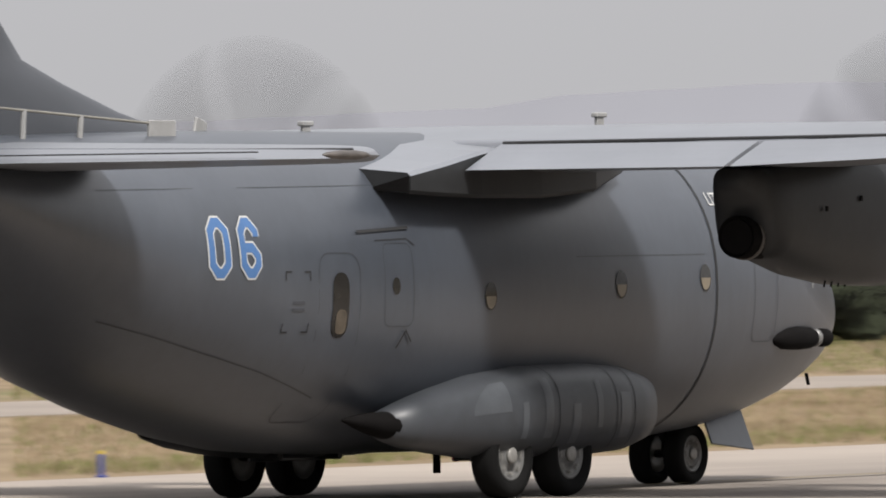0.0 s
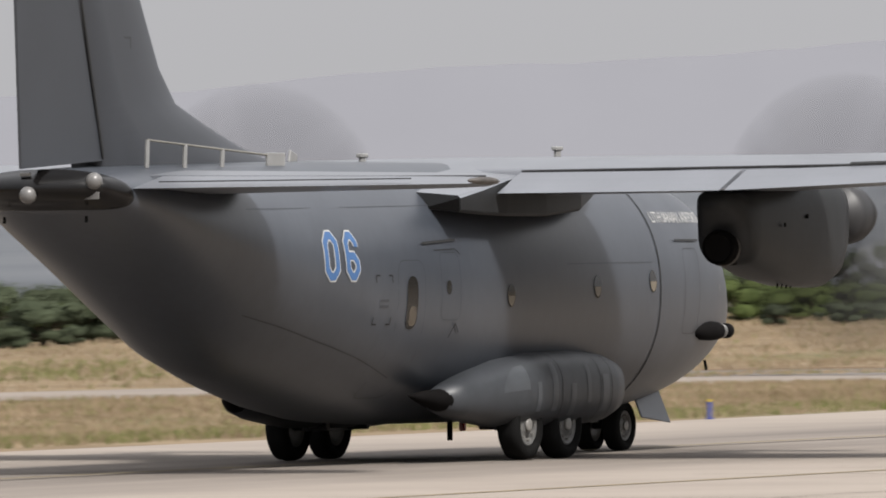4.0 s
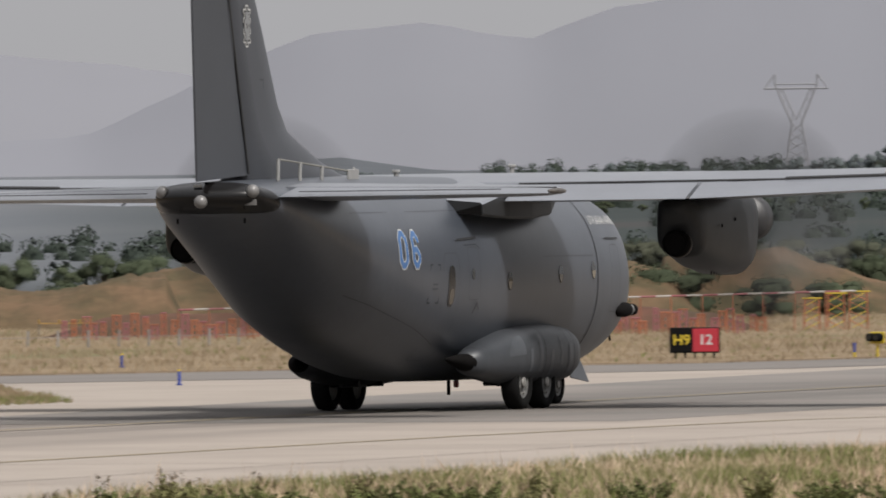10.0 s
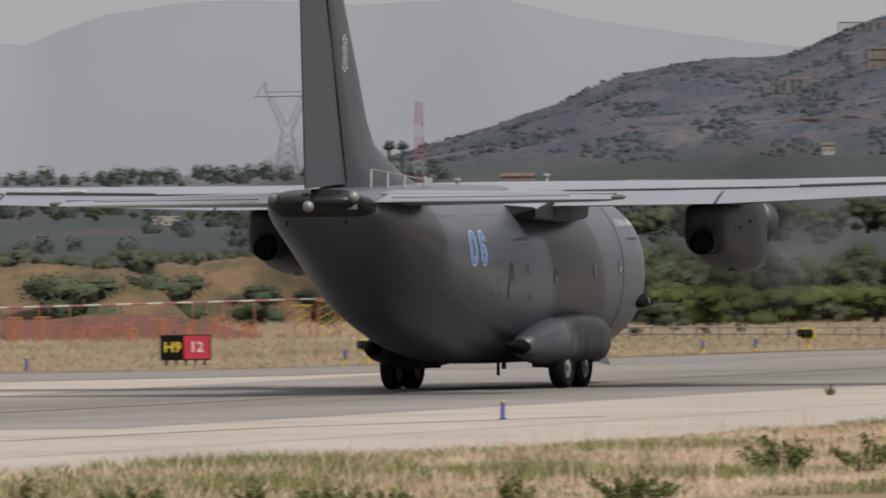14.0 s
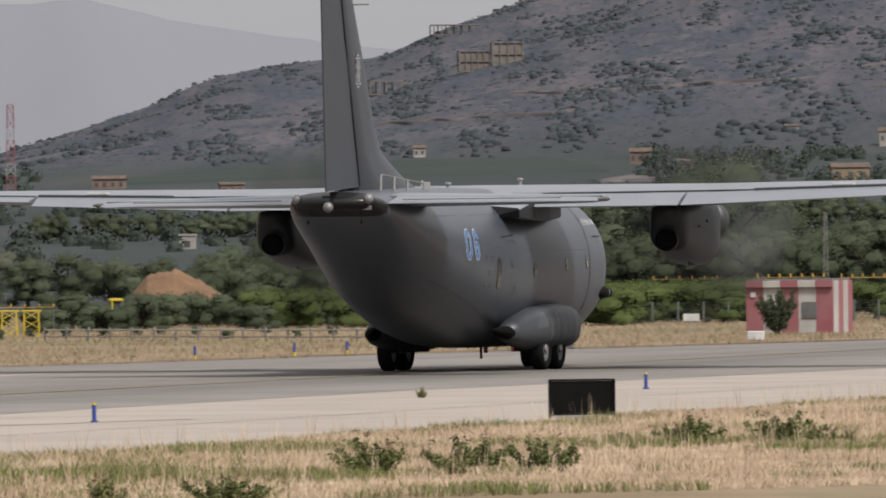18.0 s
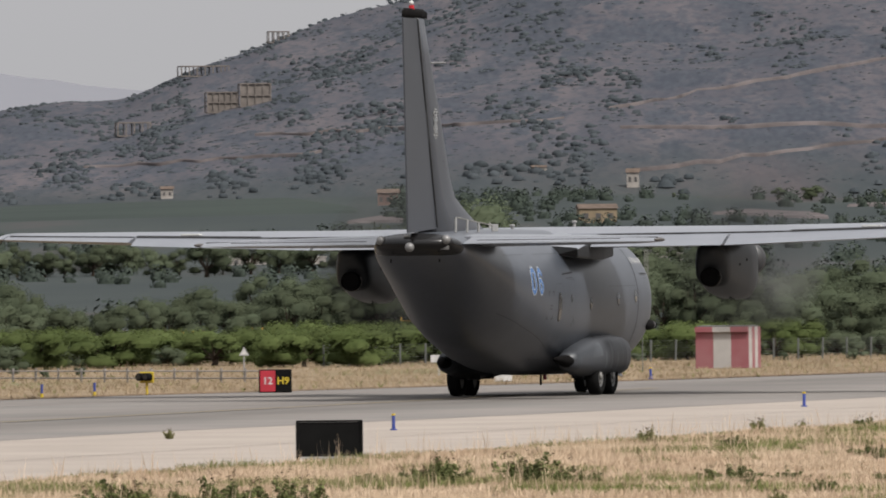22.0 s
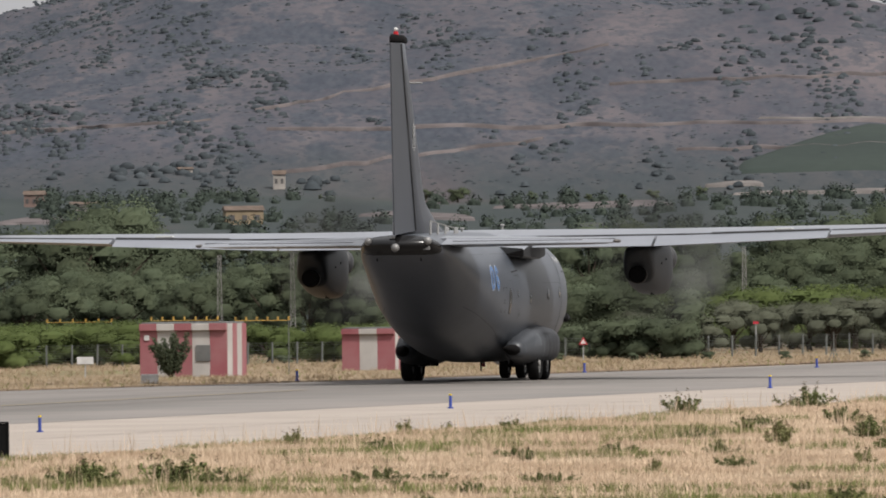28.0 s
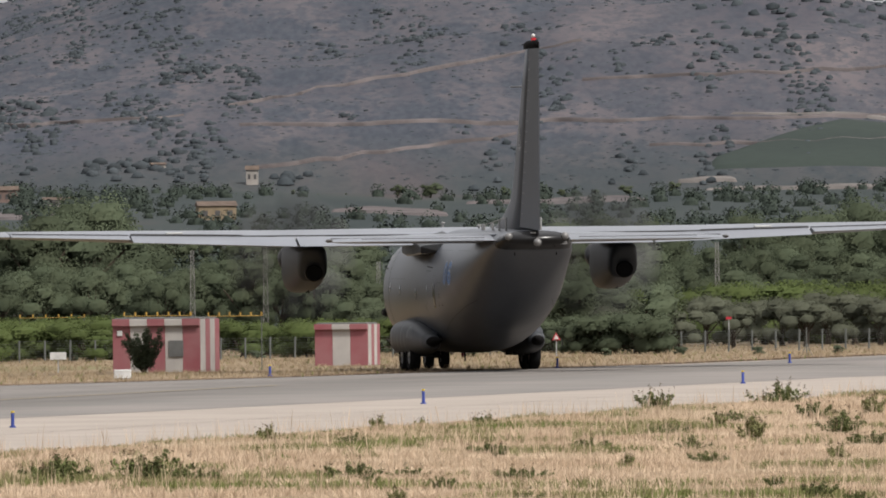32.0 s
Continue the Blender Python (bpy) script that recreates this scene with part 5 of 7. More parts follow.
# red and orange stands of the approach lighting, in rows
rng = random.Random(4)
for k in range(72):
    az = -8.75 + 0.0443 * k
    d = 395 + 6 * math.sin(k * 1.9)
    lattice_stand(az + rng.uniform(-0.01, 0.01), d, rng.uniform(0.12, 0.26), rng.uniform(0.40, 0.82), ORANGE if k % 3 else RED_PAINT, ORANGE if k % 2 else RED_PAINT, "orange lattice stand of the approach lights", 3)
beam = empty("white_beam", "red and white barrier beam on thin posts", "barrier", "", Matrix.Translation(polar(-8.24, 396)))
v_ = polar(-5.18, 396) - polar(-8.24, 396)
for i in range(44):
    a_, b_ = v_ * (i / 44), v_ * ((i + 1) / 44)
    part("beam_piece", tube_bm((a_.x, a_.y, 0.88 + 0.37 * i / 44), (b_.x, b_.y, 0.88 + 0.37 * (i + 1) / 44), 0.03, 6), WHITE_WALL if i % 2 else RED_PAINT, beam)
    if i % 2 == 0:
        part("post", tube_bm((a_.x, a_.y, 0), (a_.x, a_.y, 0.88 + 0.37 * i / 44), 0.02, 6), ORANGE, beam)
for az, d, wdt, hgt in ((-5.38, 402, 0.5, 1.0), (-5.27, 402, 0.55, 1.15), (-5.17, 402, 0.6, 1.2)):
    lattice_stand(az, d, wdt, hgt, ORANGE, YELLOW, "orange and yellow lattice stand beside the mound", 4)
for az, d in ((-4.86, 405), (-4.76, 405)):
    lattice_stand(az, d, 0.5, 0.85, YELLOW, YELLOW, "yellow lattice stand in dry grass", 3)


# ---- fences ----
def fence(az0, az1, d0, d1, n, hgt, mat, label, wires=3, wr=0.012):
    ob = empty("fence", label, "fence", "", Matrix.Translation(polar(az0, d0)))
    a, b = polar(az0, d0), polar(az1, d1)
    for i in range(n):
        p = (b - a) * (i / (n - 1))
        part("post", tube_bm((p.x, p.y, 0), (p.x + 0.01 * (i % 3), p.y, hgt), 0.035, 6), mat, ob)
    v2 = b - a
    for w in range(wires):
        z = hgt * (w + 0.6) / wires
        part("wire", tube_bm((0, 0, z), (v2.x, v2.y, z), wr, 4), mat, ob)
    return ob


fence(-2.3, 2.4, 430, 455, 44, 0.75, FENCE_WIRE, "dark wire boundary fence behind the runway", 9, 0.003)
fence(-4.7, -2.55, 392, 372, 22, 0.42, FENCE_PALE, "low pale rail fence in dry grass", 2, 0.02)
fence(-9.2, -7.7, 365, 372, 12, 0.5, FENCE_PALE, "pale low posts in dry grass", 1, 0.008)


# ---- small machine by the earth heap ----
GREEN_BOX = material("grey_green_steel", (0.060, 0.078, 0.072), 0.6, scale=2, vary=0.15)
unit = empty("compressor", "yellow-framed machine with white tank and green box in dry grass", "machine", "", facing(-4.30, 432, 8))
for dx in (-0.72, 0.05, 0.75):
    part("frame_post", box_bm(0.06, 0.06, 1.0, (dx, 0.0, 0.5), 0.008), YELLOW, unit)
part("frame_top", box_bm(1.6, 0.5, 0.10, (0.0, 0.2, 1.03), 0.02), YELLOW, unit, "chipped yellow frame")
tank = part("tank", tube_bm((-0.25, 0.05, 0.15), (-0.25, 0.05, 0.95), 0.20, 18), WHITE_WALL, unit, "dirty white tank")
part("valve", tube_bm((-0.25, 0.05, 0.95), (-0.25, 0.05, 1.0), 0.06, 8), FENCE_WIRE, tank)
part("engine_box", box_bm(0.82, 0.6, 0.74, (0.42, 0.25, 0.42), 0.04), GREEN_BOX, unit, "grey-green engine box")
tread = part("tyre", tube_bm((-0.62, -0.05, 0.36), (-0.62, 0.15, 0.36), 0.33, 20), TYRE, unit, "black tyre")
part("rim", tube_bm((-0.62, -0.06, 0.36), (-0.62, -0.04, 0.36), 0.15, 14), HUT_GREY, tread)
part("skid", box_bm(1.7, 0.5, 0.10, (0.0, 0.2, 0.05), 0.02), HUT_GREY, unit)


# ---- small notice posts ----
def post_sign(az, d, hgt, shape, size, mat, label):
    ob = empty("post_sign", label, "sign", "", facing(az, d))
    part("post", tube_bm((0, 0, 0), (0, 0, hgt), 0.022, 6), LATTICE, ob)
    n = {"tri": 3, "rect": 4}[shape]
    pts = [(size * math.cos(math.pi / 2 + k * 2 * math.pi / n), hgt + size * math.sin(math.pi / 2 + k * 2 * math.pi / n)) for k in range(n)]
    if shape == "rect":
        pts = [(-size, hgt - size * 0.45), (size, hgt - size * 0.45), (size, hgt + size * 0.45), (-size, hgt + size * 0.45)]
    v_, f_ = loft([[(x, y, z) for x, z in pts] for y in (-0.03, -0.05)])
    pl = mesh_object("plate", v_, f_, mat, ob)
    if shape == "tri":
        v_, f_ = loft([[(x * 0.62, y, hgt + (z - hgt) * 0.62) for x, z in pts] for y in (-0.052, -0.058)])
        mesh_object("plate_centre", v_, f_, SIGN_WHITE, pl)
    return ob


post_sign(0.47, 432, 0.66, "tri", 0.17, SIGN_RED, "red and white triangular warning sign on a post")
post_sign(1.25, 455, 1.15, "rect", 0.10, SIGN_RED, "small red marker board on a tall post")
post_sign(-1.78, 390, 0.52, "rect", 0.25, SIGN_WHITE, "small white notice board on a post")
post_sign(-2.66, 382, 0.82, "tri", 0.18, LATTICE, "grey triangular sign seen from behind on a post")
tri = empty("tripod_mast", "thin dark tripod mast on the verge", "mast", "", facing(1.60, 425))
part("pole", tube_bm((0, 0, 0), (0, 0, 0.95), 0.02, 6), FENCE_WIRE, tri)
for dx in (-0.18, 0.18):
    part("leg", tube_bm((dx, 0, 0), (0, 0, 0.42), 0.016, 5), FENCE_WIRE, tri)


# ---- lattice masts and the power pylon ----
def mast(az, d, base, hgt, wid, mats, label, n=9, category="mast"):
    ob = empty("lattice_mast", label, category, "", facing(az, d) @ Matrix.Translation((0, 0, base)))
    for i in range(n):
        z0, z1 = hgt * i / n, hgt * (i + 1) / n
        w0, w1 = wid * (1 - 0.45 * i / n), wid * (1 - 0.45 * (i + 1) / n)
        mt = mats[i % len(mats)]
        bm = bmesh.new()
        r = wid * 0.055
        for a in (-1, 1):
            tube_bm((a * w0 / 2, 0, z0), (a * w1 / 2, 0, z1), r, 5, bm)
        tube_bm((-w0 / 2, 0, z0), (w1 / 2, 0, z1), r * 0.7, 5, bm)
        tube_bm((w0 / 2, 0, z0), (-w1 / 2, 0, z1), r * 0.7, 5, bm)
        tube_bm((-w1 / 2, 0, z1), (w1 / 2, 0, z1), r * 0.7, 5, bm)
        part("bay", bm, mt, ob)
    return ob


for az, d, e0, e1 in ((-1.17, 560, -0.25, 0.06), (-0.84, 560, -0.22, 0.07), (1.20, 560, -0.2, 0.07), (-0.33, 600, -0.2, 0.0)):
    mast(az, d, 0.0, height_at(d, e1), 0.24, [FENCE_PALE], "thin grey lattice lighting mast among trees", 10)
# mast and pylon colours are paled to hold the haze
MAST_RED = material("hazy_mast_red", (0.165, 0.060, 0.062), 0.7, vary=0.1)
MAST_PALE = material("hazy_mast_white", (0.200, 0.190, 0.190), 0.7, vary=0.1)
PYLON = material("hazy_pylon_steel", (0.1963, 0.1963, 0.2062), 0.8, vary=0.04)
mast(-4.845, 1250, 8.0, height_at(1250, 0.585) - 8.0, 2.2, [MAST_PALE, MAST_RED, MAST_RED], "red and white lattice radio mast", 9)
D_P = 2300
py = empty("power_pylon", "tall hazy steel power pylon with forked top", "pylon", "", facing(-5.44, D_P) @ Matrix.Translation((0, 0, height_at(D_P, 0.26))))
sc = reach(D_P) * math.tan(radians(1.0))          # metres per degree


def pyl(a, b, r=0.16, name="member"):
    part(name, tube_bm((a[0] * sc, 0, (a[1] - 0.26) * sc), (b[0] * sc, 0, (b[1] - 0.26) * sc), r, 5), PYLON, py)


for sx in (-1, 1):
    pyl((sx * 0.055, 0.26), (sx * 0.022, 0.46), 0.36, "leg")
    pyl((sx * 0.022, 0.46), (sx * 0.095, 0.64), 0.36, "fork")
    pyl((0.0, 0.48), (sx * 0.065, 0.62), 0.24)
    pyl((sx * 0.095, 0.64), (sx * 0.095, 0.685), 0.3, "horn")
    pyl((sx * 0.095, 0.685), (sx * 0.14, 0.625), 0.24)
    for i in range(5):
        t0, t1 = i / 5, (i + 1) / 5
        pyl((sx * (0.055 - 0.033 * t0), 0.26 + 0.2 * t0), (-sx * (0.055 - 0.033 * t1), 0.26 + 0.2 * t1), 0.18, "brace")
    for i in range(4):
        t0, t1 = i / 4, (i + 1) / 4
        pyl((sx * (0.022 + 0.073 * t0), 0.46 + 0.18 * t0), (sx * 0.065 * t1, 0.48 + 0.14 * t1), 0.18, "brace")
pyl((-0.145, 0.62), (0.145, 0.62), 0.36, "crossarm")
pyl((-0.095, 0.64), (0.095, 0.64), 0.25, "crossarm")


# ======== plants ========
STRAW = material("straw_grass", (0.5148, 0.4044, 0.2982), 0.9, scale=0.25, vary=0.08, fine=2, second=(0.3635, 0.2697, 0.1877), island=0.12, spec=0.15)
STRAW_FAR = material("parched_grass", (0.3000, 0.2350, 0.1580), 0.9, scale=0.12, vary=0.12, fine=1.5, second=(0.1900, 0.1430, 0.0920), island=0.15, spec=0.1)
GREEN_GRASS = material("green_grass", (0.1199, 0.1391, 0.0449), 0.9, scale=0.4, vary=0.1, fine=2, second=(0.1913, 0.1714, 0.0905), island=0.2, spec=0.15)
SEED_HEAD = material("brown_seed_heads", (0.1110, 0.0804, 0.0500), 0.9, vary=0.2, island=0.3, spec=0.05)
WEED = material("weed_leaves", (0.0989, 0.1129, 0.0416), 0.85, scale=1.5, vary=0.12, fine=6, second=(0.0753, 0.0818, 0.0350), island=0.35, spec=0.2)
LEAF = material("tree_leaves", (0.0799, 0.0972, 0.0616), 0.8, scale=0.6, vary=0.12, fine=3, second=(0.0700, 0.0816, 0.0501), island=0.08, object_random=0.20, spec=0.03)
LEAF_OLIVE = material("olive_leaves", (0.1051, 0.1096, 0.0797), 0.8, scale=0.6, vary=0.12, fine=3, second=(0.0829, 0.0880, 0.0625), island=0.10, object_random=0.15, spec=0.05)
LEAF_FRESH = material("vine_leaves", (0.0887, 0.1096, 0.0402), 0.8, scale=0.6, vary=0.14, fine=3, second=(0.0644, 0.0854, 0.0293), island=0.10, object_random=0.18, spec=0.05)
LEAF_DARK = material("dark_pine_leaves", (0.0370, 0.0455, 0.0370), 0.85, scale=0.4, vary=0.1, fine=2, second=(0.0310, 0.0385, 0.0330), island=0.10, spec=0.0)
# pines and palms far off: distance haze is in the leaf colour
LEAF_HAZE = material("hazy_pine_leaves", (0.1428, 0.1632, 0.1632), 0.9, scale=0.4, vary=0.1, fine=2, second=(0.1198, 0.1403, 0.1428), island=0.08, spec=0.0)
# lightened towards blue: haze over the hill is in this colour
SHRUB = material("hazy_hill_shrub", (0.0415, 0.0470, 0.0510), 0.95, scale=0.05, vary=0.1, fine=0.5, second=(0.0340, 0.0395, 0.0435), island=0.22, spec=0.0)


def translucent(m, share):
    """Thin leaves: part of the light passes through to the other side."""
    n, l = m.node_tree.nodes, m.node_tree.links
    b, out = n["Principled BSDF"], n["Material Output"]
    thin, both = n.new("ShaderNodeBsdfTranslucent"), n.new("ShaderNodeMixShader")
    l.new(b.inputs["Base Color"].links[0].from_socket, thin.inputs["Color"])
    both.inputs[0].default_value = share
    l.new(b.outputs[0], both.inputs[1])
    l.new(thin.outputs[0], both.inputs[2])
    l.new(both.outputs[0], out.inputs["Surface"])


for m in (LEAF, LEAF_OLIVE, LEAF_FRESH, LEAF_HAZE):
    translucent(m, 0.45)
BARK = material("bark", (0.0695, 0.0536, 0.0402), 0.9, scale=4, vary=0.2, bump=0.3)
SOIL = material("reddish_earth", (0.105, 0.069, 0.042), 0.95, scale=0.42, vary=0.26, fine=2.6, second=(0.052, 0.045, 0.026), bump=0.6)
CLAY = material("orange_clay", (0.155, 0.092, 0.055), 0.95, scale=0.42, vary=0.24, fine=2.6, second=(0.105, 0.066, 0.040), bump=0.6)
RED_SOIL = material("dark_red_earth", (0.092, 0.047, 0.034), 0.95, scale=0.5, vary=0.26, fine=3, second=(0.056, 0.040, 0.027), bump=0.5)

nrng = np.random.default_rng(7)


def blades(points, heights, width, per, lean=0.8):
    """Verts and faces of upright grass: each point carries a few thin bent blades."""
    n = len(points)
    pts = np.repeat(np.asarray(points, float), per, axis=0)
    h = np.repeat(np.asarray(heights, float), per) * nrng.uniform(0.55, 1.1, n * per)
    a = nrng.uniform(0, 2 * np.pi, n * per)
    b = nrng.uniform(0, 2 * np.pi, n * per)
    l = h * nrng.uniform(0.05, lean, n * per)
    root = pts + np.stack([np.cos(b) * 0.05, np.sin(b) * 0.05, np.zeros(n * per)], 1) * nrng.uniform(0, 1, (n * per, 1))
    w = np.stack([np.cos(a), np.sin(a), np.zeros(n * per)], 1) * width / 2
    tip = root + np.stack([np.cos(b) * l, np.sin(b) * l, h], 1)
    mid = (root + tip) / 2 + np.stack([np.zeros(n * per), np.zeros(n * per), h * 0.12], 1)
    v = np.stack([root - w, root + w, mid + w * 0.8, tip, mid - w * 0.8], 1).reshape(-1, 3)
    k = np.arange(n * per)[:, None] * 5
    f = (k + np.array([[0, 1, 2, 3, 4]])).tolist()
    return v, f


def stuff(name, v, f, mat, label, category, parent=None):
    me = bpy.data.meshes.new(name)
    me.from_pydata(v.tolist() if hasattr(v, "tolist") else v, [], f)
    me.materials.append(mat)
    me.update()
    ob = new(name, me)
    ob.parent = parent
    return tagged(ob, label, category, kind="stuff")


def lane_xy(u, s):
    return u * math.cos(HEAD) + s * math.sin(HEAD), -u * math.sin(HEAD) + s * math.cos(HEAD)


# near verge: dry grass, thicker and taller in patches
N = 170000
u = nrng.uniform(-55.4, -18, N)
s_ = nrng.uniform(125, 350, N)
x, y = lane_xy(u, s_)
d = np.hypot(x, y)
az = np.degrees(np.arctan2(x, y))
near_d = np.interp(az, [-14, -9, -6, -2, 2.5], [150, 148, 150, 158, 168])
keep = (d > near_d) & (az > -13) & (az < 2.4)
x, y, u = x[keep], y[keep], u[keep]
patch = np.array([noise.noise(Vector((a / 5.0, b / 5.0, 0.3))) for a, b in zip(x, y)])
edge = np.clip((-u - 49.0) / 6.0, 0, 1)
patch2 = np.array([noise.noise(Vector((a / 1.7, b / 2.6, 4.3))) for a, b in zip(x, y)])
h = (0.09 + 0.11 * np.clip(patch + 0.3, 0, 1)) * (1 + 0.55 * np.clip(patch2, -0.6, 1)) + 0.06 * np.clip((u + 55.4) / 1.5, 0, 1) * (u < -48)
near_edge = np.clip((u + 55.4) / 0.8, 0.25, 1)
az_here = np.degrees(np.arctan2(x, y))
h = (h + 0.16 * np.clip((-az_here - 4.4) / 1.2, 0, 1) * (u < -46)) * near_edge
green = (patch + 0.7 * patch2 > 0.36) | ((az_here < -5.2) & (nrng.uniform(0, 1, len(x)) < 0.62)) | ((az_here < -3.6) & (az_here > -5.2) & (nrng.uniform(0, 1, len(x)) < 0.38)) | ((u < -53.8) & (nrng.uniform(0, 1, len(x)) < 0.5))
P = np.stack([x, y, np.full(len(x), -0.01)], 1)
v, f = blades(P[~green], h[~green], 0.011, 6)
stuff("dry_grass", v, f, STRAW, "dry straw-coloured grass along the taxiway", "grass")
v, f = blades(P[green], h[green] * 0.9, 0.016, 5)
stuff("green_grass", v, f, GREEN_GRASS, "yellowish green grass patches along the taxiway", "grass")

# tall pale seed stems
k = nrng.choice(len(P), 2200, replace=False)
v, f = blades(P[k], 0.34 + 0.26 * nrng.uniform(0, 1, 2200) * np.clip(near_edge[k], 0, 1), 0.007, 3, 0.25)
stuff("seed_stems", v, f, STRAW, "tall dry seed stems over the grass", "grass")

# far verges: coarser dry grass between the paved strips and beyond them
def far_grass(name, n, region, hgt, wid, mat, label, per=4):
    u = nrng.uniform(region[0], region[1], n)
    s2 = nrng.uniform(region[2], region[3], n)
    x, y = lane_xy(u, s2)
    az = np.degrees(np.arctan2(x, y))
    d = np.hypot(x, y)
    ok = (az > -21) & (az < 2.5) & keep_far(u, s2)
    x, y = x[ok], y[ok]
    pt = np.array([noise.noise(Vector((a / 9.0, b / 9.0, 5.3))) for a, b in zip(x, y)])
    h = hgt * (0.75 + 0.8 * np.clip(pt + 0.1, 0, 1))
    v, f = blades(np.stack([x, y, np.full(len(x), -0.01)], 1), h, wid, per)
    return stuff(name, v, f, mat, label, "grass")


FAR_U = [-122, -110, -101, -95.5, -92.0, -90.0, -82.5, -78.5, -70]
FAR_S = [255, 271, 285, 291, 306, 323, 357, 386, 520]


def keep_far(u, s2):
    """Beyond the paved junction, or on the island between the two strips."""
    island = (u < -88.9) & (u > np.interp(s2, [0, 216, 245, 258], [-114.6, -114.2, -106.6, -98.6])) & (s2 < 231 + (u + 89.3) * -2.2) & (s2 < 254)
    beyond = (u < np.interp(s2, [0, 214, 245, 262], [-126.4, -126.4, -118.4, -108])) & (s2 < 262)
    edge_s = np.interp(u, FAR_U, FAR_S)
    past = s2 > edge_s + 0.8
    return island | beyond | (past & ((u > -122) | (s2 > 262)))


far_grass("dry_grass", 36000, (-115, -88.9, 120, 262), 0.17, 0.014, STRAW_FAR, "dry grass island between paved strips")
far_grass("green_grass", 3500, (-92, -88.9, 120, 240), 0.20, 0.02, GREEN_GRASS, "green weeds along the pavement edge")
far_grass("green_grass", 6000, (-115, -89, 120, 262), 0.16, 0.02, GREEN_GRASS, "greenish grass tufts between paved strips")
far_grass("green_grass", 7000, (-168, -127, 170, 290), 0.22, 0.03, GREEN_GRASS, "green weedy strip beyond the parallel pavement")
far_grass("dry_grass", 100000, (-190, -60, 150, 470), 0.18, 0.012, STRAW_FAR, "tall dry grass beyond the pavement")
far_grass("green_grass", 5000, (-190, -60, 150, 470), 0.15, 0.03, GREEN_GRASS, "greenish tufts in the dry grass")


def leaf_cloud(centres, radii, count, size, squash=0.8, seed=0, core=0.55, flat=False, soft=False):
    """Leaves as small tilted quads scattered in the outer shells of blobs."""
    r_ = np.random.default_rng(seed)
    centres, radii = np.asarray(centres, float), np.asarray(radii, float)
    wts = radii ** 2 / (radii ** 2).sum()
    which = r_.choice(len(radii), count, p=wts)
    dirs = r_.normal(size=(count, 3))
    dirs /= np.linalg.norm(dirs, axis=1)[:, None]
    rad = radii[which] * (core + (1 - core) * r_.uniform(0, 1, count) ** 0.5) * r_.uniform(0.85, 1.15, count)
    p = centres[which] + dirs * rad[:, None] * np.array([1, 1, squash])
    a = r_.normal(size=(count, 3))
    if flat:
        # far foliage: leaf masses lie along the outside of their clump
        a -= dirs * (a * dirs).sum(1)[:, None] * 0.85
    a /= np.linalg.norm(a, axis=1)[:, None]
    b = np.cross(a, dirs + 0.3 * r_.normal(size=(count, 3)))
    b /= np.linalg.norm(b, axis=1)[:, None] + 1e-9
    sz = size * r_.uniform(0.6, 1.3, (count, 1))
    quad = np.stack([p - a * sz - b * sz * 0.3, p + b * sz * 0.6, p + a * sz - b * sz * 0.2, p - b * sz * 0.6], 1)
    # every leaf turns its upper side outwards
    inward = (np.cross(quad[:, 1] - quad[:, 0], quad[:, 2] - quad[:, 0]) * dirs).sum(1) < 0
    quad[inward] = quad[inward][:, ::-1]
    k = np.arange(count)[:, None] * 4
    mesh = quad.reshape(-1, 3), (k + np.array([[0, 1, 2, 3]])).tolist()
    return (*mesh, np.repeat(dirs * np.array([1, 1, 0.8]) + np.array([0, 0, 0.3]), 4, axis=0)) if soft else mesh


def crown_normals(v, cs, rs, hgt):
    """Soft normals of a crown: outwards from the nearest clump and from the whole crown."""
    cs, rs = np.asarray(cs, float), np.asarray(rs, float)
    near = np.argmin(np.linalg.norm(v[:, None] - cs[None], axis=2) / rs[None], axis=1)
    one = v - cs[near]
    one /= np.linalg.norm(one, axis=1)[:, None] + 1e-9
    all_ = v - np.array([0, 0, hgt * 0.45])
    all_ /= np.linalg.norm(all_, axis=1)[:, None] + 1e-9
    out = one * 0.4 + all_ * 0.55 + np.array([0, 0, 0.45])
    return out / (np.linalg.norm(out, axis=1)[:, None] + 1e-9)


def raw(name, v, f, mat, parent=None):
    me = bpy.data.meshes.new(name)
    me.from_pydata(v.tolist() if hasattr(v, "tolist") else v, [], f)
    me.materials.append(mat)
    me.update()
    ob = new(name, me)
    ob.parent = parent
    return ob


def cores(centres, radii, k, squash, seed=1, n=8):
    """Lumpy inner masses of a crown, behind its outer leaves."""
    r_ = np.random.default_rng(seed)
    vs_, fs_ = [], []
    for c, r in zip(centres, radii):
        b = len(vs_)
        for j, (q, z) in enumerate(((0.55, -0.8), (0.95, -0.3), (0.95, 0.3), (0.55, 0.8))):
            for i in range(n):
                a = 2 * math.pi * (i + 0.5 * j) / n
                w = r * k * q * r_.uniform(0.8, 1.2)
                vs_.append((c[0] + math.cos(a) * w, c[1] + math.sin(a) * w, c[2] + r * k * squash * z))
        for j in range(3):
            for i in range(n):
                i2 = (i + 1) % n
                fs_.append((b + j * n + i, b + j * n + i2, b + (j + 1) * n + i2, b + (j + 1) * n + i))
        fs_.append(tuple(b + 3 * n + i for i in range(n)))
        fs_.append(tuple(b + i for i in range(n))[::-1])
    return np.array(vs_, float), fs_


def joined(a, b):
    k = len(a[0])
    return np.concatenate([a[0], b[0]]), a[1] + [tuple(i + k for i in q) for q in b[1]]


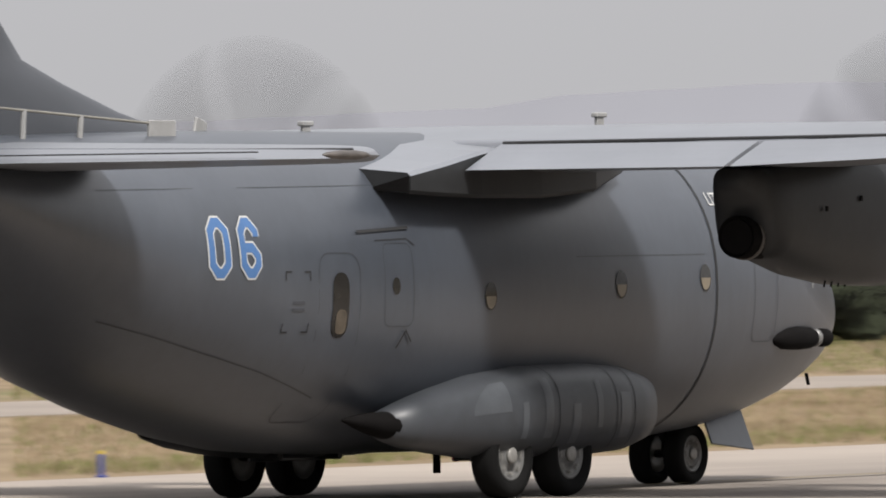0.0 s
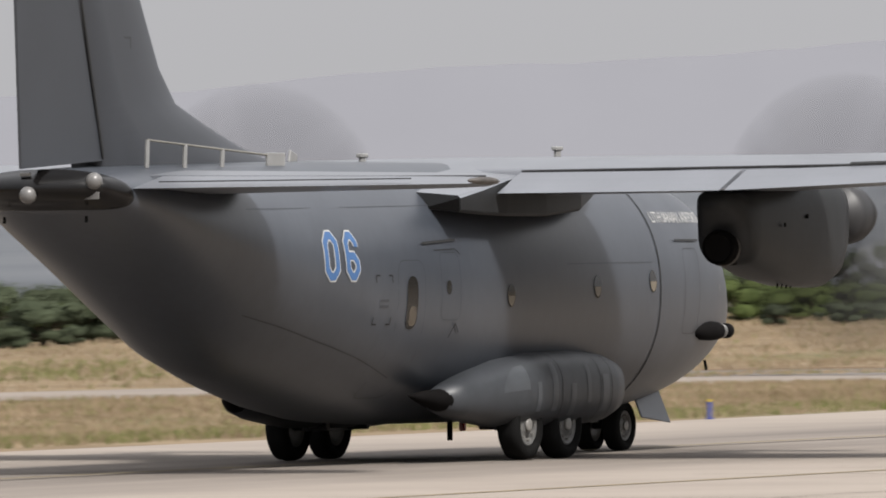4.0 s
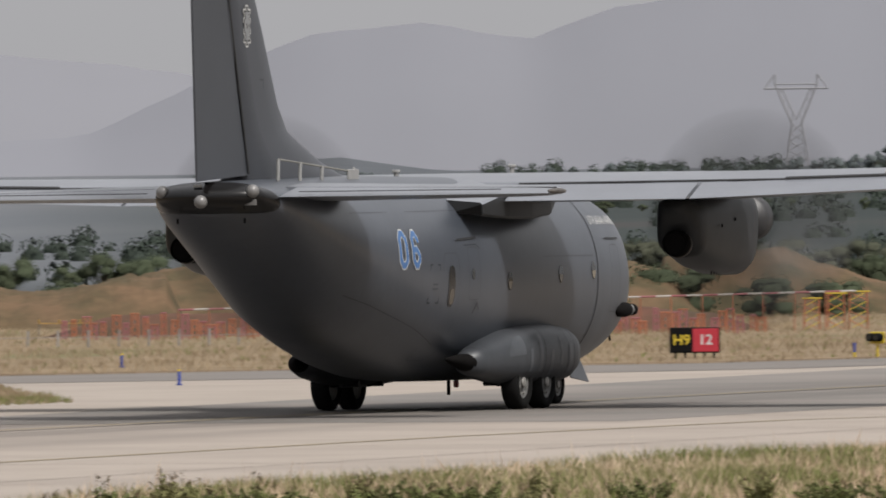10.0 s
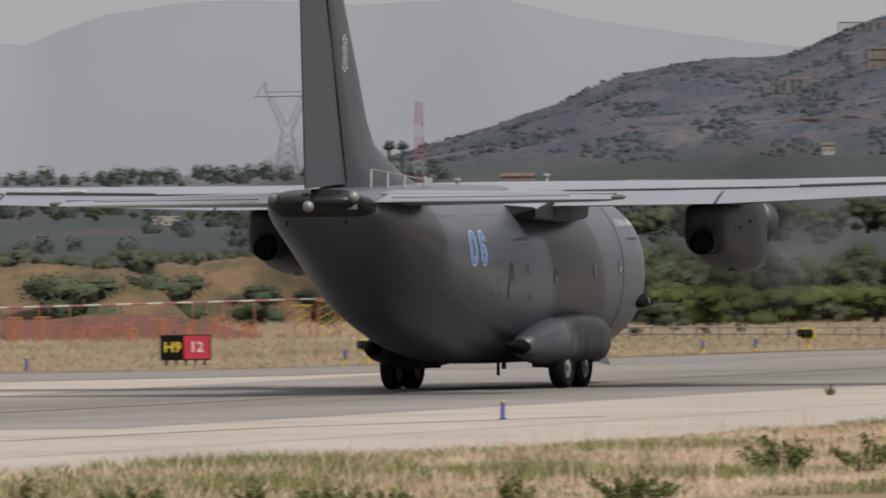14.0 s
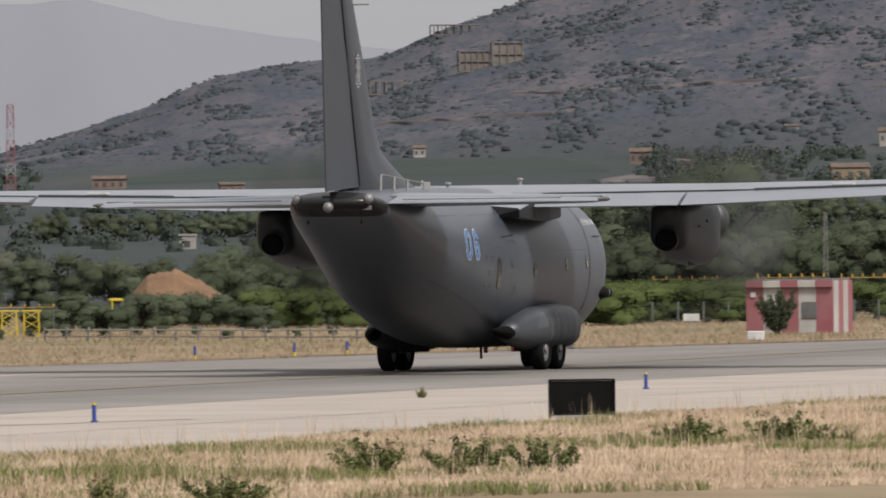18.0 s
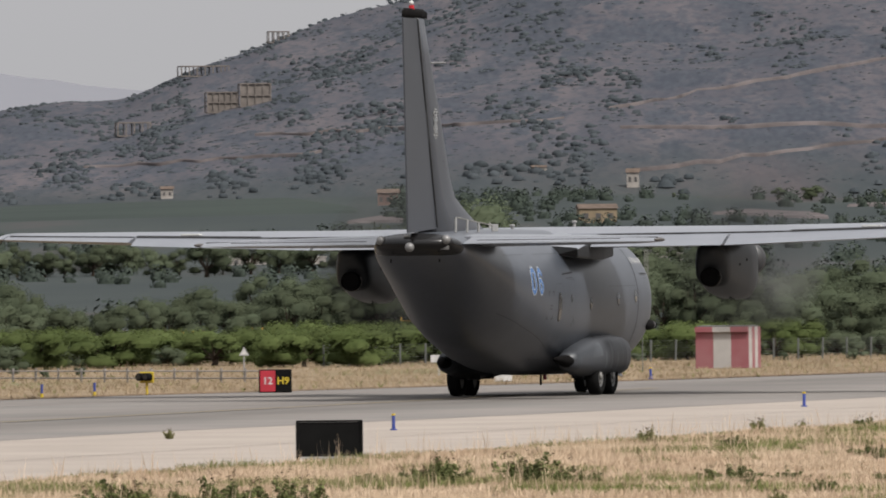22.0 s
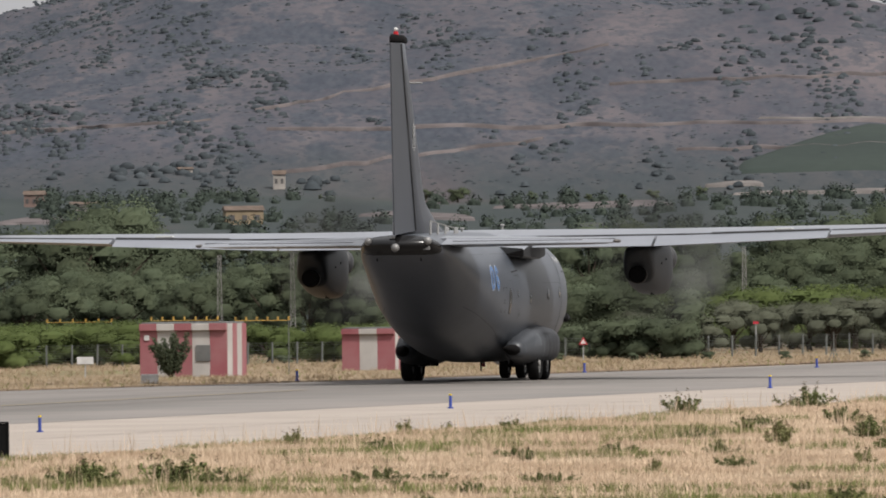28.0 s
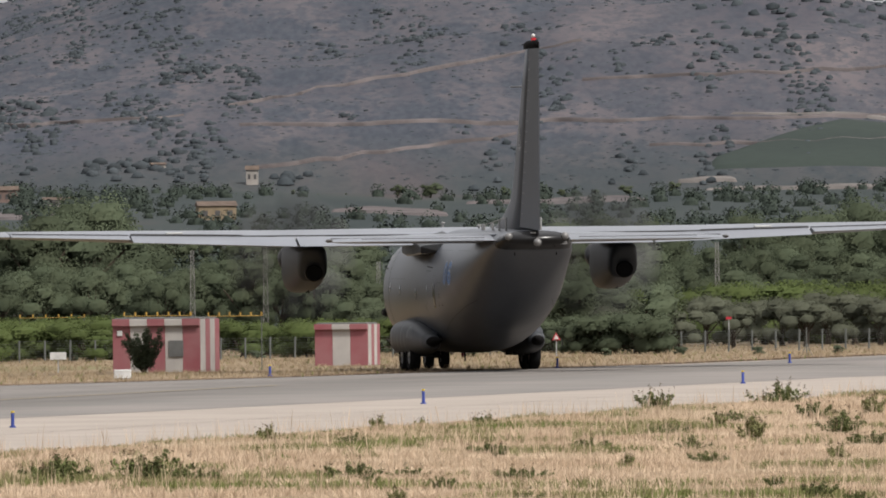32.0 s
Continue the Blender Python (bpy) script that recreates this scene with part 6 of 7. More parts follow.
# weeds in the near verge
def weed(seed, hgt, wid, mat):
    ob = empty("weed", "leafy green weed clump in dry grass", "weed", "weeds")
    r_ = random.Random(seed)
    bm = bmesh.new()
    cs, rs = [], []
    for k in range(16):
        a, q = r_.uniform(0, 6.28), r_.uniform(0.1, 1) * wid / 2
        top = (math.cos(a) * q, math.sin(a) * q, hgt * r_.uniform(0.55, 1.0) * (1 - 0.4 * q / (wid / 2)))
        tube_bm((top[0] * 0.3, top[1] * 0.3, 0), top, 0.006, 4, bm, 0.003)
        for t in (0.35, 0.6, 0.85, 1.0):
            cs.append((top[0] * (0.3 + 0.7 * t), top[1] * (0.3 + 0.7 * t), top[2] * t))
            rs.append(0.10 * (1.25 - 0.6 * t))
    tagged(part("stem", bm, WEED, ob), kind="stuff")
    v, f = leaf_cloud(cs, rs, 2400, 0.024, 0.9, seed, 0.15)
    raw("leaves", v, f, mat, ob)
    tips = cs[3::4]
    for p in list(tips):
        tube = Vector(p) + Vector((r_.uniform(-0.06, 0.06), r_.uniform(-0.06, 0.06), hgt * r_.uniform(0.15, 0.4)))
        tips.append(tuple(tube))
    v, f = leaf_cloud(tips, [0.035] * len(tips), 420, 0.014, 1.4, seed + 50, 0.1)
    tagged(raw("seed_head", v, f, SEED_HEAD, ob), kind="stuff")
    return ob


weeds = [weed(1, 0.48, 1.25, WEED), weed(2, 0.55, 1.0, WEED), weed(3, 0.38, 1.4, WEED), weed(4, 0.55, 0.8, GREEN_GRASS)]
# bearing, elevation of the foot, kind, size
WEEDS = [(0.92, -0.69, 1, 1.0), (1.47, -0.67, 0, 1.2), (0.15, -0.755, 1, 0.6), (-0.33, -0.765, 3, 0.6), (-0.14, -0.765, 3, 0.5), (-1.79, -0.985, 0, 1.0), (-1.36, -0.985, 0, 1.1), (0.15, -0.875, 2, 0.6), (-0.83, -0.82, 3, 0.7),
         (0.62, -0.86, 2, 0.6), (1.75, -0.80, 0, 1.0), (1.35, -0.83, 3, 0.9), (0.98, -0.80, 2, 0.7), (-3.24, -1.105, 0, 1.1), (-2.80, -1.09, 0, 1.1), (-2.45, -1.10, 1, 1.0), (-1.80, -0.97, 2, 0.8), (-2.12, -0.98, 1, 0.45),
         (-5.0, -1.13, 2, 0.7), (-5.62, -1.14, 3, 0.8), (-6.15, -1.13, 2, 0.9), (-6.63, -1.13, 3, 0.8), (-7.12, -1.15, 2, 1.0), (-7.42, -1.14, 3, 0.8), (-7.9, -1.17, 2, 1.1), (-8.3, -1.17, 3, 1.0), (-6.85, -1.15, 0, 0.8), (-5.3, -1.13, 2, 0.8), (-4.43, -1.12, 3, 0.8),
         (-3.9, -1.10, 2, 0.9), (-7.3, -1.16, 0, 0.9), (-8.6, -1.18, 2, 1.1), (-1.15, -0.99, 2, 0.7), (0.35, -0.99, 2, 0.5), (1.15, -0.93, 2, 0.6), (-0.2, -0.98, 2, 0.5), (1.9, -0.72, 3, 0.9), (1.62, -0.73, 1, 0.8), (-3.0, -0.76, 3, 0.4)]
for i, (az, el, kind, k_) in enumerate(WEEDS):
    d = EYE_H / math.tan(radians(-el)) * (0.90 if az < -3.6 else 1.0)
    m = Matrix.Translation(polar(az, d)) @ Matrix.Rotation(i * 1.3, 4, "Z") @ Matrix.Scale(k_, 4)
    if i < 4:
        j = [q for q in range(len(WEEDS)) if WEEDS[q][2] == i][0]
        az, el, kind, k_ = WEEDS[j]
        d = EYE_H / math.tan(radians(-el)) * (0.90 if az < -3.6 else 1.0)
        weeds[i].matrix_basis = Matrix.Translation(polar(az, d)) @ Matrix.Rotation(i * 1.3, 4, "Z") @ Matrix.Scale(k_, 4)
extra = random.Random(77)
for _ in range(46):
    az, el = extra.uniform(-8.6, 2.1), extra.uniform(-1.17, -0.74)
    uu = EYE_H / math.tan(radians(-el)) * (math.sin(radians(az)) * math.cos(HEAD) - math.cos(radians(az)) * math.sin(HEAD))
    if uu > -53.5:
        WEEDS.append((az, el, extra.choice((0, 1, 2, 3)), extra.uniform(0.35, 0.8)))
used = set()
for i, (az, el, kind, k_) in enumerate(WEEDS):
    if kind not in used:
        used.add(kind)
        continue
    d = EYE_H / math.tan(radians(-el)) * (0.90 if az < -3.6 else 1.0)
    c = copy_thing(weeds[kind], Matrix())
    c.matrix_basis = Matrix.Translation(polar(az, d)) @ Matrix.Rotation(i * 1.3, 4, "Z") @ Matrix.Scale(k_, 4)


# ---- earth mounds ----
def mound(az0, az1, d, tops, dep, label, seed, mat=SOIL):
    """A bank of earth whose crest follows elevations given along the bearings."""
    n, m_ = 110, 16
    vs, fs = [], []
    for i in range(n):
        t = i / (n - 1)
        az = az0 + (az1 - az0) * t
        top = max(0.02, height_at(d + dep * 0.5, float(np.interp(t, [k / (len(tops) - 1) for k in range(len(tops))], tops)))) * min(1, t * 12, (1 - t) * 12)
        for j in range(m_):
            q = j / (m_ - 1)
            prof = math.sin(math.pi * min(1, q * 1.0)) ** 0.8
            p = polar(az, d + dep * q)
            z = top * prof * (1 + 0.17 * noise.fractal(Vector((p.x / 3.2, p.y / 4, seed)), 0.6, 2.2, 6))
            vs.append((p.x, p.y, z if 0 < j < m_ - 1 else -0.05))
    for i in range(n - 1):
        for j in range(m_ - 1):
            k = i * m_ + j
            fs.append((k, k + m_, k + m_ + 1, k + 1))
    return tagged(mesh_object("earth_mound", vs, fs, mat, None, True), label, "mound")


mound(-9.35, -8.2, 440, [-0.45, -0.25, -0.24, -0.20, -0.17], 14, "reddish earth mound with bushes behind the runway", 1.0)
mound(-8.7, -7.0, 455, [-0.22, -0.17, -0.17, -0.22, -0.26, -0.33], 12, "long reddish earth bank behind orange stands", 2.0)
mound(-7.6, -5.85, 462, [-0.28, -0.22, -0.16, -0.14, -0.13, -0.23], 14, "long tan earth bank behind orange stands", 3.0)
mound(-6.15, -4.85, 470, [-0.13, -0.12, -0.13, -0.22, -0.32], 12, "tan earth bank beyond the dry grass", 4.0)
mound(-4.36, -3.86, 452, [-0.34, -0.22, -0.19, -0.22, -0.30], 8, "small orange earth heap beyond the dry grass", 5.0, CLAY)
mound(-8.85, -5.55, 403, [-0.40, -0.36, -0.37, -0.35, -0.37, -0.36, -0.41], 5, "low dark red earth bank behind the orange stands", 6.0, RED_SOIL)


# ---- trees and bushes ----
def tree(seed, hgt, wid, mat, leaf=0.11, count=1900, low=0.04, label="broad dark green tree", name="tree"):
    ob = empty(name, label, "tree" if name == "tree" else "bush", "trees" if name == "tree" else "bushes")
    r_ = random.Random(seed)
    bm = bmesh.new()
    trunk_top = hgt * (low + 0.25)
    tube_bm((0, 0, -0.05), (0.05 * wid * r_.uniform(-1, 1), 0, trunk_top), 0.045 * wid, 8, bm, 0.022 * wid)
    cs, rs = [], []
    for k in range(13):
        a = k * 2.4 + r_.uniform(-0.4, 0.4)
        q = wid / 2 * r_.uniform(0.15, 0.72)
        z = hgt * (low + (1 - low) * r_.uniform(0.12, 0.86) * (1 - 0.35 * (q / (wid / 2)) ** 2))
        c = (math.cos(a) * q, math.sin(a) * q, z)
        rad = wid * r_.uniform(0.13, 0.23)
        if z + rad * 0.8 > hgt:
            c = (c[0], c[1], hgt - rad * 0.8)
        cs.append(c)
        rs.append(rad)
        tube_bm((0, 0, trunk_top * r_.uniform(0.5, 0.95)), c, 0.016 * wid, 5, bm, 0.005 * wid)
    part("trunk", bm, BARK, ob)
    v, f = joined(leaf_cloud(cs, rs, int(count * 2.8), leaf * wid / 4 * 0.46, 0.85, seed, 0.5), cores(cs, rs, 0.66, 0.85, seed))
    crown = raw("crown", v, f, mat, ob)
    for p in crown.data.polygons:
        p.use_smooth = True
    crown.data.normals_split_custom_set_from_vertices(crown_normals(v, cs, rs, hgt).tolist())
    return ob


KINDS = {
    "broad": [tree(11, 4.0, 4.4, LEAF), tree(12, 4.0, 4.0, LEAF), tree(13, 4.0, 5.0, LEAF)],
    "olive": [tree(21, 2.4, 3.0, LEAF_OLIVE, 0.10, 1500, 0.1, "greyish green olive tree"), tree(22, 2.4, 2.7, LEAF_OLIVE, 0.10, 1500, 0.1, "greyish green olive tree")],
    "fresh": [tree(31, 1.5, 2.2, LEAF_FRESH, 0.12, 1100, 0.05, "bright green leafy bush", "bush"), tree(32, 1.5, 2.6, LEAF_FRESH, 0.12, 1100, 0.05, "bright green leafy bush", "bush")],
    "bush": [tree(41, 1.2, 1.8, LEAF, 0.13, 900, 0.02, "dark green round bush", "bush"), tree(42, 1.2, 2.2, LEAF, 0.13, 900, 0.02, "dark green round bush", "bush")],
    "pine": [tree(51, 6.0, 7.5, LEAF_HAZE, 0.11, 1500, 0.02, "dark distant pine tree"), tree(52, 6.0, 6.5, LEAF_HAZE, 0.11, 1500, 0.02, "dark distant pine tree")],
}
placed = {}
trng = random.Random(9)


def plant(kind, az, d, top, k_wide=1.0, base=None):
    """A tree at a bearing and distance whose top reaches an elevation as seen from the eye."""
    variants = KINDS[kind]
    i = trng.randrange(len(variants))
    src = variants[i]
    z0 = land(az, d) if base is None else base
    want = max(0.3, height_at(d, top) - z0)
    full = {"broad": 4.0, "olive": 2.4, "fresh": 1.5, "bush": 1.2, "pine": 6.0}[kind]
    k_ = want / full
    m = Matrix.Translation(polar(az, d, z0)) @ Matrix.Rotation(trng.uniform(0, 6.28), 4, "Z") @ Matrix.Diagonal((k_ * k_wide, k_ * k_wide, k_, 1))
    if (kind, i) not in placed:
        placed[(kind, i)] = True
        src.matrix_basis = m
    else:
        c = copy_thing(src, Matrix())
        c.matrix_basis = m


def row(kind, az0, az1, d, tops, step, k_wide=1.0, jitter=0.05, dj=12):
    az = az0
    while az < az1:
        t = (az - az0) / (az1 - az0)
        top = float(np.interp(t, [k / (len(tops) - 1) for k in range(len(tops))], tops)) + trng.uniform(-jitter, jitter * 0.4)
        plant(kind, az, d + trng.uniform(-dj, dj), top, k_wide * trng.uniform(0.85, 1.25))
        az += step * trng.uniform(0.7, 1.3)


# first quarter: hedges and low trees left of the aircraft's start
row("bush", -20.8, -16.8, 425, [-0.2, -0.22, -0.24, -0.22], 0.16, 1.3)
for k in range(34):
    az = -17.9 + 0.14 * k
    plant("bush", az, 318 + 20 * (az + 17.3) + trng.uniform(-6, 6), -0.33 + trng.uniform(-0.10, 0.08), 1.5)
row("bush", -17.2, -12.9, 430, [-0.20, -0.18, -0.22, -0.24], 0.15, 1.3)
row("fresh", -16.5, -12.0, 418, [-0.30, -0.29, -0.31, -0.30], 0.16, 1.4)
row("bush", -12.8, -11.8, 440, [-0.26, -0.29, -0.30], 0.15, 1.2)
row("broad", -13.2, -11.5, 520, [-0.10, 0.02, 0.02, -0.02, -0.08], 0.11, 1.1)
row("broad", -12.9, -11.45, 470, [-0.14, -0.10, -0.12, -0.16], 0.12, 1.2)
row("fresh", -12.5, -11.4, 425, [-0.33, -0.34, -0.36], 0.14, 1.3)
row("broad", -11.4, -10.62, 540, [-0.12, -0.04, -0.10], 0.13, 1.0)
row("fresh", -11.4, -10.2, 452, [-0.24, -0.26, -0.24], 0.12, 1.4, 0.04)
row("broad", -10.4, -9.85, 540, [-0.10, 0.0, -0.03], 0.13, 1.0)
row("bush", -11.6, -9.3, 430, [-0.36, -0.34, -0.38], 0.16, 1.3)
row("broad", -10.1, -9.42, 500, [0.0, 0.02, -0.02, -0.12], 0.09, 1.0)
row("broad", -10.2, -9.40, 462, [-0.12, -0.08, -0.10, -0.24], 0.10, 1.2)
plant("broad", -7.52, 600, -0.06, 0.8)
row("bush", -9.6, -9.1, 425, [-0.36, -0.42], 0.14, 1.0)
# behind the mounds
row("broad", -9.3, -7.6, 640, [-0.06, -0.10, -0.08, -0.10], 0.22, 1.0)
row("bush", -9.3, -5.2, 449, [-0.47, -0.46, -0.47], 0.30, 1.5, 0.03, 4)
row("bush", -9.2, -5.0, 464, [-0.25, -0.20, -0.20, -0.16, -0.24], 0.42, 1.3, 0.05, 3)
row("bush", -4.9, -3.0, 446, [-0.32, -0.33], 0.12, 1.3, 0.06, 6)
row("olive", -7.9, -4.7, 700, [-0.08, -0.04, -0.06, -0.08], 0.14, 1.1)
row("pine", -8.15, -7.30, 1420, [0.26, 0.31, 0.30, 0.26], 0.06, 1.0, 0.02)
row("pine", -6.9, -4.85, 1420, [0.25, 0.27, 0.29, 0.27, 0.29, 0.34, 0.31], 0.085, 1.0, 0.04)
row("broad", -8.0, -4.9, 1150, [0.10, 0.12, 0.14], 0.16, 1.1, 0.04)
row("broad", -5.1, -4.0, 560, [-0.12, -0.06, -0.10], 0.16, 1.1)
row("bush", -4.7, -3.4, 430, [-0.28, -0.26, -0.30], 0.12, 1.2)
row("bush", -4.9, -3.3, 400, [-0.42, -0.43], 0.14, 1.0, 0.03)
# third quarter: thick trees and crops behind the huts
row("broad", -4.0, -2.6, 520, [-0.16, -0.08, -0.12, -0.16], 0.15, 1.1)
row("broad", -3.95, -3.55, 560, [-0.02, 0.02, -0.04], 0.15, 1.0)
row("fresh", -3.7, -1.5, 440, [-0.25, -0.26, -0.25], 0.11, 1.5, 0.03)
row("fresh", -2.4, -0.1, 452, [-0.23, -0.24, -0.25], 0.11, 1.5, 0.03)
row("broad", -2.9, -0.2, 590, [-0.06, -0.03, 0.0, 0.01, -0.02], 0.14, 1.1)
row("broad", -2.6, -0.6, 680, [0.02, 0.04, 0.02, 0.05], 0.15, 1.1)
row("broad", -1.86, -1.50, 760, [0.29, 0.36, 0.31], 0.10, 1.0, 0.03)
row("broad", -0.85, -0.30, 720, [0.08, 0.13, 0.10], 0.13, 1.0)
row("broad", -4.7, -0.3, 1000, [0.10, 0.14, 0.18, 0.14], 0.10, 1.1, 0.05)
row("broad", -2.3, 2.2, 1480, [0.30, 0.33, 0.36, 0.34, 0.31], 0.13, 1.2, 0.06)
# last quarter: dark trees and olives to the right
row("broad", 0.30, 0.85, 470, [-0.09, -0.03, -0.10], 0.12, 1.1)
row("bush", 0.25, 0.95, 452, [-0.26, -0.24], 0.10, 1.2)
row("olive", 0.70, 2.5, 470, [-0.21, -0.16, -0.15, -0.16], 0.11, 1.15)
row("fresh", 0.85, 2.5, 490, [-0.13, -0.11, -0.11], 0.12, 1.4)
row("broad", -0.2, 2.5, 620, [0.0, -0.02, 0.0, 0.02], 0.14, 1.15)
row("broad", 0.5, 1.05, 820, [0.23, 0.26, 0.24], 0.10, 0.9)
row("broad", 1.35, 2.5, 800, [0.22, 0.27, 0.31, 0.33], 0.10, 1.0)
row("broad", 0.1, 2.5, 700, [0.04, 0.06, 0.08], 0.14, 1.1)


def spray_bush(m, hgt, wid):
    """An open shrub of upright, leafy sprays."""
    ob = empty("bush", "dark green open shrub before the striped hut", "bush", "", m)
    r_ = random.Random(61)
    bm = bmesh.new()
    cs, rs = [], []
    for k in range(19):
        a, lean = k * 2.4, wid / 2 * r_.uniform(0.15, 1.0)
        tip = Vector((math.cos(a) * lean, math.sin(a) * lean * 0.7, hgt * r_.uniform(0.62, 1.0)))
        tube_bm((0, 0, -0.05), tip, 0.02, 5, bm, 0.006)
        for q in (0.35, 0.55, 0.75, 0.92, 1.0):
            cs.append(tuple(tip * q))
            rs.append(hgt * 0.13 * (1.3 - 0.75 * q))
    part("stem", bm, BARK, ob)
    v, f = leaf_cloud(cs, rs, 5600, 0.04, 1.2, 61, 0.1)
    raw("leaves", v, f, LEAF, ob)


spray_bush(facing(-1.395, 385.0), 1.3, 1.7)
row("broad", -0.40, 0.36, 478, [-0.14, -0.06, -0.14], 0.11, 1.1)
row("bush", -0.5, 0.5, 458, [-0.32, -0.30], 0.09, 1.3)
row("bush", -2.3, 2.4, 436, [-0.42, -0.43], 0.30, 1.3, 0.02, 3)


def palm(az, d, top, base):
    ob = empty("palm_tree", "slender distant palm tree on the ridge", "tree", "palms", facing(az, d) @ Matrix.Translation((0, 0, base)))
    hgt = height_at(d, top) - base
    part("trunk", tube_bm((0, 0, 0), (0.2, 0, hgt * 0.82), 0.5, 7, None, 0.36), BARK, ob)
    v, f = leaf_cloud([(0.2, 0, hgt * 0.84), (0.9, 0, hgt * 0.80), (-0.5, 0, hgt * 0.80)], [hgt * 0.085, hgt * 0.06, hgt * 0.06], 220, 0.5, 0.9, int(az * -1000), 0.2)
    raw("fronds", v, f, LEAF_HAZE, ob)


palm(-4.985, 1400, 0.43, 14.0)
palm(-4.925, 1400, 0.43, 14.0)
palm(-5.03, 1400, 0.375, 13.0)


# ======== hills: scrub, fields, houses ========
def site(az, d, el):
    """The plan step along a bearing at which the rising land reaches an elevation."""
    if el is None:
        return d
    for k in range(630, 2796, 5):
        if (land(az, k) - EYE_H) / reach(k) >= math.tan(radians(el)):
            return k
    return 2796


def hill_points(n, az0, az1, d0, d1, seed):
    r_ = random.Random(seed)
    out = []
    for _ in range(n):
        az, d = r_.uniform(az0, az1), r_.uniform(d0, d1)
        p = polar(az, d, land(az, d))
        if noise.noise(Vector((p.x / 60, p.y / 330, 1.7))) + 0.65 * r_.uniform(-1, 1) < (-0.05 if az < -0.9 + (d - 1500) / 900 else 0.12):
            continue
        out.append((p, r_.uniform(0.35, 1.0) * (1.0 + 1.0 * (r_.random() ** 4)) * reach(d) / d))
    return out


def domes(pts, radius, squash, seed, n=8):
    """Low lumpy mounds of foliage seen from far off, with uneven rims."""
    r_ = np.random.default_rng(seed)
    m = len(pts)
    c = np.array([(p.x, p.y, p.z) for p, k_ in pts])
    rad = np.array([radius * k_ for p, k_ in pts])
    v = np.zeros((m, 3 * n + 1, 3))
    for j, (q, z) in enumerate(((1.0, -0.15), (0.92, 0.45), (0.58, 0.85))):
        for i in range(n):
            a_ = 2 * math.pi * (i + 0.5 * j) / n
            w_ = rad * q * r_.uniform(0.72, 1.25, m)
            v[:, j * n + i] = c + np.stack([np.cos(a_) * w_, np.sin(a_) * w_, rad * squash * z * r_.uniform(0.75, 1.25, m)], 1)
    v[:, 3 * n] = c + np.stack([rad * 0, rad * 0, rad * squash * r_.uniform(0.9, 1.15, m)], 1)
    one = []
    for j in range(2):
        for i in range(n):
            k_ = (i + 1) % n
            one += [(j * n + i, j * n + k_, (j + 1) * n + i), (j * n + k_, (j + 1) * n + k_, (j + 1) * n + i)]
    one += [(2 * n + i, 2 * n + (i + 1) % n, 3 * n) for i in range(n)]
    f = (np.array(one)[None] + np.arange(m)[:, None, None] * (3 * n + 1)).reshape(-1, 3)
    return v.reshape(-1, 3), f.tolist()


def smooth(ob):
    for p in ob.data.polygons:
        p.use_smooth = True


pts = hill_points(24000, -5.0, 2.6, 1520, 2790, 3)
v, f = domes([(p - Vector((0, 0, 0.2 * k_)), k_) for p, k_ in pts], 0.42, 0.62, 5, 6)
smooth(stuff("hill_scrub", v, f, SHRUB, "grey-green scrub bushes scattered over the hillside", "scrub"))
groves, r_ = [], random.Random(13)
for _ in range(20000):
    az, d = r_.uniform(-5.0, 2.6), r_.uniform(1500, 2780)
    if (0.14 if az < -1.2 else 0.0) + noise.noise(Vector((az * 3.4, d / 210, 2.2))) + 0.35 * noise.noise(Vector((az * 11, d / 70, 5.0))) + r_.uniform(-0.08, 0.08) > 0.28:
        groves.append((polar(az, d, land(az, d)), r_.uniform(0.5, 1.2) * reach(d) / d))
for az0, az1, count, low, high in ((-1.64, -1.28, 26, 0.37, 0.47), (-0.80, -0.60, 9, 0.35, 0.40), (-3.25, -3.0, 10, 0.60, 0.66), (-2.1, -1.75, 16, 0.62, 0.74), (1.1, 2.2, 60, 0.98, 1.19)):
    for _ in range(count):
        az = r_.uniform(az0, az1)
        d = site(az, None, r_.uniform(low, high))
        groves.append((polar(az, d, land(az, d)), r_.uniform(1.6, 3.6)))
az = -4.95
while az < -1.0:
    groves.append((polar(az, 2785, land(az, 2785) - 0.6), r_.uniform(1.2, 4.2)))
    az += r_.uniform(0.015, 0.14)
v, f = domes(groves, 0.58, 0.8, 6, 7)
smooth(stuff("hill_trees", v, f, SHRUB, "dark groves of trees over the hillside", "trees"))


def patch_on_land(name, az0, az1, d0, d1, mat, label, lift=0.3, n=40, wave=0.0):
    """A sheet laid on the slope, its rim tucked into the ground."""
    m_ = 10
    vs = []
    for i in range(n + 1):
        az = az0 + (az1 - az0) * i / n
        sway = wave * math.sin(az * 4.0 + d0) + wave * 0.5 * math.sin(az * 11.0)
        wide = min(1.0, 0.12 + 2.5 * i / n, 0.12 + 6.0 * (n - i) / n)
        for j in range(m_ + 1):
            d = d0 + sway + (d1 - d0) * wide * j / m_
            rim = i in (0, n) or j in (0, m_)
            p = polar(az, d)
            vs.append((p.x, p.y, land(az, d) + (-1.0 if rim else lift * 2)))
    w_ = m_ + 1
    fs = [(i * w_ + j, (i + 1) * w_ + j, (i + 1) * w_ + j + 1, i * w_ + j + 1) for i in range(n) for j in range(m_)]
    return tagged(mesh_object(name, vs, fs, mat, None, True), label, "field", kind="structure")


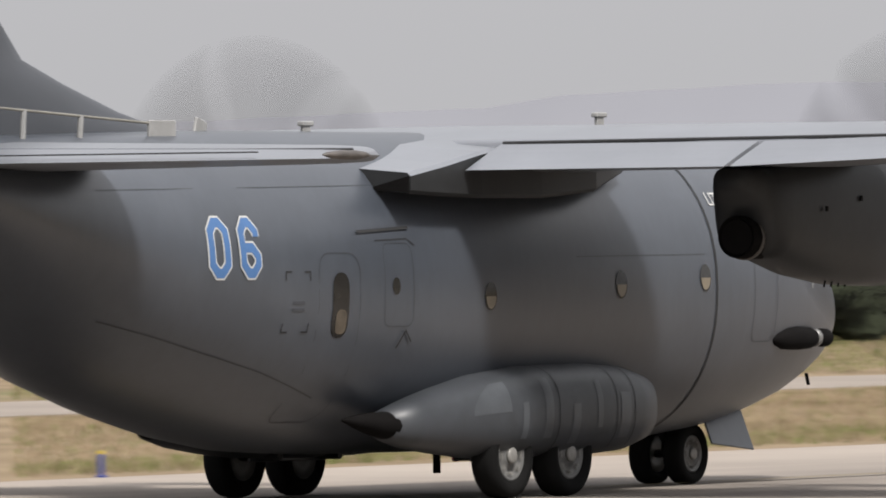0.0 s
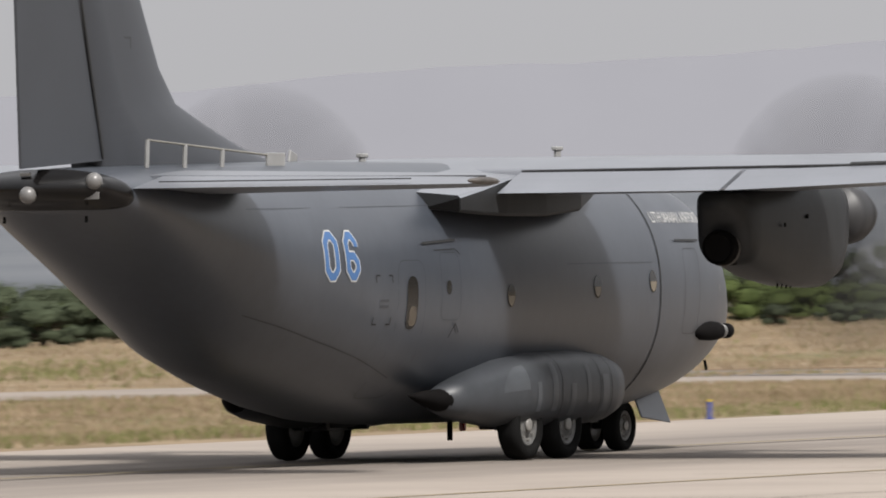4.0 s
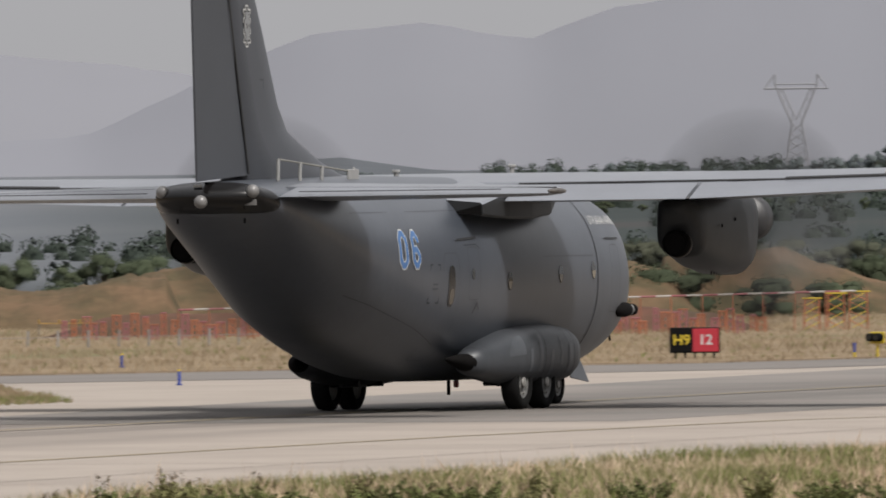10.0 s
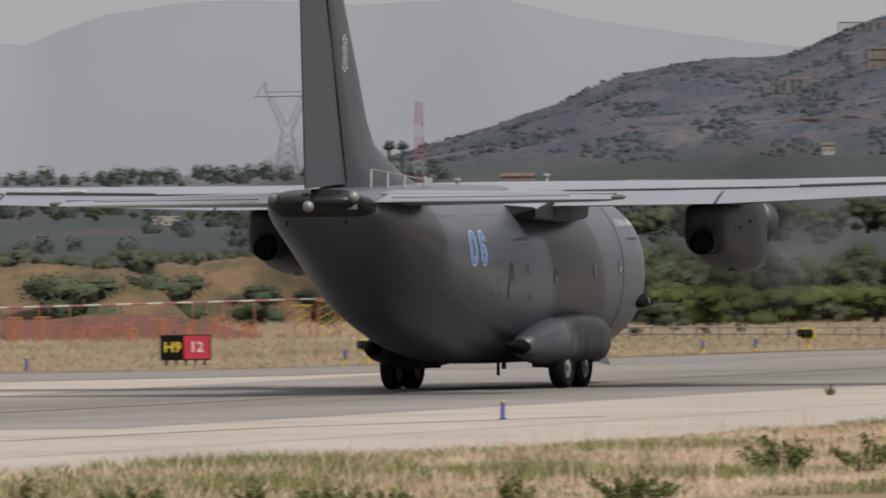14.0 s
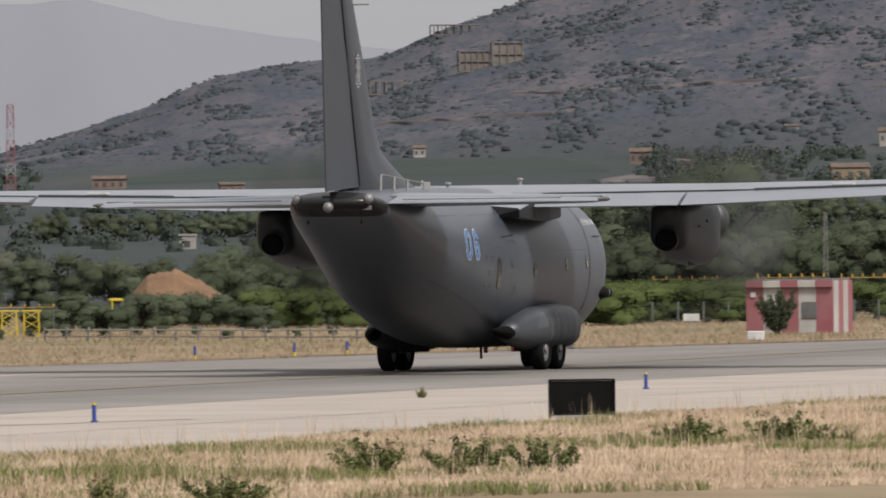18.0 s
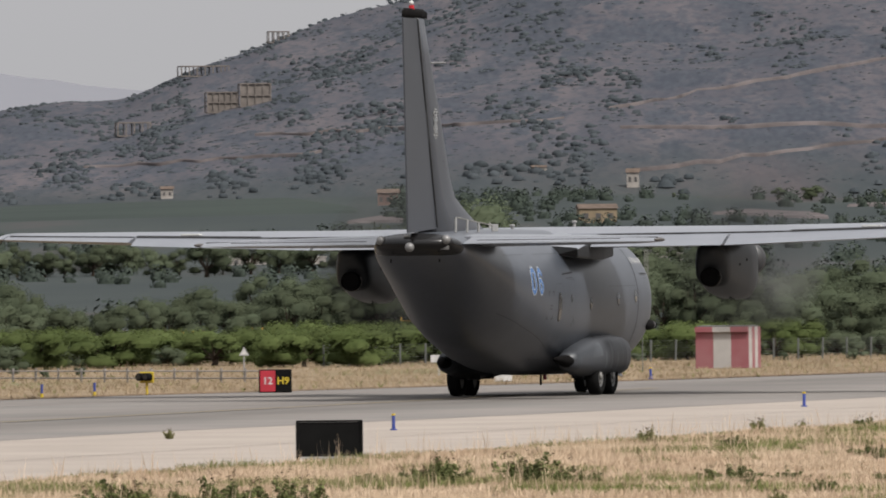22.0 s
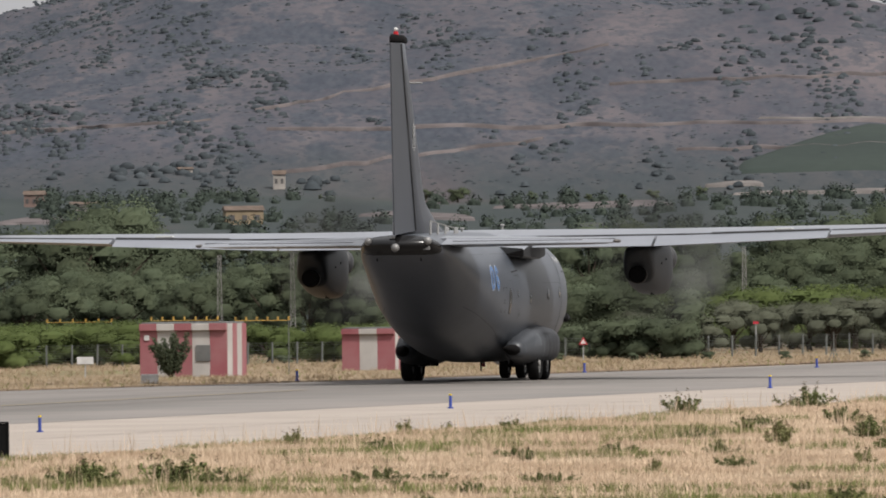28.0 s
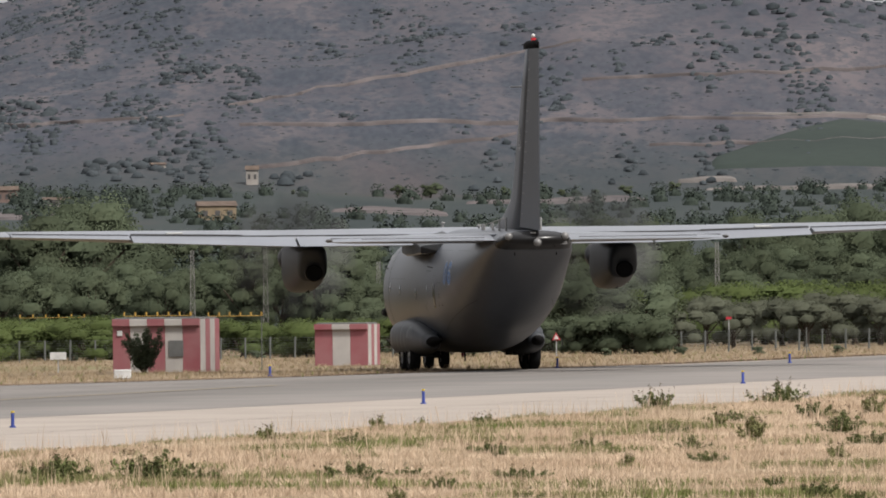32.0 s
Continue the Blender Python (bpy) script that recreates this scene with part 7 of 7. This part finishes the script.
# ochre dulled: distance haze is in its colour
OCHRE = material("ochre_house_wall", (0.1913, 0.1498, 0.1020), 0.85, scale=0.4, vary=0.1)
PINKISH = material("pinkish_house_wall", (0.1721, 0.1243, 0.1084), 0.85, scale=0.4, vary=0.12)
CREAM = material("cream_house_wall", (0.2677, 0.2461, 0.2250), 0.85, scale=0.4, vary=0.1)
TILE = material("clay_roof", (0.100, 0.076, 0.062), 0.85, scale=0.6, vary=0.15)
HOUSE_DARK = material("shaded_window", (0.0542, 0.0510, 0.0497), 0.5)
CREAM_TRACK = material("stony_track", (0.1275, 0.1160, 0.1096), 0.95, scale=0.1, vary=0.2)
TERRACE = material("terrace_stone", (0.0980, 0.0850, 0.0840), 0.95, scale=0.1, vary=0.25)


def house(az, d, w, hgt, mat, label, roof=True, e_base=None, wins=3):
    far = site(az, d, e_base)
    w, hgt, d = w * reach(far) / d, hgt * reach(far) / d, far
    base = land(az, d) - 0.5
    ob = empty("house", label, "house", "distant houses", facing(az, d, trng.uniform(-12, 12)) @ Matrix.Translation((0, 0, base)))
    dep = w * 0.7
    part("wall", box_bm(w, dep, hgt, (0, 0, hgt / 2)), mat, ob)
    if roof:
        r = hgt * 0.28
        rings = [[(x, -dep / 2 - 0.3, hgt), (x, dep / 2 + 0.3, hgt), (x, 0, hgt + r)] for x in (-w / 2 - 0.3, w / 2 + 0.3)]
        v_, f_ = loft(rings)
        mesh_object("roof", v_, f_, TILE, ob)
    else:
        part("parapet", box_bm(w + 0.2, dep + 0.2, 0.3, (0, 0, hgt + 0.15)), mat, ob)
    for k in range(wins):
        x = -w / 2 + w * (k + 0.5) / wins
        part("window", box_bm(w / wins * 0.4, 0.1, hgt * 0.32, (x, -dep / 2 - 0.02, hgt * 0.55)), HOUSE_DARK, ob)
    return ob


house(-1.06, 1150, 3.4, 1.5, OCHRE, "ochre house with clay roof on the slope", True, 0.195, 3)
house(-0.895, 1600, 1.5, 1.9, CREAM, "narrow pale house below the hill", True, 0.35, 2)
house(-2.0, 1400, 2.2, 1.6, PINKISH, "pinkish house among orchards", True, 0.285, 3)
house(-1.78, 1400, 2.8, 1.0, CREAM, "pale low house among orchards", True, 0.265, 3)
house(-1.32, 1650, 1.8, 0.9, CREAM, "pale villa under dark trees", True, 0.42, 2)
house(-1.58, 1000, 1.2, 1.3, OCHRE, "ochre gable among trees", True, 0.16, 2)
house(-3.85, 1300, 2.4, 1.0, PINKISH, "pinkish farmhouse below the hill", True, 0.18, 3)
house(-4.4, 1250, 3.2, 1.2, PINKISH, "low pinkish farmhouse below the hill", True, 0.20, 4)
house(-2.02, 640, 1.8, 0.7, CREAM, "low white farm building behind trees", False, -0.05, 3)
house(-2.65, 900, 3.0, 0.8, CREAM, "long pale shed among trees", False, 0.02, 5)
house(-2.35, 900, 2.0, 0.7, CREAM, "pale shed among trees", False, 0.02, 3)
house(-1.95, 880, 3.2, 0.7, CREAM, "long pale warehouse among trees", False, 0.03, 5)
house(-0.75, 780, 2.0, 0.6, CREAM, "pale low building behind trees", False, 0.02, 3)
house(-3.0, 1700, 1.6, 1.4, CREAM, "small pale house below the hill", True, 0.33, 2)
house(-4.05, 650, 0.8, 0.9, CREAM, "small white building among trees", False, -0.08, 1)
house(-10.04, 440, 0.9, 0.75, CREAM, "small white shed among bushes", False, -0.41, 1)
house(-7.35, 900, 2.4, 0.9, CREAM, "pale building among distant orchards", False, 0.0, 4)
house(-6.0, 1000, 2.0, 0.8, CREAM, "pale building among distant orchards", False, 0.04, 3)
# unfinished concrete frames on the hill
CONC = material("raw_concrete_frame", (0.1558, 0.1368, 0.1246), 0.9, scale=0.4, vary=0.15)


def shell(az, d, w, hgt, e_base, floors, bays, label):
    far = site(az, d, e_base)
    w, hgt, d = w * reach(far) / d, hgt * reach(far) / d, far
    ob = empty("unfinished_building", label, "building", "unfinished buildings", facing(az, d, 10) @ Matrix.Translation((0, 0, land(az, d) - (0.4 if far > 2700 else 0.6))))
    dep = w * 0.5
    for k in range(floors + 1):
        part("floor_slab", box_bm(w, dep, 0.35, (0, 0, hgt * k / floors)), CONC, ob)
    for i in range(bays + 1):
        for y in (-dep / 2 + 0.2, dep / 2 - 0.2):
            part("column", box_bm(0.35, 0.35, hgt, (-w / 2 + w * i / bays, y, hgt / 2)), CONC, ob)
    if floors > 1:
        part("back_wall", box_bm(w, 0.2, hgt, (0, -dep / 2 + 0.5, hgt / 2)), CONC, ob)
    return ob


shell(-2.75, 2500, 6.0, 4.0, 0.72, 2, 5, "unfinished concrete villa frame on the hillside")
shell(-2.60, 2500, 6.0, 4.6, 0.745, 2, 4, "unfinished pinkish villa frame on the hillside")
shell(-3.15, 2480, 6.5, 2.6, 0.62, 1, 4, "half-built low villa on the hillside")
shell(-2.83, 2770, 10.5, 2.2, 0.885, 1, 6, "skeletal concrete frame on the hill's crest")
shell(-2.49, 2770, 4.5, 2.4, 1.03, 1, 4, "skeletal concrete frame on the hill's crest")

# tracks and terraces across the hill
def contour_track(az0, az1, el0, el1, wide, label):
    """A strip cut into the slope along a rising or falling line of sight."""
    n = 48
    steps = [site(az0 + (az1 - az0) * i / n, None, el0 + (el1 - el0) * i / n + 0.006 * math.sin(i * 0.7)) for i in range(0, n + 1, 4)]
    vs = []
    for i in range(n + 1):
        az = az0 + (az1 - az0) * i / n
        d = float(np.interp(i, range(0, n + 1, 4), steps))
        k = 0.7 * wide * (0.35 + 0.65 * abs(noise.noise(Vector((az * 6, 1.5, el0)))) * 1.6) * min(1, 0.2 + i / 6, 0.2 + (n - i) / 6)
        for q, z in ((-1, -0.5), (-0.5, 0.7), (0.5, 0.9), (1, -0.3)):
            p = polar(az, d + q * k)
            vs.append((p.x, p.y, land(az, d + q * k) + z))
    fs = [(4 * i + j, 4 * i + 4 + j, 4 * i + 5 + j, 4 * i + 1 + j) for i in range(n) for j in range(3)]
    return tagged(mesh_object("hill_track", vs, fs, TERRACE, None, True), label, "track", kind="structure")


for a0, a1, e0, e1, wd in ((-0.95, 2.4, 0.615, 0.625, 3.0), (-1.0, 0.6, 0.70, 0.98, 2.4), (-0.9, 0.3, 0.42, 0.56, 3.2), (0.6, 2.4, 0.80, 0.86, 2.2), (-2.6, -1.2, 0.60, 0.66, 2.4), (-3.4, -2.3, 0.46, 0.52, 2.6), (0.9, 2.4, 0.50, 0.53, 2.2)):
    contour_track(a0, a1, e0, e1, wd, "reddish eroded track across the hillside")
patch_on_land("orchard_field", 1.16, 2.9, 1530, 1640, GREEN_FIELD, "dark green terraced orchard field", 0.4)
patch_on_land("pale_road", 1.12, 2.9, 1497, 1502, CREAM_TRACK, "pale stony track below the orchard field", 0.3, 40, 3)
patch_on_land("pale_road", 1.02, 1.30, 1513, 1518, CREAM_TRACK, "pale stony track beside the orchard field", 0.3, 24, 9)
patch_on_land("pale_road", 1.24, 2.9, 1643, 1648, CREAM_TRACK, "pale stony track above the orchard field", 0.3, 40, 4)
patch_on_land("orchard_field", -4.5, -2.1, 1360, 1495, GREEN_FIELD, "dark green orchard field below the hill", 0.3)
for a0, a1, d0 in ((-0.55, 0.0, 1330), (-0.35, 0.35, 1180), (0.05, 0.9, 1410), (-2.2, -1.7, 1290)):
    patch_on_land("bare_terrace", a0, a1, d0, d0 + 45, TERRACE, "pinkish bare terrace among orchards", 0.25, 30, 8)

# orchards and woods on the rising land
pts = []
r_ = random.Random(31)
for _ in range(4200):
    az, d = r_.uniform(-10.2, 2.6), 640 + 860 * r_.random() ** 0.7
    p = polar(az, d, land(az, d))
    if noise.noise(Vector((p.x / 60, p.y / 300, 9.1))) + 0.4 * r_.uniform(-1, 1) > (0.30 if az < -5.3 else 0.05) and not (az < -6.9 and d > 1050) and not (-4.7 < az < -2.0 and d > 1230):
        pts.append((p, r_.uniform(0.7, 1.5) * reach(d) / d))
v, f = domes(pts, 0.60, 1.0, 8)
smooth(stuff("orchard_woods", v, f, LEAF_DARK, "hazy dark orchards and woods on rising land", "woods"))
v, f, nrm = leaf_cloud([(p.x, p.y, p.z + 0.5 * k_) for p, k_ in pts], [0.8 * k_ for p, k_ in pts], 80000, 0.34, 0.85, 8, 0.6, True, True)
leaves = stuff("woods_foliage", v, f, LEAF_DARK, "ragged foliage of distant orchards and woods", "woods")
smooth(leaves)
leaves.data.normals_split_custom_set_from_vertices(nrm.tolist())

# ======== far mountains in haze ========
# haze is mixed into the base colours of both ridges
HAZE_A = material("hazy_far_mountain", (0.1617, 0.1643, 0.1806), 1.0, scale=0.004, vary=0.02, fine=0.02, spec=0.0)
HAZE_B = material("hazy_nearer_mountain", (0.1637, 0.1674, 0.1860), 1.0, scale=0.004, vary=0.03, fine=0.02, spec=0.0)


def ridge(name, azs_, els, d, mat, label, deep=350):
    """A mountain flank that leans back from its foot to a crest of given elevations."""
    n = 160
    vs, fs = [], []
    for i in range(n + 1):
        az = azs_[0] + (azs_[-1] - azs_[0]) * i / n
        el = float(np.interp(az, azs_, els))
        el += 0.012 * noise.fractal(Vector((az * 3, d / 100, 0.0)), 0.8, 2, 4)
        for j in range(7):
            t = j / 6
            dd = d - deep * (1 - t)
            p = polar(az, dd, -5 + (height_at(d, el) + 5) * t ** 0.9)
            vs.append(p)
    for i in range(n):
        for j in range(6):
            k = i * 7 + j
            fs.append((k, k + 7, k + 8, k + 1))
    return tagged(mesh_object(name, vs, fs, mat, None, True), label, "mountains", kind="structure")


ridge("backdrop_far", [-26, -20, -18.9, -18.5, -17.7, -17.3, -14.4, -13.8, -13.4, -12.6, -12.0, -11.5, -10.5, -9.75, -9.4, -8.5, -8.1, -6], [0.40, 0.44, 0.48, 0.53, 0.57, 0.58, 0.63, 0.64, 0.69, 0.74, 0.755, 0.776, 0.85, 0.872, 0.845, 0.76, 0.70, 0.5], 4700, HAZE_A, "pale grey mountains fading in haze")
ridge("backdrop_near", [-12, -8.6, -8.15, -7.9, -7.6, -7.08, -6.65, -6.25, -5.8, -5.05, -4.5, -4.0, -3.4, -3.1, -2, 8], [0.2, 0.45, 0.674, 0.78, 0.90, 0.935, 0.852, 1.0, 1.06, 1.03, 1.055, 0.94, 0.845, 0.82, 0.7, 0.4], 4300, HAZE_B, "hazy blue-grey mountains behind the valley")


# ======== what moves ========
def taxi(t):
    """Place and heading of the aircraft at t seconds, by a smooth curve through the rows."""
    return [float(np.interp(t, [r[0] for r in TAXI], [r[k] for r in TAXI])) for k in (1, 2, 3)]


def motions():
    walk(plane, [(t, pose(x, y, 0.012, -0.09, 0.28, 90 - a)) for t, x, y, a in TAXI])
    frames = [k / FPS for k in range(int(32 * FPS) + 1)]
    gone, way = [0.0], 0.0
    for a, b in zip(frames, frames[1:]):
        (x0, y0, _), (x1, y1, _) = taxi(a), taxi(b)
        way += math.hypot(x1 - x0, y1 - y0)
        gone.append(way)
    for hub, r in wheels:
        rest = hub.matrix_basis.copy()
        walk(hub, [(t, rest @ Matrix.Rotation(g / r, 4, "Y")) for t, g in zip(frames, gone)])
    for pr, start in zip(props, (0.2, 0.75)):
        rest = pr.matrix_basis.copy()
        walk(pr, [(t, rest @ Matrix.Rotation(start - radians(88) * k, 4, "X")) for k, t in enumerate(frames)])


motions()
